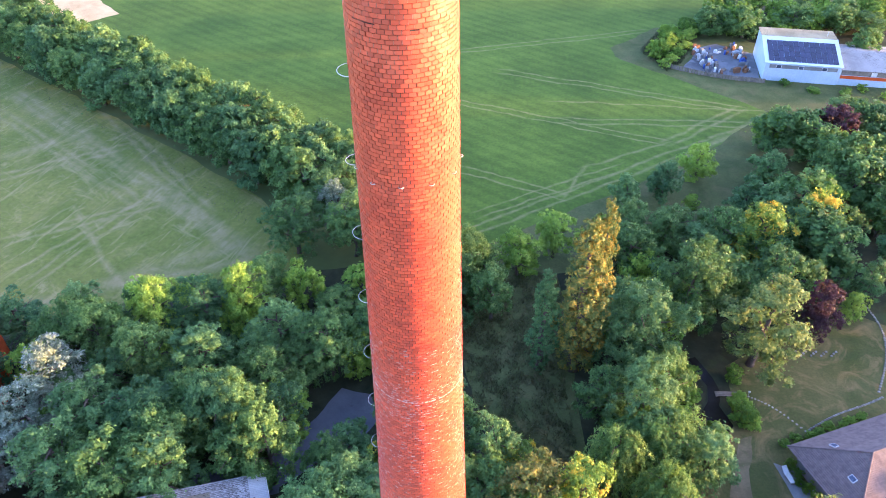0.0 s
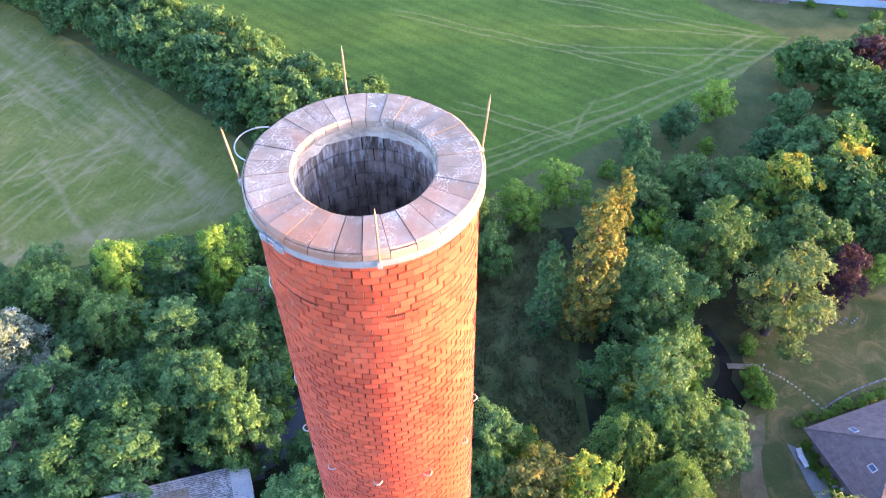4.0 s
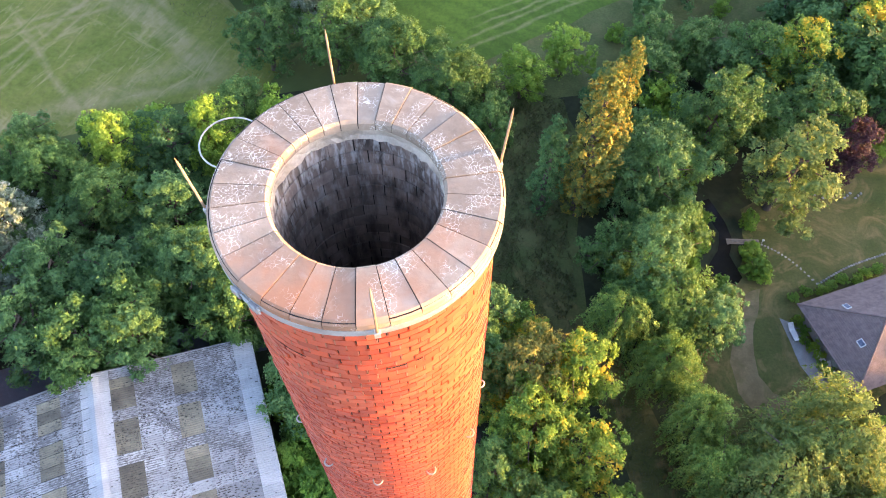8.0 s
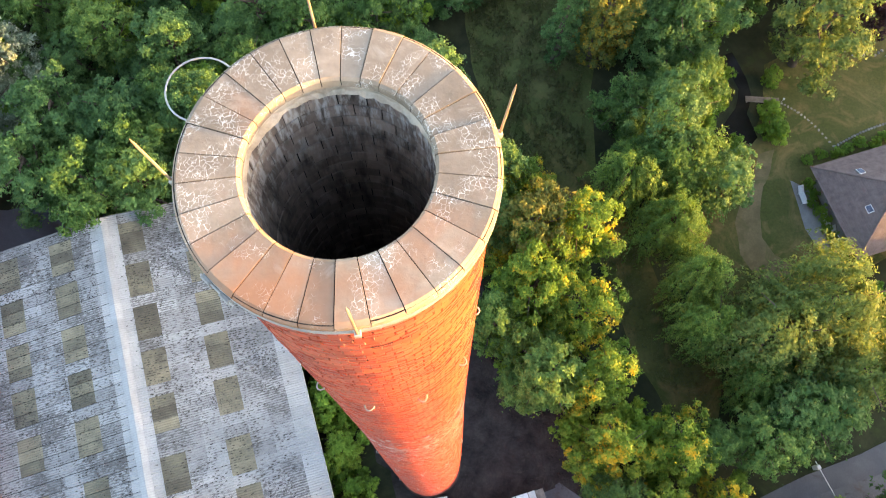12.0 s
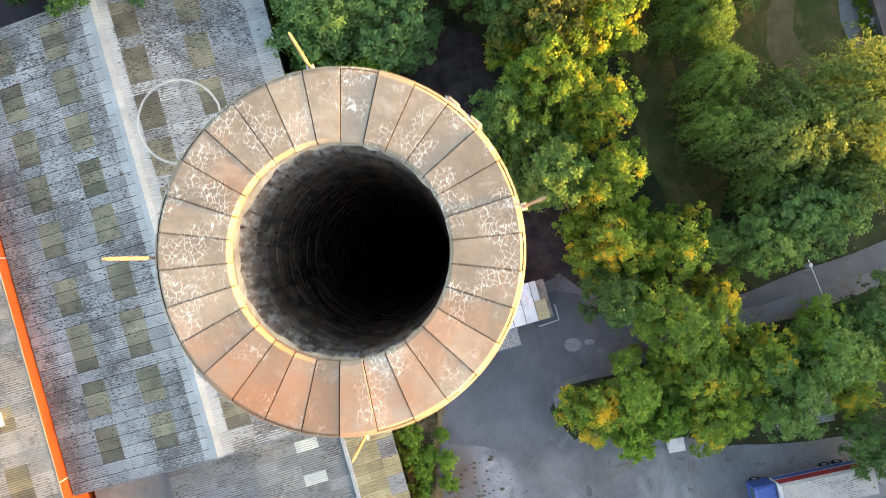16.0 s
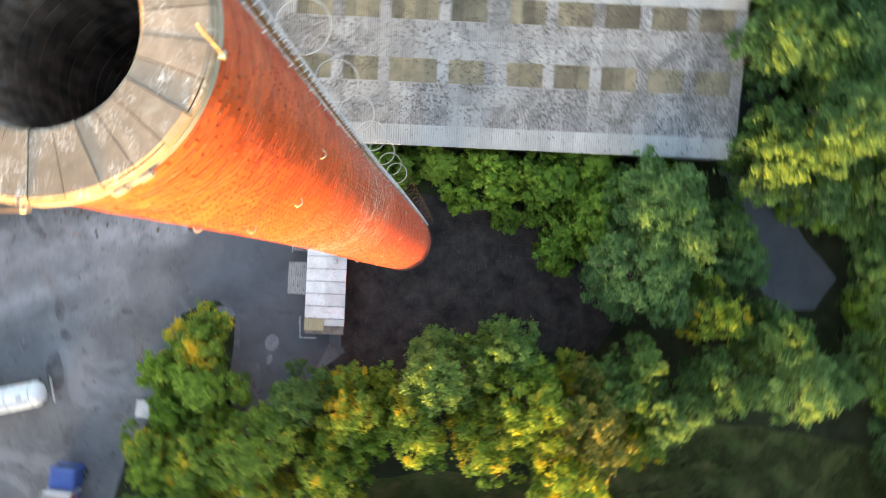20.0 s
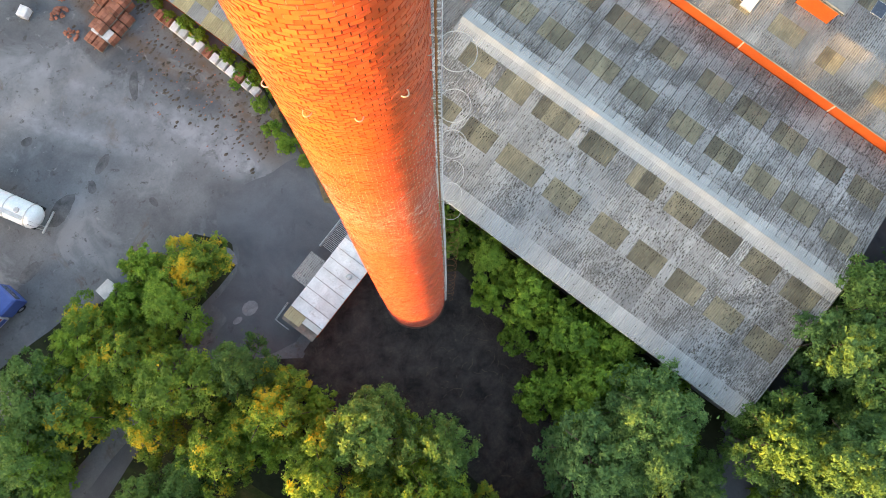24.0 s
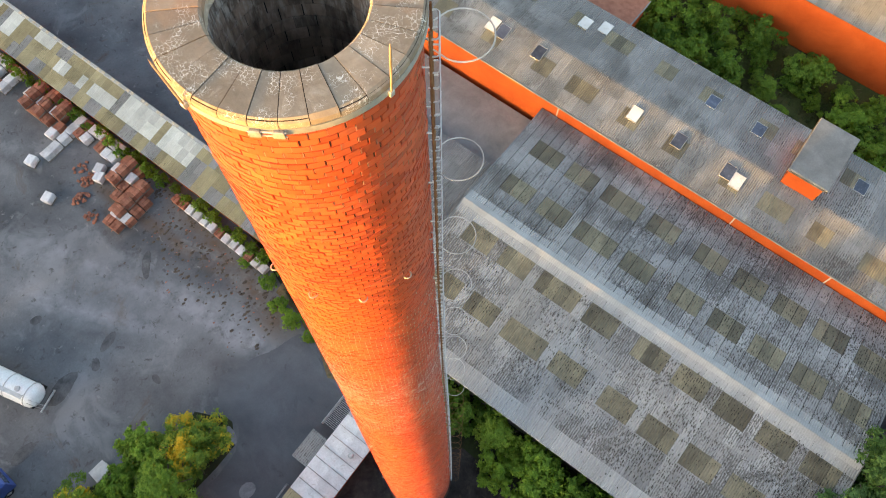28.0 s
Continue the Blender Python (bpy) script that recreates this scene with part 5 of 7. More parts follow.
# ---------------------------------------------------------------- blue shed with solar roof
shed = thing("blue_shed", "pale blue metal shed with solar panels on its roof", "shed", m=pose(65.1, 125.4, -0.1, 0, 0, -9))
L = 14.8
for y0, y1 in ((0.0, 0.2), (12.7, 12.9)):
    part("wall", Shape().box(0, y0, 0, L, y1, 4.0 if y0 == 0 else 5.9), "blue_wall", shed)
for x0, x1 in ((0.0, 0.2), (L - 0.2, L)):
    s = Shape()
    pts = [(0.2, 0), (12.7, 0), (12.7, 5.9), (8.2, 6.1), (0.2, 4.0)]
    s.add([(x0, y, z) for y, z in pts] + [(x1, y, z) for y, z in pts], [(4, 3, 2, 1, 0), (5, 6, 7, 8, 9)] + [(i, (i + 1) % 5, 5 + (i + 1) % 5, 5 + i) for i in range(5)])
    part("gable_wall", s, "blue_wall", shed)
for y0, z0, y1, z1, mat in ((-0.3, 4.02, 8.2, 6.22, "blue_wall"), (8.2, 6.22, 13.1, 6.05, "ochre_sheet")):
    part("roof_slope", Shape().add([(-0.3, y0, z0), (L + 0.3, y0, z0), (L + 0.3, y1, z1), (-0.3, y1, z1), (-0.3, y0, z0 + 0.1), (L + 0.3, y0, z0 + 0.1), (L + 0.3, y1, z1 + 0.1), (-0.3, y1, z1 + 0.1)],
                                   [(3, 2, 1, 0), (4, 5, 6, 7), (0, 1, 5, 4), (1, 2, 6, 5), (2, 3, 7, 6), (3, 0, 4, 7)]), mat, shed)
panel_mesh = Shape().box(0, 0, 0, 1.02, 1.66, 0.04, 0.008).mesh("solar_panel", "solar")
for i in range(13):
    for j in range(4):
        ob = part("solar_panel", panel_mesh, "solar", shed)
        ob.matrix_local = Matrix.Translation((0.55 + 1.06 * i, 0.35, 4.30)) @ pose(0, 0, 0, 14.5, 0, 0) @ Matrix.Translation((0, 1.7 * j, 0))
part("window_band", Shape().box(0.8, -0.03, 2.9, L - 0.6, -0.002, 3.7), "flat_roof", shed)
for x in (2.2, 6.6, 11.2):
    w = part("window", Shape().box(x, -0.07, 2.95, x + 0.9, -0.032, 3.65), "glass_blue", shed)
    part("frame", Shape().box(x - 0.08, -0.09, 2.88, x + 0.98, -0.071, 2.95).box(x - 0.08, -0.09, 3.65, x + 0.98, -0.071, 3.72).box(x - 0.08, -0.09, 2.95, x, -0.071, 3.65).box(x + 0.9, -0.09, 2.95, x + 0.98, -0.071, 3.65), "white_metal", w)
part("roof_pipe", Shape().tube([(L - 1.5, 10.0, 6.1), (L - 1.5, 10.0, 7.2)], 0.1, 8), "steel", shed)
low_shed = thing("grey_shed", "long grey-roofed shed with green and orange wall bands", "shed", m=pose(79.9, 123.3, -0.1, 0, 0, -9))
for y0, y1 in ((0.0, 0.2), (12.2, 12.4)):
    part("wall", Shape().box(0, y0, 0, 26, y1, 3.4), "blue_wall", low_shed)
part("end_wall", Shape().box(25.8, 0.2, 0, 26, 12.2, 3.4), "blue_wall", low_shed)
for y0, z0, y1, z1 in ((-0.3, 3.42, 6.3, 5.0), (6.3, 5.0, 12.7, 3.42)):
    part("roof_slope", Shape().add([(0, y0, z0), (26.3, y0, z0), (26.3, y1, z1), (0, y1, z1), (0, y0, z0 + 0.1), (26.3, y0, z0 + 0.1), (26.3, y1, z1 + 0.1), (0, y1, z1 + 0.1)],
                                   [(3, 2, 1, 0), (4, 5, 6, 7), (0, 1, 5, 4), (1, 2, 6, 5), (2, 3, 7, 6), (3, 0, 4, 7)]), "grey_sheet", low_shed)
part("green_band", Shape().box(0.2, -0.03, 2.3, 25.8, -0.002, 3.35), "timber", low_shed)
part("orange_band", Shape().box(0.2, -0.04, 1.5, 25.8, -0.002, 2.2), "wall_brick", low_shed)
for x in (6.0, 13.0):
    part("window", Shape().box(x, -0.07, 2.4, x + 1.1, -0.032, 3.2), "white_metal", low_shed)
ground_sheet("shed_yard", [(50, 131), (57, 127), (65, 125.4), (67, 138), (60, 143), (56, 141)], -0.03, "asphalt", "small gravelled storage yard", 1.5, 0.4)
fence = thing("board_fence", "weathered board fence along the storage yard", "fence")
board_mesh = Shape().box(-0.28, -0.02, 0, 0.28, 0.02, 1.05, 0.008).mesh("board", "timber")
for k in range(34):
    f = k / 33
    x, y = 45.5 + 19.5 * f, 131.5 - 7.6 * f - 1.2 * math.sin(math.pi * f)
    ob = part("board", board_mesh, "timber", fence)
    ob.matrix_local = pose(x, y, -0.1, prnd.uniform(-3, 3), 0, -22 + 10 * f)
for k in range(96):
    f = k / 95
    x, y = 53.5 + 11.0 * prnd.random(), 128.0 + 13.5 * prnd.random()
    if 57.5 < x < 62.5 and 130 < y < 137:
        continue
    mat = ("wrap", "rust", "timber", "flat_roof", "white_metal", "flat_roof", "steel", "rust", "blue")[k % 9]
    w, d, h = prnd.uniform(0.3, 1.8), prnd.uniform(0.2, 0.7), prnd.uniform(0.25, 1.1)
    lone("scrap_piece", Shape().box(-w / 2, -d / 2, -0.02, w / 2, d / 2, h, 0.05).box(-w / 3, -d / 3, h, w / 4, d / 4, h + 0.15, 0.02), mat, "stored scrap piece in the crowded yard", "scrap", "stored scrap", m=pose(x, y, -0.03, 0, 0, prnd.uniform(0, 90)))

# rubble and dead leaves blown against the stacks
drnd = random.Random(31)
for name, mat, n, big, label in (("leaf_litter", "bark", 520, 0.30, "dark leaf litter and mud on the yard"), ("brick_rubble", "red_pack", 150, 0.16, "broken brick rubble on the yard")):
    s = Shape()
    for k in range(n):
        f, side = drnd.random(), drnd.gauss(0, 2.2)
        x, y, a, r = 4.2 + 5.5 * f + side, -20.5 - 27 * f + 0.3 * side, drnd.uniform(0, 6.28), big * drnd.uniform(0.3, 1.3)
        if x < 2.4 + 4 * f:
            continue
        ring = [(x + r * drnd.uniform(0.5, 1.1) * math.cos(a + i * 1.047), y + 0.6 * r * drnd.uniform(0.5, 1.1) * math.sin(a + i * 1.047)) for i in range(6)]
        s.add([(px, py, -0.045) for px, py in ring] + [(x, y, -0.02 + 0.25 * r * drnd.random())], [(i, (i + 1) % 6, 6) for i in range(6)])
    lone(name, s, mat, label, "debris", kind="stuff")


# ---------------------------------------------------------------- trees
def leaves_mesh(name, material, centres, normals, size, rng, droop=0.0, slim=0.62):
    """Each leaf spray is a small pointed blade turned roughly outward."""
    n = len(centres)
    out = normals + rng.normal(0, 0.55, (n, 3))
    out /= np.linalg.norm(out, axis=1, keepdims=True)
    ref = rng.normal(0, 1, (n, 3))
    ref[:, 2] -= droop
    a = ref - (ref * out).sum(1, keepdims=True) * out
    a /= np.linalg.norm(a, axis=1, keepdims=True) + 1e-9
    b = np.cross(out, a)
    sz = size * rng.uniform(0.55, 1.35, (n, 1))
    pts = np.empty((n, 3, 3))
    pts[:, 0] = centres - a * sz + b * sz * slim
    pts[:, 1] = centres - a * sz * 0.7 - b * sz * slim
    pts[:, 2] = centres + a * sz
    me = bpy.data.meshes.new(name)
    me.vertices.add(3 * n)
    me.vertices.foreach_set("co", pts.ravel())
    me.loops.add(3 * n)
    me.loops.foreach_set("vertex_index", np.arange(3 * n))
    me.polygons.add(n)
    me.polygons.foreach_set("loop_start", np.arange(n) * 3)
    me.materials.append(MAT[material])
    me.update(calc_edges=True)
    return me


FORMS = {  # rows: crown radius, height, first height of leaves, tufts (strands of a weeping crown), leaves, leaf size
    "round": (4.0, 10.0, 2.0, 210, 12500, 0.150),
    "tall": (3.6, 12.0, 2.2, 220, 12500, 0.145),
    "broad": (6.0, 13.0, 1.8, 420, 26000, 0.165),
    "column": (2.2, 22.0, 1.0, 420, 24000, 0.135),
    "weeping": (4.2, 10.0, 1.0, 340, 14600, 0.17),
    "far_round": (4.0, 10.0, 1.6, 110, 5200, 0.27),
    "shrub": (2.5, 4.5, 0.2, 120, 7000, 0.14),
}


def hanging_mesh(R, H, material, strands, leaves, size, rng):
    """Sprays that arch outward from the limbs and hang down in strands."""
    per = leaves // strands
    c, n = np.empty((strands * per, 3)), np.empty((strands * per, 3))
    step = np.linspace(0, 1, per)
    seed_turn = rng.uniform(0, 6.28)
    for k in range(strands):
        a = k * 2.39996 + rng.uniform(-0.4, 0.4)
        rise = (k + 0.5) / strands
        r0 = R * math.sqrt(max(0.03, 1 - rise ** 1.7)) * rng.uniform(0.25, 0.9) * (1 + 0.22 * math.sin(3 * a + seed_turn) + 0.16 * math.sin(5 * a + 2 * seed_turn))
        z0 = H * (0.42 + 0.56 * rise) * rng.uniform(0.86, 1.0) * (1 + 0.06 * math.sin(2 * a + seed_turn))
        fall, out = rng.uniform(0.16, 0.40) * H * (1.25 - 0.6 * rise), rng.uniform(0.15, 0.34) * R
        a1 = a + step * rng.uniform(-0.25, 0.25)
        r = r0 + out * np.sqrt(step)
        i = slice(k * per, (k + 1) * per)
        c[i] = np.stack([r * np.cos(a1), r * np.sin(a1), np.maximum(0.3, z0 + 0.25 * np.sin(step * 3) - fall * step ** 1.6)], 1) + rng.normal(0, 0.13, (per, 3))
        n[i] = np.stack([np.cos(a1) * 0.7, np.sin(a1) * 0.7, 0.7 + 0 * a1], 1)
    return leaves_mesh("crown", material, c, n, size, rng, droop=2.0, slim=0.42)


def crown_mesh(form, material, seed):
    """Boughs of several sizes carry many small tufts, and every tuft is a ragged bunch of leaves with dark gaps beside it."""
    R, H, low, tufts, leaves, size = FORMS[form]
    rng = np.random.default_rng(seed)
    if form == "weeping":
        return hanging_mesh(R, H, material, tufts, leaves, size, rng)
    boughs = {"broad": 22, "column": 26, "shrub": 9}.get(form, 13)
    mids, rads = [], []
    lobe = rng.uniform(0, 6.28)
    for k in range(boughs):
        f = (k + 0.5) / boughs
        ang = k * 2.39996 + rng.uniform(-0.5, 0.5)
        if form == "column":
            env = R * (0.14 + 0.86 * math.sin(math.pi * min(1.0, 0.16 + 0.80 * f)) ** 0.6)
            z, reach, rad = low + (H - low) * f, env * rng.uniform(0.25, 0.6), env * rng.uniform(0.42, 0.62)
        else:
            z = low + (H - low) * f * 0.9
            t = (z - low) / (H - low)
            env = R * math.sqrt(max(0.05, 1 - (2 * (t - 0.40)) ** 2 * 0.72))
            rad = R * rng.uniform(0.26, 0.46) * (0.80 if form == "broad" else 1.0)
            reach = max(0.0, env - rad * 0.8) * math.sqrt(rng.uniform(0.25, 1.0)) * (0.7 if t > 0.75 else 1.0)
            reach *= 1 + 0.2 * math.sin(2 * ang + lobe) + 0.16 * math.sin(3 * ang + 2.3 * lobe)
        mids.append((reach * math.cos(ang), reach * math.sin(ang), min(z, H - rad * 0.75)))
        rads.append(rad)
    mids, rads = np.array(mids), np.array(rads)
    tall = np.array([1.0, 1.0, 1.9 if form == "column" else 0.85])
    # tufts sit on the outside of the boughs, not where one bough runs into another
    want, at, out = tufts, [], []
    while want > 0:
        pick = rng.choice(boughs, 4 * tufts, p=rads ** 2 / (rads ** 2).sum())
        d = rng.normal(0, 1, (4 * tufts, 3))
        d[:, 2] += 0.35
        d /= np.linalg.norm(d, axis=1, keepdims=True)
        p = mids[pick] + d * rads[pick][:, None] * tall * rng.uniform(0.78, 1.12, (4 * tufts, 1))
        deep = (np.linalg.norm((p[:, None] - mids[None]) / tall, axis=2) / rads[None]).min(1)
        keep = np.where((deep > 0.72) & (p[:, 2] > low * 0.6))[0][:want]
        at.append(p[keep])
        out.append(d[keep])
        want -= len(keep)
    at, out = np.concatenate(at), np.concatenate(out)
    axis = out * 0.75 + np.array([0, 0, 0.55]) + rng.normal(0, 0.3, (tufts, 3))
    axis /= np.linalg.norm(axis, axis=1, keepdims=True)
    wide = R * rng.uniform(0.065, 0.155, tufts) * (1.5 if form == "far_round" else 0.85 if form == "broad" else 1.0)
    pick = rng.choice(tufts, leaves, p=wide ** 2 / (wide ** 2).sum())
    e = rng.normal(0, 1, (leaves, 3))
    e /= np.linalg.norm(e, axis=1, keepdims=True)
    along = (e * axis[pick]).sum(1, keepdims=True)
    e -= axis[pick] * np.minimum(along, 0) * 1.6  # a tuft domes outward
    spread = wide[pick][:, None] * rng.uniform(0.25, 1.15, (leaves, 1))
    c = at[pick] + e * spread + axis[pick] * wide[pick][:, None] * rng.uniform(-0.3, 0.35, (leaves, 1))
    fill = rng.random(leaves) < 0.10  # leaves deep inside, seen through the gaps
    lobes = rng.choice(boughs, leaves)
    c[fill] = (mids[lobes] + rng.normal(0, 0.45, (leaves, 3)) * rads[lobes][:, None])[fill]
    c[:, 2] = np.maximum(c[:, 2], 0.12 + 0.1 * rng.random(leaves))
    return leaves_mesh("crown", material, c, e * 0.7 + axis[pick] * 0.8, size, rng)


def trunk_mesh(form, seed):
    R, H, low, clumps, leaves, size = FORMS[form]
    rng = random.Random(seed)
    s = Shape()
    if form == "shrub":
        for k in range(7):
            a = k * 0.9 + rng.uniform(-0.3, 0.3)
            s.tube([(0.1 * math.cos(a), 0.1 * math.sin(a), -0.15), (0.7 * math.cos(a), 0.7 * math.sin(a), 1.4), (1.3 * math.cos(a), 1.3 * math.sin(a), 2.9)], [0.06, 0.045, 0.015], 5)
        return s.mesh("trunk", "bark", True)
    w = 0.02 * H + 0.06
    top = H * 0.86
    bend = [(rng.uniform(-0.25, 0.25), rng.uniform(-0.25, 0.25)) for _ in range(5)]
    stem = [(0, 0, -0.2), (0, 0, 0.3)] + [(bend[i][0], bend[i][1], top * (i + 1) / 5) for i in range(5)]
    s.tube(stem, [w * 1.5, w * 1.1, w * 0.95, w * 0.8, w * 0.6, w * 0.35, w * 0.08], 8)
    for k in range(11):
        a, z = k * 2.4, low * 0.8 + (top - low) * (k + 0.3) / 12
        r = R * rng.uniform(0.55, 0.85) * (0.5 if form == "column" else 1.0)
        rise = rng.uniform(0.8, 1.8)
        s.tube([(0, 0, z), (r * 0.5 * math.cos(a), r * 0.5 * math.sin(a), z + rise * 0.6), (r * math.cos(a + 0.2), r * math.sin(a + 0.2), z + rise)], [w * 0.4, w * 0.25, 0.02], 5)
    return s.mesh("trunk", "bark", True)


KINDS = {
    "oak": ("round", "oak", "dark green broadleaf tree with a dense crown", "broadleaf_tree"),
    "ash": ("tall", "ash", "tall green ash tree with a loose crown", "ash_tree"),
    "maple": ("round", "maple", "broadleaf tree with sunlit yellow patches put into its leaf colour", "maple_tree"),
    "russet": ("round", "russet", "broadleaf tree turning orange-brown in autumn", "turning_tree"),
    "lime": ("round", "lime", "young tree with fresh light green leaves", "young_tree"),
    "silver": ("tall", "silver", "silvery-leaved tree pale among the green ones", "silver_poplar"),
    "willow": ("weeping", "willow", "willow with drooping grey-green sprays", "willow"),
    "gold_willow": ("weeping", "birch", "willow with pale sprays turning golden at the top", "willow"),
    "poplar": ("column", "poplar", "tall slender poplar with evening sun on one side", "poplar"),
    "birch": ("tall", "birch", "tall birch with fine grey-green foliage and a golden top", "birch"),
    "cypress": ("column", "ash", "slender dark green columnar tree", "columnar_tree"),
    "purple": ("round", "purple", "round copper-leaved tree, deep purple", "copper_beech"),
    "bush": ("shrub", "bush", "dense bright green shrub", "shrub"),
}
CROWNS, TRUNKS = {}, {}
planted = 0


def plant(kind, x, y, height, radius, group="trees round the works", z=-0.1):
    global planted
    planted += 1
    form, material, label, name = KINDS[kind]
    variant = planted % (4 if kind in ("oak", "ash", "maple", "bush") else 2)
    if math.hypot(x, y) > 82 and form in ("round", "tall"):
        form = "far_round"
    elif radius > 4.4 and kind in ("oak", "ash", "maple"):
        form, variant = "broad", planted % 2
    key = (form, material, variant)
    if key not in CROWNS:
        CROWNS[key] = crown_mesh(form, material, 100 + len(CROWNS))
        TRUNKS.setdefault((form, variant), trunk_mesh(form, 50 + len(TRUNKS)))
    R, H = FORMS[form][:2]
    radius *= 1.15
    rnd = random.Random(planted)
    m = pose(x, y, z, 0, 0, rnd.uniform(0, 360)) @ Matrix.Diagonal((radius / R, radius / R * rnd.uniform(0.9, 1.1), height / H, 1))
    tree = thing(name, label, "shrub" if kind == "bush" else "tree", group, m)
    part("trunk", TRUNKS[(form, variant)], "bark", tree)
    part("crown", CROWNS[key], material, tree)
    return tree


plant("oak", 5.6, 12.6, 11.0, 2.8)
plant("russet", 8.8, 22.0, 12.5, 4.2)
plant("maple", 13.3, 21.5, 13.0, 3.7)
plant("maple", 9.2, 16.4, 13.0, 4.7)
plant("maple", 14.0, 14.2, 12.0, 3.3)
plant("maple", 15.2, 8.3, 11.0, 3.1)
plant("oak", 10.5, 8.1, 11.0, 4.1)
plant("maple", 16.2, 2.2, 10.0, 3.1)
plant("maple", 22.1, 2.4, 10.0, 3.1)
plant("maple", 22.3, -4.4, 9.0, 4.1)
plant("oak", 16.7, -2.7, 9.0, 3.0)
plant("maple", 26.3, -2.3, 8.0, 2.6)
plant("oak", 30.0, 3.2, 9.0, 3.1)
plant("oak", 8.3, 7.2, 9.0, 2.4)
plant("willow", 22.8, 23.5, 10.5, 3.3)
plant("willow", 25.5, 13.6, 10.0, 2.7)
plant("gold_willow", 31.4, 13.0, 12.0, 4.6)
plant("gold_willow", 36.6, 16.0, 13.0, 5.0)
plant("oak", 34.6, 6.4, 9.0, 4.4)
plant("gold_willow", 39.0, 9.9, 10.5, 4.1)
plant("willow", 30.0, 8.8, 8.5, 2.7)
plant("ash", -11.5, 20.3, 12.0, 4.8)
plant("ash", -5.0, 20.7, 11.0, 4.3)
plant("bush", -13.5, 12.3, 5.0, 2.4)
plant("bush", -9.8, 10.9, 6.0, 3.2)
plant("bush", -4.8, 14.0, 6.0, 2.8)
plant("bush", -9.0, 6.4, 5.5, 2.9)
plant("bush", -6.7, 3.4, 4.5, 2.2)
plant("bush", -7.9, 15.8, 7.0, 3.2)
plant("bush", -6.0, 8.4, 4.0, 1.6)
plant("bush", -11.8, 15.8, 6.0, 2.7)
plant("maple", 16.3, -13.6, 6.0, 3.1)
plant("lime", 19.4, -12.0, 6.5, 3.2)
plant("bush", 20.2, -16.2, 5.0, 2.6)
plant("maple", 26.6, -9.8, 7.0, 3.4)
plant("maple", 27.4, -14.1, 6.0, 2.6)
plant("maple", 31.4, -7.6, 7.0, 3.3)
plant("bush", 32.6, -12.0, 5.0, 2.6)
plant("lime", 37.2, -5.8, 7.0, 4.0)
plant("oak", 41.5, -4.1, 8.0, 3.9)
plant("oak", 42.6, -14.6, 8.0, 3.2)
plant("bush", 23.8, -13.8, 5.0, 2.2)
plant("silver", -46.0, 37.8, 11.5, 3.9)
plant("silver", -47.0, 32.6, 11.0, 4.2)
plant("silver", -46.6, 27.6, 9.0, 3.0)
plant("oak", -43.8, 45.1, 11.0, 3.8)
plant("lime", -37.8, 49.3, 11.0, 3.6)
plant("ash", -31.4, 49.9, 11.0, 3.8)
plant("lime", -26.8, 51.7, 11.0, 3.3)
plant("ash", -29.2, 40.8, 11.0, 4.0)
plant("oak", -36.5, 41.8, 10.0, 3.8)
plant("ash", -39.2, 32.4, 12.0, 4.3)
plant("ash", -32.8, 31.2, 12.0, 4.0)
plant("oak", -28.4, 34.0, 11.0, 3.5)
plant("ash", -23.9, 33.1, 12.0, 3.8)
plant("ash", -40.4, 26.0, 12.0, 4.4)
plant("oak", -34.1, 24.4, 12.0, 4.4)
plant("ash", -28.9, 24.4, 12.0, 4.1)
plant("oak", -21.4, 27.3, 10.0, 3.4)
plant("oak", -21.2, 38.4, 10.0, 3.7)
plant("oak", -48.3, 46.3, 10.0, 3.2)
plant("oak", -6.0, 64.0, 11.0, 5.7)
plant("oak", 1.2, 59.4, 11.0, 4.5)
plant("ash", -10.8, 71.2, 10.0, 4.4)
plant("oak", -23.0, 67.8, 10.0, 4.4)
plant("oak", -14.1, 67.4, 11.0, 4.3)
plant("silver", -16.9, 72.2, 10.0, 3.4)
plant("ash", -20.9, 45.6, 11.0, 3.2)
plant("oak", -14.3, 43.4, 11.0, 3.8)
plant("oak", -8.2, 45.8, 11.0, 3.8)
plant("ash", -18.6, 34.2, 9.0, 2.8)
plant("lime", 10.1, 63.3, 8.0, 3.2)
plant("lime", 15.7, 67.4, 8.0, 3.1)
plant("ash", 24.0, 45.8, 14.0, 5.3)
plant("oak", 32.5, 54.4, 13.0, 4.9)
plant("birch", 39.3, 46.3, 14.0, 4.8)
plant("purple", 48.8, 51.6, 9.0, 3.0)
plant("oak", 26.1, 63.5, 9.0, 3.9)
plant("oak", 31.8, 67.2, 8.0, 3.3)
plant("oak", 39.9, 66.1, 10.0, 4.3)
plant("maple", 45.2, 65.6, 11.0, 4.3)
plant("oak", 51.6, 67.4, 10.0, 4.3)
plant("maple", 55.4, 70.5, 10.0, 3.7)
plant("oak", 39.0, 57.2, 9.0, 4.1)
plant("oak", 45.4, 56.7, 10.0, 4.1)
plant("willow", 18.8, 28.6, 10.0, 3.3)
plant("ash", 22.8, 35.4, 11.0, 5.0)
plant("willow", 24.0, 30.4, 10.0, 4.6)
plant("oak", 26.4, 39.6, 9.0, 3.0)
plant("ash", 28.8, 29.2, 8.0, 3.5)
plant("willow", 25.0, 18.4, 10.5, 3.0)
plant("oak", 19.0, 36.7, 9.0, 3.6)
plant("bush", 35.6, 37.1, 3.0, 1.6)
plant("oak", 54.6, 62.5, 10.0, 4.2)
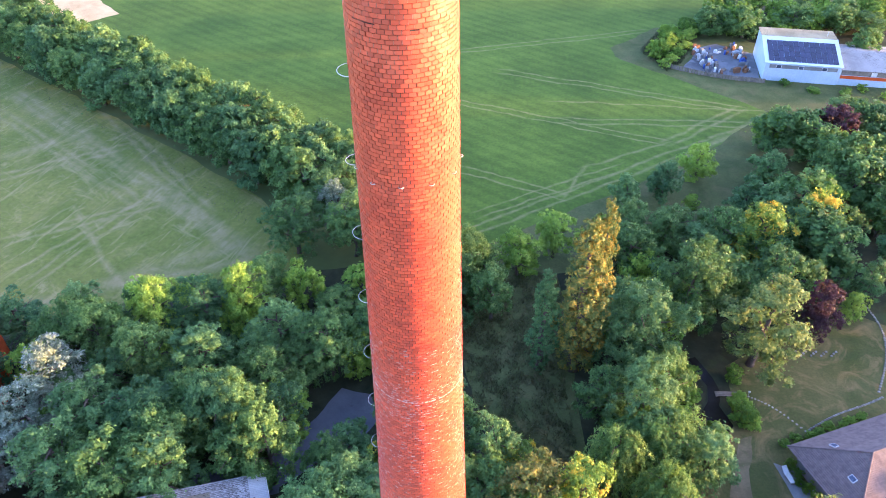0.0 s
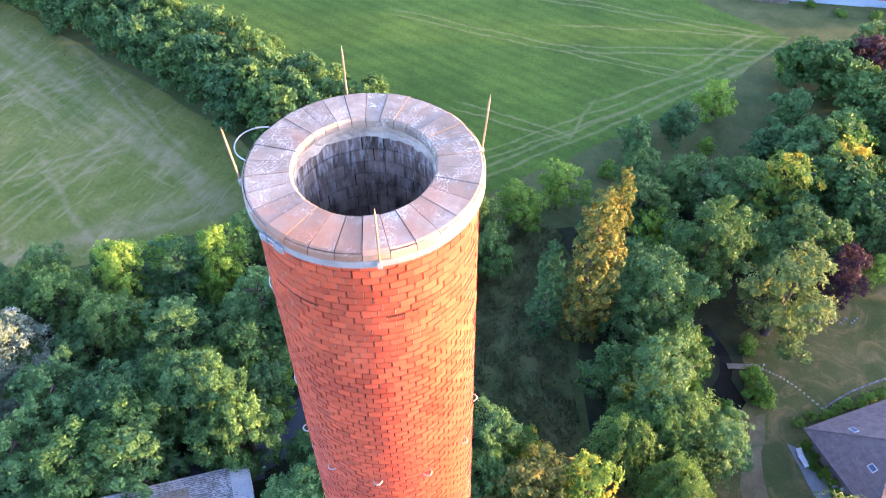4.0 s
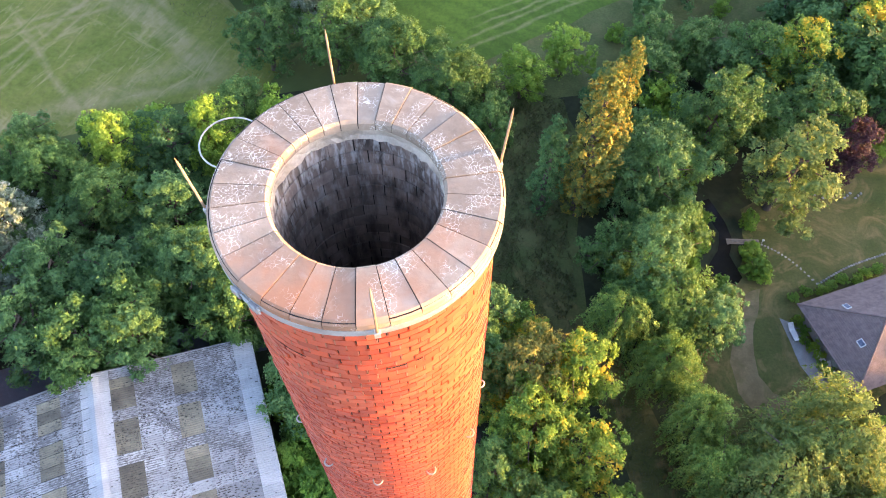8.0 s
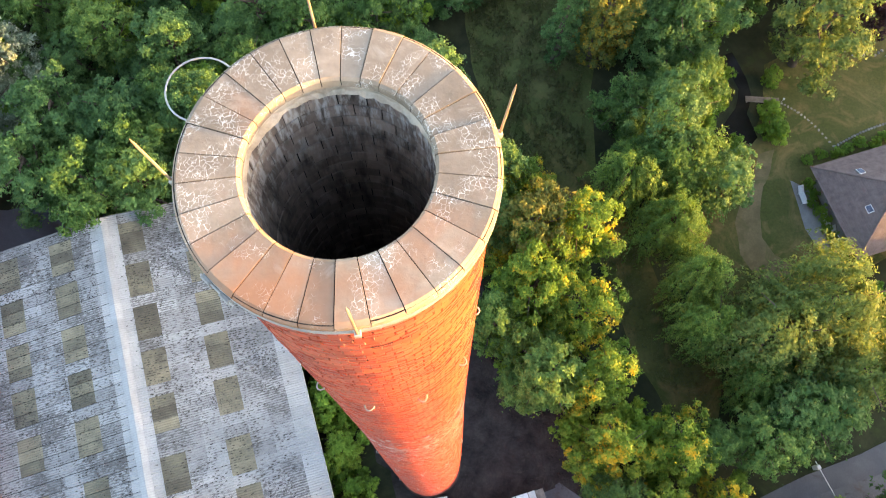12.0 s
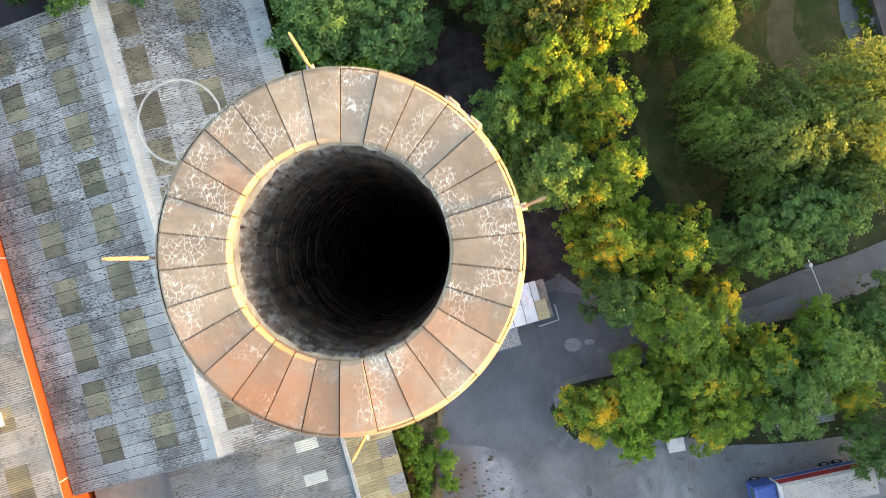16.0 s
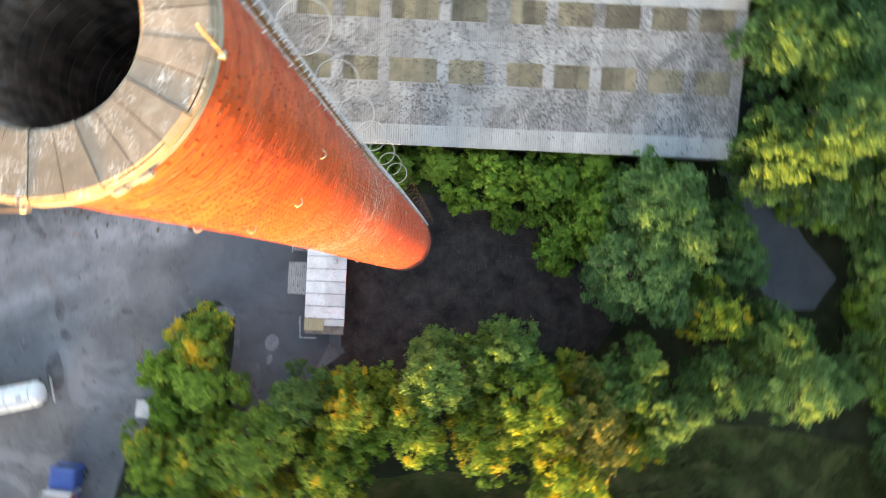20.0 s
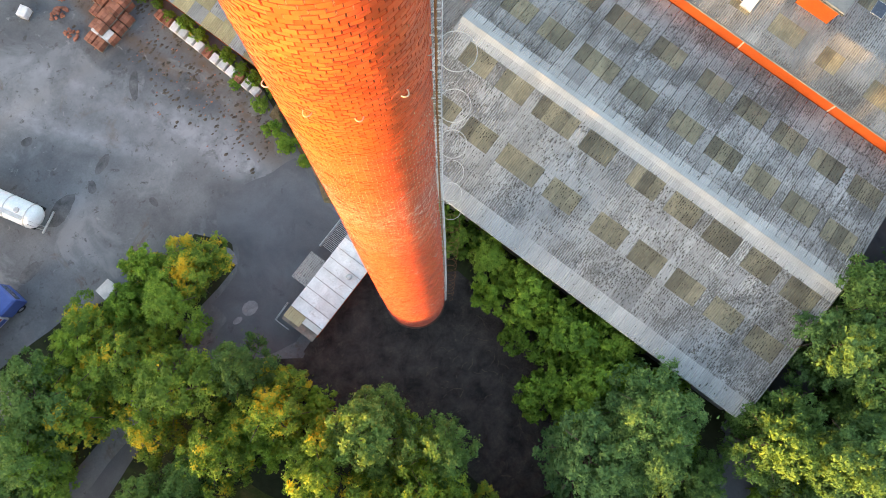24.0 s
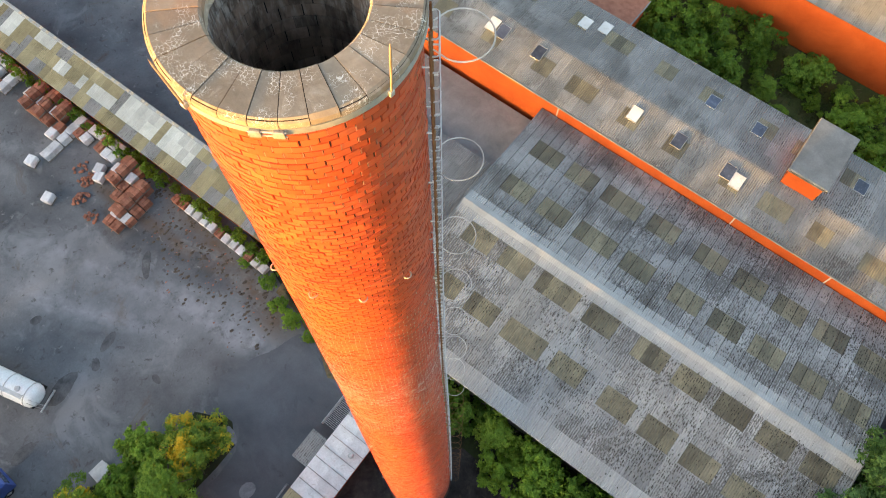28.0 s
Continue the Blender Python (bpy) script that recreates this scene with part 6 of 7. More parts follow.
plant("ash", 28.1, 78.1, 7.0, 2.5)
plant("ash", 35.2, 82.1, 7.0, 2.7)
plant("lime", 42.1, 88.1, 7.0, 2.6)
plant("ash", 47.5, 78.5, 6.5, 2.8)
plant("ash", 53.0, 85.6, 7.0, 2.9)
plant("lime", 57.0, 98.4, 7.5, 2.4)
plant("bush", 39.5, 80.0, 2.5, 1.5)
plant("bush", 24.0, 74.5, 2.4, 1.6)
plant("purple", 67.8, 95.9, 10.0, 3.7)
plant("oak", 62.5, 95.0, 9.0, 4.3)
plant("oak", 58.1, 97.7, 9.0, 3.9)
plant("ash", 75.5, 108.8, 5.0, 3.0)
plant("oak", 76.1, 103.6, 7.0, 3.6)
plant("oak", 65.2, 80.3, 10.0, 4.8)
plant("oak", 55.0, 75.8, 10.0, 4.2)
plant("oak", 63.8, 87.4, 9.0, 4.1)
plant("oak", 27.0, 69.6, 8.0, 3.7)
plant("oak", 33.5, 69.0, 8.0, 3.7)
plant("bush", 45.0, 136.0, 4.0, 2.2)
plant("oak", 87.8, 132.5, 8.0, 3.5)
plant("oak", 59.6, 147.3, 7.0, 3.2)
plant("oak", 66.9, 146.4, 7.0, 3.8)
plant("oak", 79.0, 148.7, 7.0, 3.8)
plant("oak", 88.9, 148.2, 7.0, 3.8)
plant("lime", 54.9, 54.2, 5.0, 1.8)
plant("oak", 5.0, 59.5, 9.0, 3.1)
plant("oak", 6.0, 54.1, 9.0, 2.9)
plant("ash", 57.8, 57.6, 8.0, 2.2)
plant("oak", -30.3, 24.7, 11.0, 3.6)
plant("oak", -29.9, 29.2, 12.0, 4.0)
plant("ash", -23.6, 32.1, 13.0, 4.7)
plant("ash", -9.6, 22.0, 12.0, 4.7)
plant("oak", -18.9, 28.0, 12.0, 3.5)
plant("oak", -35.6, 23.1, 9.0, 2.6)
plant("oak", 33.8, -10.8, 8.0, 3.6)
plant("oak", 37.1, -6.5, 9.0, 3.8)
plant("oak", 25.6, 2.7, 8.0, 2.3)
plant("bush", -49.4, -27.1, 4.0, 2.7)
plant("bush", -50.3, -22.3, 5.0, 2.9)
plant("bush", -53.5, -18.8, 4.0, 2.9)
plant("bush", -52.7, -28.3, 5.0, 2.7)
plant("bush", -55.6, -24.5, 5.0, 3.0)
plant("bush", -60.6, -19.9, 4.0, 2.7)
plant("bush", -61.8, -12.6, 4.0, 2.9)
plant("bush", -61.0, -6.2, 3.5, 2.5)
plant("bush", -60.3, -0.8, 3.0, 2.5)
plant("oak", 1.2, 31.8, 10.0, 3.2)
plant("ash", -1.4, 38.4, 10.5, 3.6)
plant("oak", -5.0, 35.0, 10.0, 3.2)
plant("ash", 5.4, 28.6, 11.0, 2.8)
plant("maple", -4.6, 29.3, 10.0, 2.6)
plant("oak", 5.2, 23.0, 11.0, 3.0)
plant("oak", 1.8, 24.6, 10.0, 2.4)
plant("poplar", 16.3, 45.4, 24.2, 2.7)
plant("poplar", 18.2, 46.6, 25.6, 1.6)
plant("cypress", 11.9, 45.2, 16.5, 1.6)
# belt of trees along the field boundary
rnd = random.Random(4)
for i in range(84):
    f = i / 83
    x, y = -112 + 93 * f, 143 - 69 * f
    side = 0.6 + 1.15 * (i % 3)
    plant(("oak", "ash", "oak", "oak", "ash")[i % 5], x + rnd.uniform(-1.2, 1.2) + 2.0 * side, y + rnd.uniform(-1.2, 1.2) + 3.0 * side, rnd.uniform(8.5, 10.5), rnd.uniform(3.2, 4.2), "hedge between the fields")


def inside(x, y, poly):
    hit = False
    for (x0, y0), (x1, y1) in zip(poly, poly[1:] + poly[:1]):
        if (y0 > y) != (y1 > y) and x < x0 + (x1 - x0) * (y - y0) / (y1 - y0):
            hit = not hit
    return hit


def scatter(poly, apart, kinds, low, high, radii, group):
    """Fills an outline with plants that keep some distance from one another."""
    xs, ys = [p[0] for p in poly], [p[1] for p in poly]
    spots_ = []
    for _ in range(900):
        x, y = rnd.uniform(min(xs), max(xs)), rnd.uniform(min(ys), max(ys))
        if math.hypot(x + 11.6, y - 37.8) < 4.4:  # the lane's end stays open
            continue
        if inside(x, y, poly) and all((x - a) ** 2 + (y - b) ** 2 > apart * apart for a, b in spots_):
            spots_.append((x, y))
            plant(kinds[len(spots_) % len(kinds)], x, y, rnd.uniform(low, high), rnd.uniform(*radii), group)


# undergrowth that closes the gaps of the woods
scatter([(8.5, 7), (10, 4), (14, -0.5), (21, -0.5), (22, 1.5), (17, 5), (14, 12), (12, 22), (9, 29), (5, 30), (4.5, 18), (6, 14)], 4.0, ("bush", "maple", "bush"), 4, 7, (2.2, 3.0), "undergrowth")
scatter([(14, -13.2), (19, -10.2), (30, -7.0), (38, -5), (44, -4), (44, -11), (33, -12), (24, -15.5), (15.5, -15.8)], 3.4, ("bush", "maple", "lime", "maple"), 4, 6.5, (1.8, 2.6), "island of trees by the yard")
scatter([(31, 4.5), (46, 10), (60, 20), (46, 19), (40, 12), (32, 11)], 4.0, ("oak", "ash", "bush"), 5, 9, (2.4, 3.4), "undergrowth")
scatter([(-5, -7), (-4.6, -4), (-7.6, 4), (-8.6, 11), (-5.5, 17), (-4, 26), (-15, 26), (-16.5, 22), (-7.5, -4)], 2.8, ("bush", "bush", "bush", "lime"), 3.5, 6, (1.9, 2.7), "shrubs beside the hall")
scatter([(-66, 29), (-22, 31.5), (-5, 26), (-3, 40), (1, 58), (-24, 59), (-48, 53), (-66, 46)], 5.2, ("oak", "bush", "ash"), 5, 8.5, (2.6, 3.6), "undergrowth")
scatter([(19, 33), (24, 33), (26, 43), (29, 52), (43, 56), (58, 62), (61, 80), (46, 74), (30, 68), (20, 66), (19, 56)], 5.6, ("oak", "bush", "ash"), 5, 9, (2.6, 3.6), "garden trees")
scatter([(62, 60), (80, 62), (88, 103), (66, 103)], 7.0, ("oak", "ash", "maple"), 7, 11, (3.2, 4.2), "garden trees")
scatter([(60, 148), (100, 146), (110, 165), (62, 160)], 6.0, ("oak", "bush", "bush"), 3.5, 7, (3.0, 4.2), "trees behind the sheds")
# weeds along the long shed and at the wall's foot
for k in range(26):
    p = grid(29.75 + 0.25 * math.sin(k * 2.3), -58 + 1.9 * k)
    if not -9.5 < p.y < -4:
        plant("bush", p.x, p.y, rnd.uniform(1.0, 2.2), rnd.uniform(0.6, 1.0), "weeds by the shed")
# unseen wood east of the road, beyond the house, added to shade the roofs
for i in range(46):
    y = -75 + (3.1 * i if i < 30 else 93 + 5.2 * (i - 30)) + rnd.uniform(-0.5, 0.5)
    # height set so that the low sun misses the hall's roof
    tall = rnd.uniform(13.1, 13.6) if y < 11 else rnd.uniform(6, 8)
    plant(("oak", "ash", "maple")[i % 3], 89 + 5 * (i % 2) + rnd.uniform(-1.5, 1.5), y, tall, rnd.uniform(4.0, 4.5), "wood beyond the house")
scatter([(43, 137), (50, 149), (58, 153), (55, 144), (50, 134), (46, 131)], 2.2, ("bush", "bush", "lime"), 1.5, 3.5, (1.0, 1.8), "scrub by the storage yard")
scatter([(66, 124), (79, 122), (92, 119), (92, 116), (78, 119), (66, 121)], 4.5, ("bush", "bush"), 0.8, 1.6, (0.9, 1.5), "scrub by the storage yard")
for x, y, h, r in ((2.7, -25.2, 0.9, 0.9), (3.1, -22.4, 1.2, 1.0), (2.6, -20.4, 1.4, 1.1), (1.9, -17.6, 1.0, 0.8), (3.6, -28.6, 0.7, 0.7)):
    plant("bush", x, y, h, r, "weeds by the shed")
for u, v, h, r in ((29.9, -2.2, 2.0, 1.1), (30.2, -4.0, 2.4, 1.4), (30.0, -5.9, 2.2, 1.3), (30.7, -7.4, 2.0, 1.3), (30.1, -9.2, 1.8, 1.2), (31.6, -6.4, 1.2, 0.9), (32.0, -1.4, 0.8, 0.7)):
    p = grid(u, v)
    plant("bush", p.x, p.y, h, r, "weeds by the shed")
# banks of the stream and the foot of the house wall
for x, y, h, r in ((30.6, 43.5, 2.6, 1.3), (30.2, 40.2, 2.4, 1.2), (35.8, 39.2, 2.2, 1.3), (36.2, 43.6, 2.4, 1.2), (36.3, 36.2, 2.0, 1.1), (28.4, 37.6, 2.5, 1.4), (31.4, 34.6, 2.6, 1.4)):
    plant("bush", x, y, h, r, "shrubs on the stream's bank")
for k in range(9):
    p = grid(84.9 + 0.25 * math.sin(k * 1.9), 19.4 + 1.05 * k)
    plant("bush", p.x, p.y, 0.9 + 0.4 * (k % 3), 0.62, "shrubs along the house wall")
for k in range(8):
    p = grid(86.5 + 1.6 * k, 30.6 + 0.3 * math.sin(k * 2.2))
    plant("bush", p.x, p.y, 0.7 + 0.3 * (k % 3), 0.7, "shrubs along the house wall")
plant("oak", -12.6, 28.0, 8.0, 2.7)  # leans over the lane
# long dry grass of the clearing and the strip between the trees
grng = np.random.default_rng(77)


def long_grass(name, poly, count, size, label):
    xs, ys = np.array([p[0] for p in poly]), np.array([p[1] for p in poly])
    p = np.stack([grng.uniform(xs.min(), xs.max(), count * 3), grng.uniform(ys.min(), ys.max(), count * 3)], 1)
    thick = np.array([noise.noise(Vector((x * 0.45, y * 0.45, 3.1))) + 0.7 * noise.noise(Vector((x * 1.7, y * 1.7, 0.4))) for x, y in p])
    chance = grng.uniform(0, 1, len(p))
    keep = [i for i in range(len(p)) if thick[i] + 1.1 * chance[i] > 0.5 and inside(p[i, 0], p[i, 1], poly)][:count]
    p = p[keep]
    a = grng.uniform(0, math.tau, len(p))
    c = np.stack([p[:, 0], p[:, 1], np.full(len(p), size * 0.5 - 0.05)], 1)
    n = np.stack([np.cos(a), np.sin(a), 0 * a + 0.5], 1)
    me = leaves_mesh(name, "dry_grass", c, n, size, grng, droop=-3.0, slim=0.16)
    tagged(new(name, me), label, "grass", kind="stuff")


long_grass("meadow_grass", [(2, 67), (16, 63), (17, 53), (15, 42), (15.5, 33), (13, 30), (8, 31), (3.5, 40), (0, 58)], 16000, 0.30, "tufts of long dry meadow grass")
long_grass("strip_grass", [(14, 31), (18, 29), (22, 20), (26, 12), (28, 7), (24, 7), (20, 12), (17.5, 18)], 9000, 0.2, "long shaded grass between the trees")
long_grass("scrub_grass", [(42, 139), (49, 151), (58, 154), (56, 144), (50, 133), (46, 129)], 5000, 0.4, "tall straw-coloured scrub grass")
long_grass("verge_grass", [(-23, 67), (-36, 82), (-66, 106), (-108, 138), (-108, 134), (-66, 102), (-36, 77)], 9000, 0.3, "long grass along the foot of the hedge")
scatter([tuple(grid(u, v).xy) for u, v in ((-28, -18), (-14.6, -18), (-14.6, 44), (-28, 44))], 3.2, ("bush", "bush", "lime"), 1.2, 3.2, (1.0, 1.9), "weeds between the works buildings")
long_grass("strip_straw", [tuple(grid(u, v).xy) for u, v in ((29.4, 1.2), (34.2, 1.2), (34.8, -1.0), (33.2, -4.0), (32.2, -7.0), (31.2, -10.6), (30.4, -10.6), (31, -4), (29.4, -1))], 2600, 0.28, "dead straw on the overgrown strip")
long_grass("weed_grass", [tuple(grid(u, v).xy) for u, v in ((-28.5, -19), (-14, -19), (-14, 45), (-28.5, 45))], 9000, 0.4, "rank grass between the works buildings")


# ---------------------------------------------------------------- the chimney
TOP = 67.03
PROFILE = [(0.0, 2.86), (20.0, 2.45), (38.0, 2.02), (50.0, 1.69), (58.0, 1.54), (67.0, 1.42)]


def chimney_radius(z):
    for (z0, r0), (z1, r1) in zip(PROFILE, PROFILE[1:]):
        if z <= z1:
            return r0 + (r1 - r0) * (z - z0) / (z1 - z0)
    return PROFILE[-1][1]


chimney = thing("chimney", "tall tapering round red brick chimney with a concrete coping", "chimney")
s = Shape().lathe([(chimney_radius(z) - 0.019, z) for z in [-0.2] + [k * 1.0 for k in range(0, 67)] + [TOP - 0.16]], 72)
shaft = part("shaft", s, "mortar", chimney, "mortar core of the brick shaft", smooth=True)
part("flue", Shape().lathe([(1.16, 40.0), (1.06, 52.0), (1.0, 60.0), (0.975, TOP - 0.2)][::-1], 48), "soot_gap_dark", chimney, "soot-black flue", smooth=True)
# black disc added at 40 m in place of the flue's unlit depth
part("flue_depth_stop", Shape().lathe([(1.16, 40.0), (0.0, 40.0)], 24), "soot_gap_dark", chimney)
part("plinth", Shape().lathe([(2.90, -0.2), (3.0, 0.0), (3.0, 0.35), (2.9, 0.5), (2.8, 0.5)], 64), "mortar", chimney, smooth=False)

part("open_joint", Shape().lathe([(chimney_radius(65.9) + 0.003, 65.87), (chimney_radius(65.9) + 0.005, 65.885), (chimney_radius(65.9) + 0.003, 65.9)], 24, radians(-141), radians(-112)), "soot_gap_dark", chimney, "dark open joint")
part("open_joint", Shape().lathe([(chimney_radius(65.8) + 0.003, 65.75), (chimney_radius(65.8) + 0.005, 65.765), (chimney_radius(65.8) + 0.003, 65.78)], 24, radians(-80), radians(-62)), "soot_gap_dark", chimney)

# coping slabs
SLABS, R_OUT, R_IN = 30, 1.50, 0.885
gap = 0.0045
half = math.pi / SLABS
s = Shape()
prof = [(R_IN, TOP - 0.13), (R_IN, TOP - 0.03), (R_IN + 0.03, TOP), (R_OUT - 0.05, TOP), (R_OUT, TOP - 0.04), (R_OUT, TOP - 0.13)]
steps = 3
verts, faces = [], []
for k in range(steps + 1):
    for r, z in prof:
        a = (-half + gap / r) + (2 * half - 2 * gap / r) * k / steps
        verts.append((r * math.cos(a), r * math.sin(a), z))
n = len(prof)
for k in range(steps):
    for i in range(n):
        j = (i + 1) % n
        faces.append((k * n + i, k * n + j, (k + 1) * n + j, (k + 1) * n + i))
faces += [tuple(range(n))[::-1], tuple(steps * n + i for i in range(n))]
slab_mesh = s.add(verts, [f[::-1] for f in faces]).mesh("coping_slab", "coping")
coping = part("coping", Shape().lathe([(R_IN + 0.02, TOP - 0.14), (R_IN + 0.02, TOP - 0.02), (R_OUT - 0.02, TOP - 0.02), (R_OUT - 0.02, TOP - 0.14), (R_IN + 0.02, TOP - 0.14)], 60), "soot_gap_dark", chimney)
rnd = random.Random(8)
for k in range(SLABS):
    ob = part("coping_slab", slab_mesh, "coping", coping)
    ob.matrix_local = pose(0, 0, rnd.uniform(-0.006, 0.006), 0, 0, 4 + 360 / SLABS * k)
# steel band with its clamps
band = part("steel_band", Shape().lathe([(R_OUT - 0.04, TOP - 0.235), (R_OUT + 0.004, TOP - 0.235), (R_OUT + 0.004, TOP - 0.135), (R_OUT - 0.04, TOP - 0.135), (R_OUT - 0.04, TOP - 0.235)], 96), "steel", chimney, "galvanised tension band", smooth=False)
for a in (53, 230):
    ca = Matrix.Rotation(radians(a), 4, "Z") @ Matrix.Translation((R_OUT + 0.03, 0, TOP - 0.19))
    for dy in (-0.12, 0.12):
        ob = part("clamp_lug", Shape().box(-0.035, -0.06, -0.055, 0.016, 0.06, 0.055, 0.012), "clamp_iron", band)
        ob.matrix_local = ca @ Matrix.Translation((0, dy, 0))
    for dz in (-0.035, 0.035):
        ob = part("clamp_bolt", Shape().tube([(-0.008, -0.2, dz), (-0.008, 0.2, dz)], 0.01, 6), "steel", band)
        ob.matrix_local = ca
# inner ledge and lining blocks
s = Shape().lathe([(0.90, TOP - 0.135), (0.93, TOP - 0.25), (0.90, TOP - 0.30), (0.955, TOP - 0.33)][::-1], 72)
rn = random.Random(3)
s.v = [(x * (1 + rn.uniform(-0.03, 0.02)), y * (1 + rn.uniform(-0.03, 0.02)), z + rn.uniform(-0.035, 0.02)) if z < TOP - 0.2 else (x, y, z) for x, y, z in s.v]
part("mortar_ledge", s, "crust", chimney, "crumbling pale mortar ledge")
LINE_N, LINE_H = 20, 0.215
lb = Shape()
aw = math.tau / LINE_N / 2
ri, ro, g = 0.922, 1.02, 0.0055
pts = []
for r in (ri, ro):
    for a in (-aw + g / r, 0.0, aw - g / r):
        pts += [(r * math.cos(a), r * math.sin(a), 0.009), (r * math.cos(a), r * math.sin(a), LINE_H - 0.006)]
lb.add(pts, [(0, 1, 3, 2), (2, 3, 5, 4), (0, 6, 7, 1), (5, 11, 10, 4), (1, 7, 9, 3), (3, 9, 11, 5), (2, 8, 6, 0), (4, 10, 8, 2)])
block_mesh = lb.mesh("lining_block", "lining")
lining = part("lining", Shape().lathe([(0.937, TOP - 14.0), (0.937, TOP - 0.31)][::-1], 60), "soot_gap_dark", chimney)
for row in range(15):
    for k in range(LINE_N):
        ob = part("lining_block", block_mesh, "lining", lining)
        ob.matrix_local = pose(0, 0, TOP - 0.33 - LINE_H * (row + 1), 0, 0, (k + 0.5 * (row % 2)) * 360 / LINE_N + rnd.uniform(-0.4, 0.4)) @ Matrix.Diagonal((1 + rnd.uniform(-0.008, 0.006), 1, 1, 1))
deep_v, deep_f = [], []
for row in range(15, 60):
    for k in range(LINE_N):
        m4 = pose(0, 0, TOP - 0.33 - LINE_H * (row + 1), 0, 0, (k + 0.5 * (row % 2)) * 360 / LINE_N + rnd.uniform(-0.4, 0.4)) @ Matrix.Diagonal((1 + rnd.uniform(-0.008, 0.006), 1, 1, 1))
        b0 = len(deep_v)
        deep_v += [tuple(m4 @ Vector(p)) for p in pts]
        deep_f += [tuple(b0 + i for i in q) for q in ((0, 1, 3, 2), (2, 3, 5, 4), (1, 7, 9, 3), (3, 9, 11, 5), (0, 6, 7, 1), (5, 11, 10, 4))]
deep = Shape()
deep.add(deep_v, deep_f)
tagged(part("deep_lining", deep, "lining", chimney, "lining blocks deep in the flue"), kind="stuff")
cv, cf = [], []
for k in range(150):
    if rnd.random() < 0.8:
        a, w, lo = math.tau * k / 150 + rnd.uniform(-0.01, 0.01), rnd.uniform(0.010, 0.030), 52.28 + rnd.uniform(-0.015, 0.015)
        hi, b0, r = lo + rnd.uniform(0.015, 0.055), len(cv), chimney_radius(52.3) + rnd.uniform(0.010, 0.016)
        for rr, aa, zz in ((r - 0.02, a - w, lo), (r - 0.02, a + w, lo), (r - 0.02, a + w, hi), (r - 0.02, a - w, hi), (r, a - w, lo), (r, a + w, lo), (r, a + w, hi), (r, a - w, hi)):
            cv.append((rr * math.cos(aa), rr * math.sin(aa), zz))
        cf += [tuple(b0 + i for i in q) for q in ((4, 5, 6, 7), (3, 7, 6, 2), (0, 4, 7, 3), (5, 1, 2, 6), (0, 1, 5, 4))]
collar = Shape()
collar.add(cv, cf)
tagged(part("mortar_collar", collar, "mortar_band", chimney, "broken collar of pale mortar"), kind="stuff")

# lightning rods
for i, (a, lean_) in enumerate(((104, 3), (18, 5), (186, 4), (281, -2))):
    base = Matrix.Rotation(radians(a), 4, "Z") @ Matrix.Translation((R_OUT + 0.035, 0, TOP - 0.22)) @ pose(0, 0, 0, 0, lean_, 0)
    rod = part("lightning_rod", Shape().tube([(0, 0, 0.0), (0, 0, 0.8), (0, 0, 0.9)], [0.014, 0.013, 0.003], 7), "rod", chimney, "thin copper lightning rod")
    rod.matrix_local = base
    part("clip", Shape().box(-0.035, -0.03, 0.0, 0.02, 0.03, 0.09, 0.006), "steel", rod)

# ladder with its hoops
LAD = 146.5
ladder = thing("ladder", "iron chimney ladder with safety hoops fixed up the shaft", "ladder")


def on_shaft(z, out=0.0, side=0.0, angle=LAD):
    a = radians(angle)
    r = chimney_radius(min(z, 66.8)) + out
    return Vector((r * math.cos(a) - side * math.sin(a), r * math.sin(a) + side * math.cos(a), z))


for side in (-0.2, 0.2):
    part("rail", Shape().tube([on_shaft(z, 0.09, side) for z in (0.3, 10, 20, 30, 38, 44, 50, 54, 58, 62, 65, 66.75)], 0.02, 6), "rust", ladder)
rung_mesh = Shape().tube([(-0.2, -0.04, 0), (-0.2, 0.07, 0), (-0.17, 0.1, 0), (0.17, 0.1, 0), (0.2, 0.07, 0), (0.2, -0.04, 0)], 0.013, 5).mesh("rung", "steel")
for k in range(214):
    z = 0.6 + 0.31 * k
    ob = part("rung", rung_mesh, "steel", ladder)
    ob.matrix_local = Matrix.Translation(on_shaft(z, 0.09)) @ pose(0, 0, 0, 0, 0, LAD - 90)
bracket_mesh = Shape().tube([(0, -0.12, 0), (0, 0.0, 0)], 0.014, 5).mesh("bracket", "steel")
for k in range(45):
    for side in (-0.2, 0.2):
        ob = part("bracket", bracket_mesh, "steel", ladder)
        ob.matrix_local = Matrix.Translation(on_shaft(1.0 + 1.48 * k, 0.1, side)) @ pose(0, 0, 0, 0, 0, LAD - 90)
hoop_pts = [(-0.2, 0.0, 0)] + [(-0.37 * math.cos(math.pi * (i / 22 * 1.3 - 0.15)), 0.33 + 0.37 * math.sin(math.pi * (i / 22 * 1.3 - 0.15)), 0) for i in range(23)] + [(0.2, 0.0, 0)]
hoop_mesh = Shape().tube(hoop_pts, 0.0105, 6).mesh("safety_hoop", "steel")
old_hoop_mesh = Shape().tube(hoop_pts, 0.0075, 5).mesh("safety_hoop", "rust")
for k in range(23):
    z = 66.45 - 2.92 * k
    ob = part("safety_hoop", hoop_mesh, "steel", ladder) if z > 46 else part("safety_hoop", old_hoop_mesh, "rust", ladder, "rusty safety hoop")
    ob.matrix_local = Matrix.Translation(on_shaft(z, 0.12)) @ pose(0, 0, 0, rnd.uniform(-6, 6), rnd.uniform(-4, 4), LAD - 90)

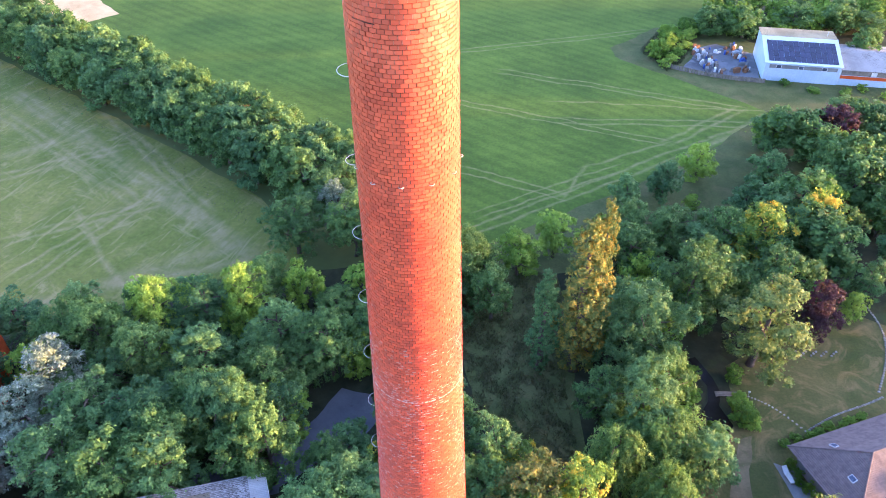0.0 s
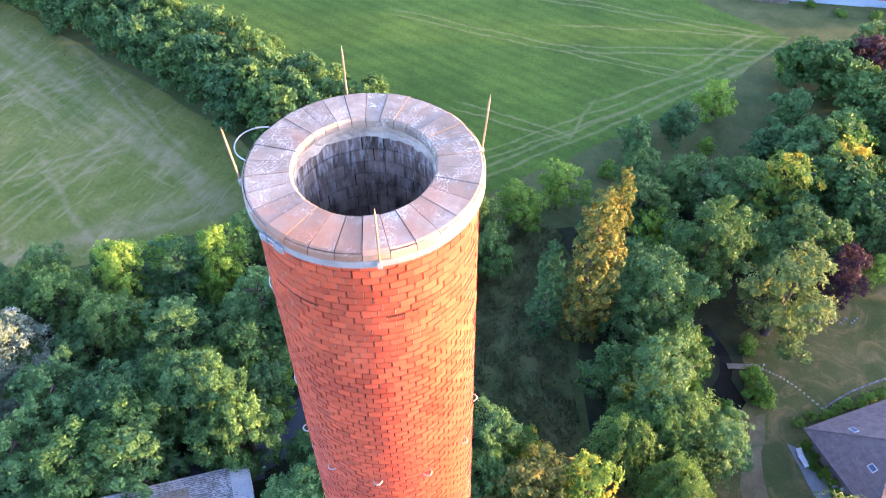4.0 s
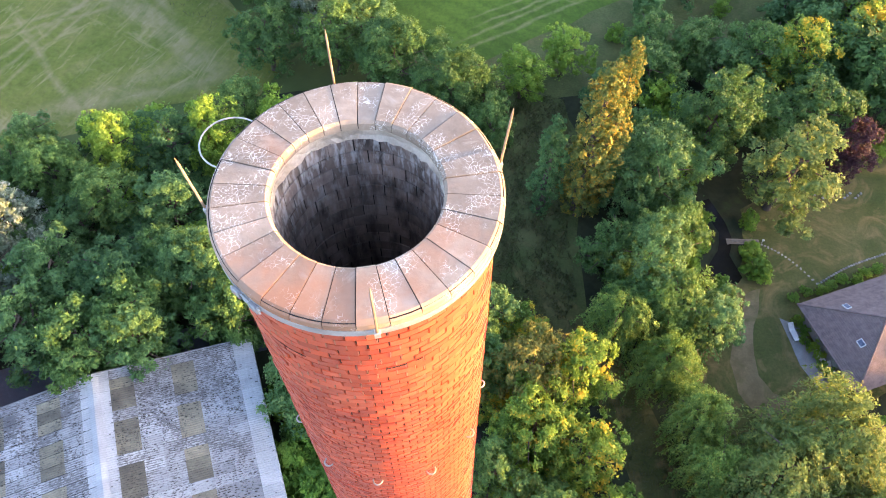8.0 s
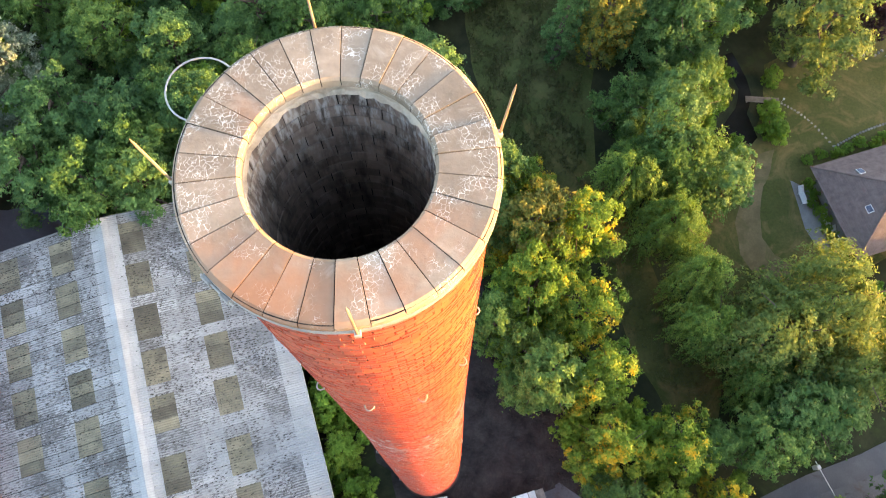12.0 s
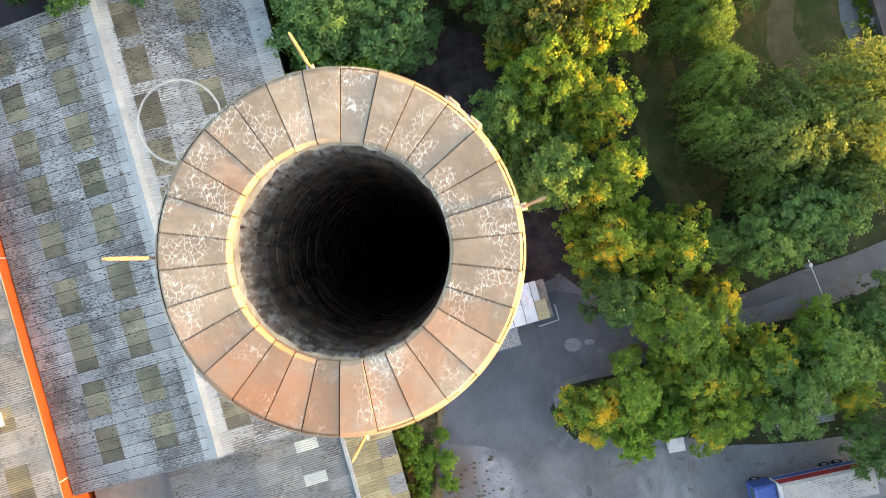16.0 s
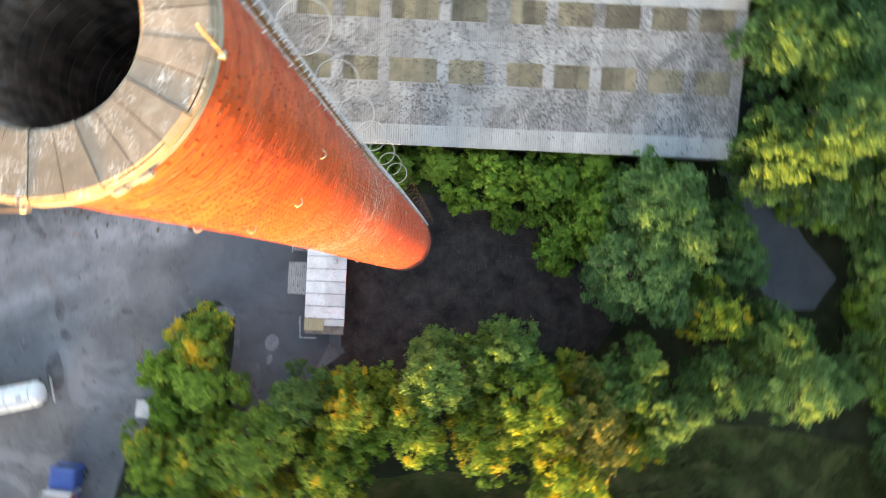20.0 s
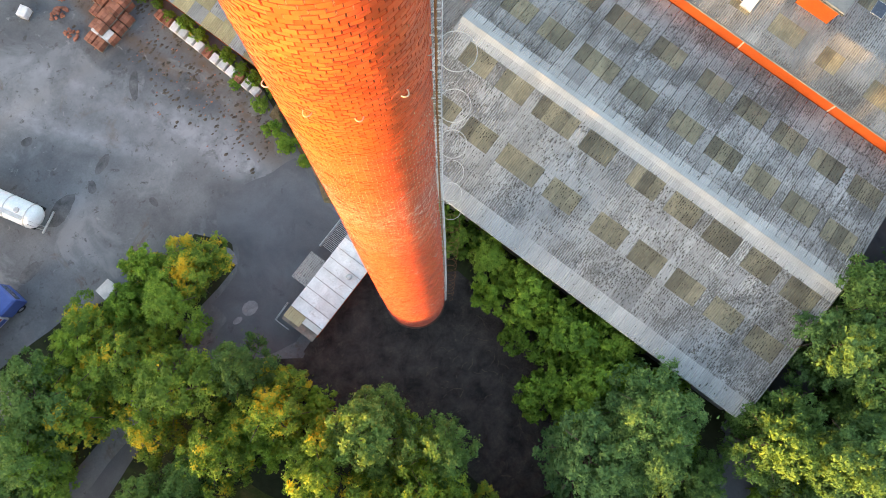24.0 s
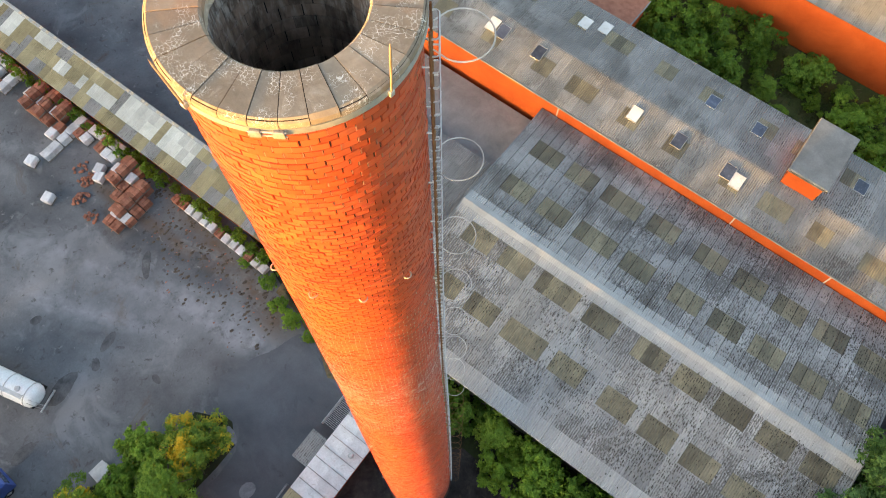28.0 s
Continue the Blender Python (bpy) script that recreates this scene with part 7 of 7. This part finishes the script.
# half-ring hooks round the shaft
hook_mesh = Shape().tube([(-0.075 * math.cos(t), 0.105 * math.sin(t) - 0.02, 0.025 * math.sin(t)) for t in [math.pi * i / 8 for i in range(9)]], 0.013, 6).mesh("climbing_hook", "steel")
for z, offset in ((61.3, 4.5), (40.5, 18.0), (20.5, 0.0)):
    for k in range(11):
        a = offset + k * 32.7
        if abs((a - LAD + 180) % 360 - 180) < 10:
            continue
        ob = part("climbing_hook", hook_mesh, "steel", chimney)
        ob.matrix_local = Matrix.Translation(on_shaft(z + rnd.uniform(-0.06, 0.06), 0.0, 0.0, a)) @ pose(0, 0, 0, 0, 0, a - 90)

# bricks: the topmost courses one by one, the rest of the shaft joined
COURSE, BRICK = 0.124, 0.205


def brick_box(w, r, h, proud):
    """One radial brick: curved face in two flats, the edges slightly rounded off."""
    a, v = w / 2 / r, []
    for rr, e in ((r - 0.02, 0.0), (r + proud, 0.003)):
        for t in (-1, 0, 1):
            aa = t * (a - e / rr)
            v += [(rr * math.cos(aa), rr * math.sin(aa), e), (rr * math.cos(aa), rr * math.sin(aa), h - e)]
    return v, [(6, 8, 9, 7), (8, 10, 11, 9), (0, 6, 7, 1), (10, 4, 5, 11), (7, 9, 3, 1), (9, 11, 5, 3), (0, 2, 8, 6), (2, 4, 10, 8)]


rb = chimney_radius(66.3)
count_top = int(math.tau * rb / BRICK)
v, f = brick_box(math.tau * rb / count_top - 0.016, rb, COURSE - 0.006, 0.002)
brick_mesh = Shape().add(v, f).mesh("brick", "brick")
z_top = TOP - 0.25
PART_COURSES = 6
for row in range(PART_COURSES):
    for k in range(count_top):
        ob = part("brick", brick_mesh, "brick", shaft)
        ob.matrix_local = pose(0, 0, z_top - COURSE * (row + 1), 0, 0, (k + 0.5 * (row % 2)) * 360 / count_top + rnd.uniform(-0.25, 0.25)) @ Matrix.Translation((rb + rnd.uniform(-0.004, 0.003), 0, COURSE / 2)) @ pose(0, 0, 0, 0, rnd.gauss(0, 2.2), rnd.gauss(0, 2.2)) @ Matrix.Translation((-rb, 0, -COURSE / 2))
rng = np.random.default_rng(5)
all_v, all_f, base_i = [], [], 0
SIDE = np.array([0, 0, 0, 0, 0, 0, -1, -1, 0, 0, 1, 1.0])[None]
RISE = np.array([0, 0, 0, 0, 0, 0, -1, 1, -1, 1, -1, 1.0])[None]
row = PART_COURSES
while True:
    z = z_top - COURSE * (row + 1)
    if z < 0.5:
        break
    r = chimney_radius(z)
    cnt = int(math.tau * r / BRICK)
    v, f = brick_box(math.tau * r / cnt - 0.018, r, COURSE - 0.006, 0.002)
    v = np.array(v)
    ang = (np.arange(cnt) + 0.5 * (row % 2)) * math.tau / cnt + rng.uniform(-0.003, 0.003, cnt)
    ca, sa = np.cos(ang)[:, None], np.sin(ang)[:, None]
    # each brick sits a little proud or back, and leans sideways and up or down
    push = 1 + (rng.normal(0, 0.0030, (cnt, 1)) + rng.normal(0, 0.0034, (cnt, 1)) * SIDE + rng.normal(0, 0.0026, (cnt, 1)) * RISE) / r
    block = np.stack([(v[None, :, 0] * ca - v[None, :, 1] * sa) * push, (v[None, :, 0] * sa + v[None, :, 1] * ca) * push, np.broadcast_to(v[None, :, 2] + z, (cnt, 12))], 2)
    all_v.append(block.reshape(-1, 3))
    all_f.append((np.array(f)[None] + (base_i + 12 * np.arange(cnt))[:, None, None]).reshape(-1, 4))
    base_i += 12 * cnt
    row += 1
all_v, all_f = np.concatenate(all_v), np.concatenate(all_f)
me = bpy.data.meshes.new("brickwork")
me.vertices.add(len(all_v))
me.vertices.foreach_set("co", all_v.ravel())
me.loops.add(4 * len(all_f))
me.loops.foreach_set("vertex_index", all_f.ravel())
me.polygons.add(len(all_f))
me.polygons.foreach_set("loop_start", np.arange(len(all_f)) * 4)
me.materials.append(MAT["brick"])
me.update(calc_edges=True)
me.polygons.foreach_set("use_smooth", [False] * len(all_f))
tagged(part("brickwork", me, "brick", chimney, "red brick courses of the shaft"), kind="stuff")
# pale mortar that fills many of the upright joints, most of them on the weather side
PALE_SIDE = radians(80)
pale, top = ([], []), ([], [])
row = 0
while True:
    z = z_top - COURSE * (row + 1)
    if z < 4:
        break
    share = 0.75 if z > 64.7 else 0.03 if z >= 59 else 0.9 if z > 46 else 0.4
    level = 0.7 if 51.4 < z < 53.0 else 0.3 if 46 < z < 55 else 0.1 if 40 < z <= 46 else 0.0
    r = chimney_radius(z) + (0.0075 if 46 < z < 60 else 0.0028)
    pv, pf = top if z > 60 else pale
    cnt = int(math.tau * chimney_radius(z) / BRICK)
    for k in range(cnt):
        a = (k + 0.5 + 0.5 * (row % 2)) * math.tau / cnt
        if rnd.random() < share * (0.45 + 0.55 * math.cos(a - PALE_SIDE) if 46 < z < 60 else 1.0):
            w = (rnd.uniform(0.0045, 0.0085) if 46 < z < 56 else rnd.uniform(0.0032, 0.0065)) / r
            lo, hi = z + rnd.uniform(0.0, 0.03), z + COURSE - rnd.uniform(0.0, 0.03)
            b0 = len(pv)
            for rr in (r - 0.014, r):
                pv += [(rr * math.cos(a - w), rr * math.sin(a - w), lo), (rr * math.cos(a + w), rr * math.sin(a + w), lo), (rr * math.cos(a + w), rr * math.sin(a + w), hi), (rr * math.cos(a - w), rr * math.sin(a - w), hi)]
            pf += [tuple(b0 + i for i in q) for q in ((4, 5, 6, 7), (3, 7, 6, 2), (0, 4, 7, 3), (5, 1, 2, 6))]
        if rnd.random() < level:
            a0, w = (k + rnd.random()) * math.tau / cnt, rnd.uniform(0.03, 0.1) / r
            lo, hi, b0 = z - 0.011, z - rnd.uniform(0.0, 0.004), len(pv)
            for rr in (r - 0.018, r - 0.002):
                for zz_ in (lo, hi):
                    pv += [(rr * math.cos(a0 + w * t), rr * math.sin(a0 + w * t), zz_) for t in (-1, 0, 1)]
            pf += [tuple(b0 + i for i in q) for q in ((6, 7, 10, 9), (7, 8, 11, 10), (9, 10, 4, 3), (10, 11, 5, 4))]
    row += 1
joints = Shape()
joints.add(*pale)
top_joints = Shape()
top_joints.add(*top)
tagged(part("joint_mortar", top_joints, "mortar_red", chimney, "reddened mortar in the topmost joints"), kind="stuff")
tagged(part("joint_mortar", joints, "mortar_band", chimney, "pale mortar in the upright joints"), kind="stuff")
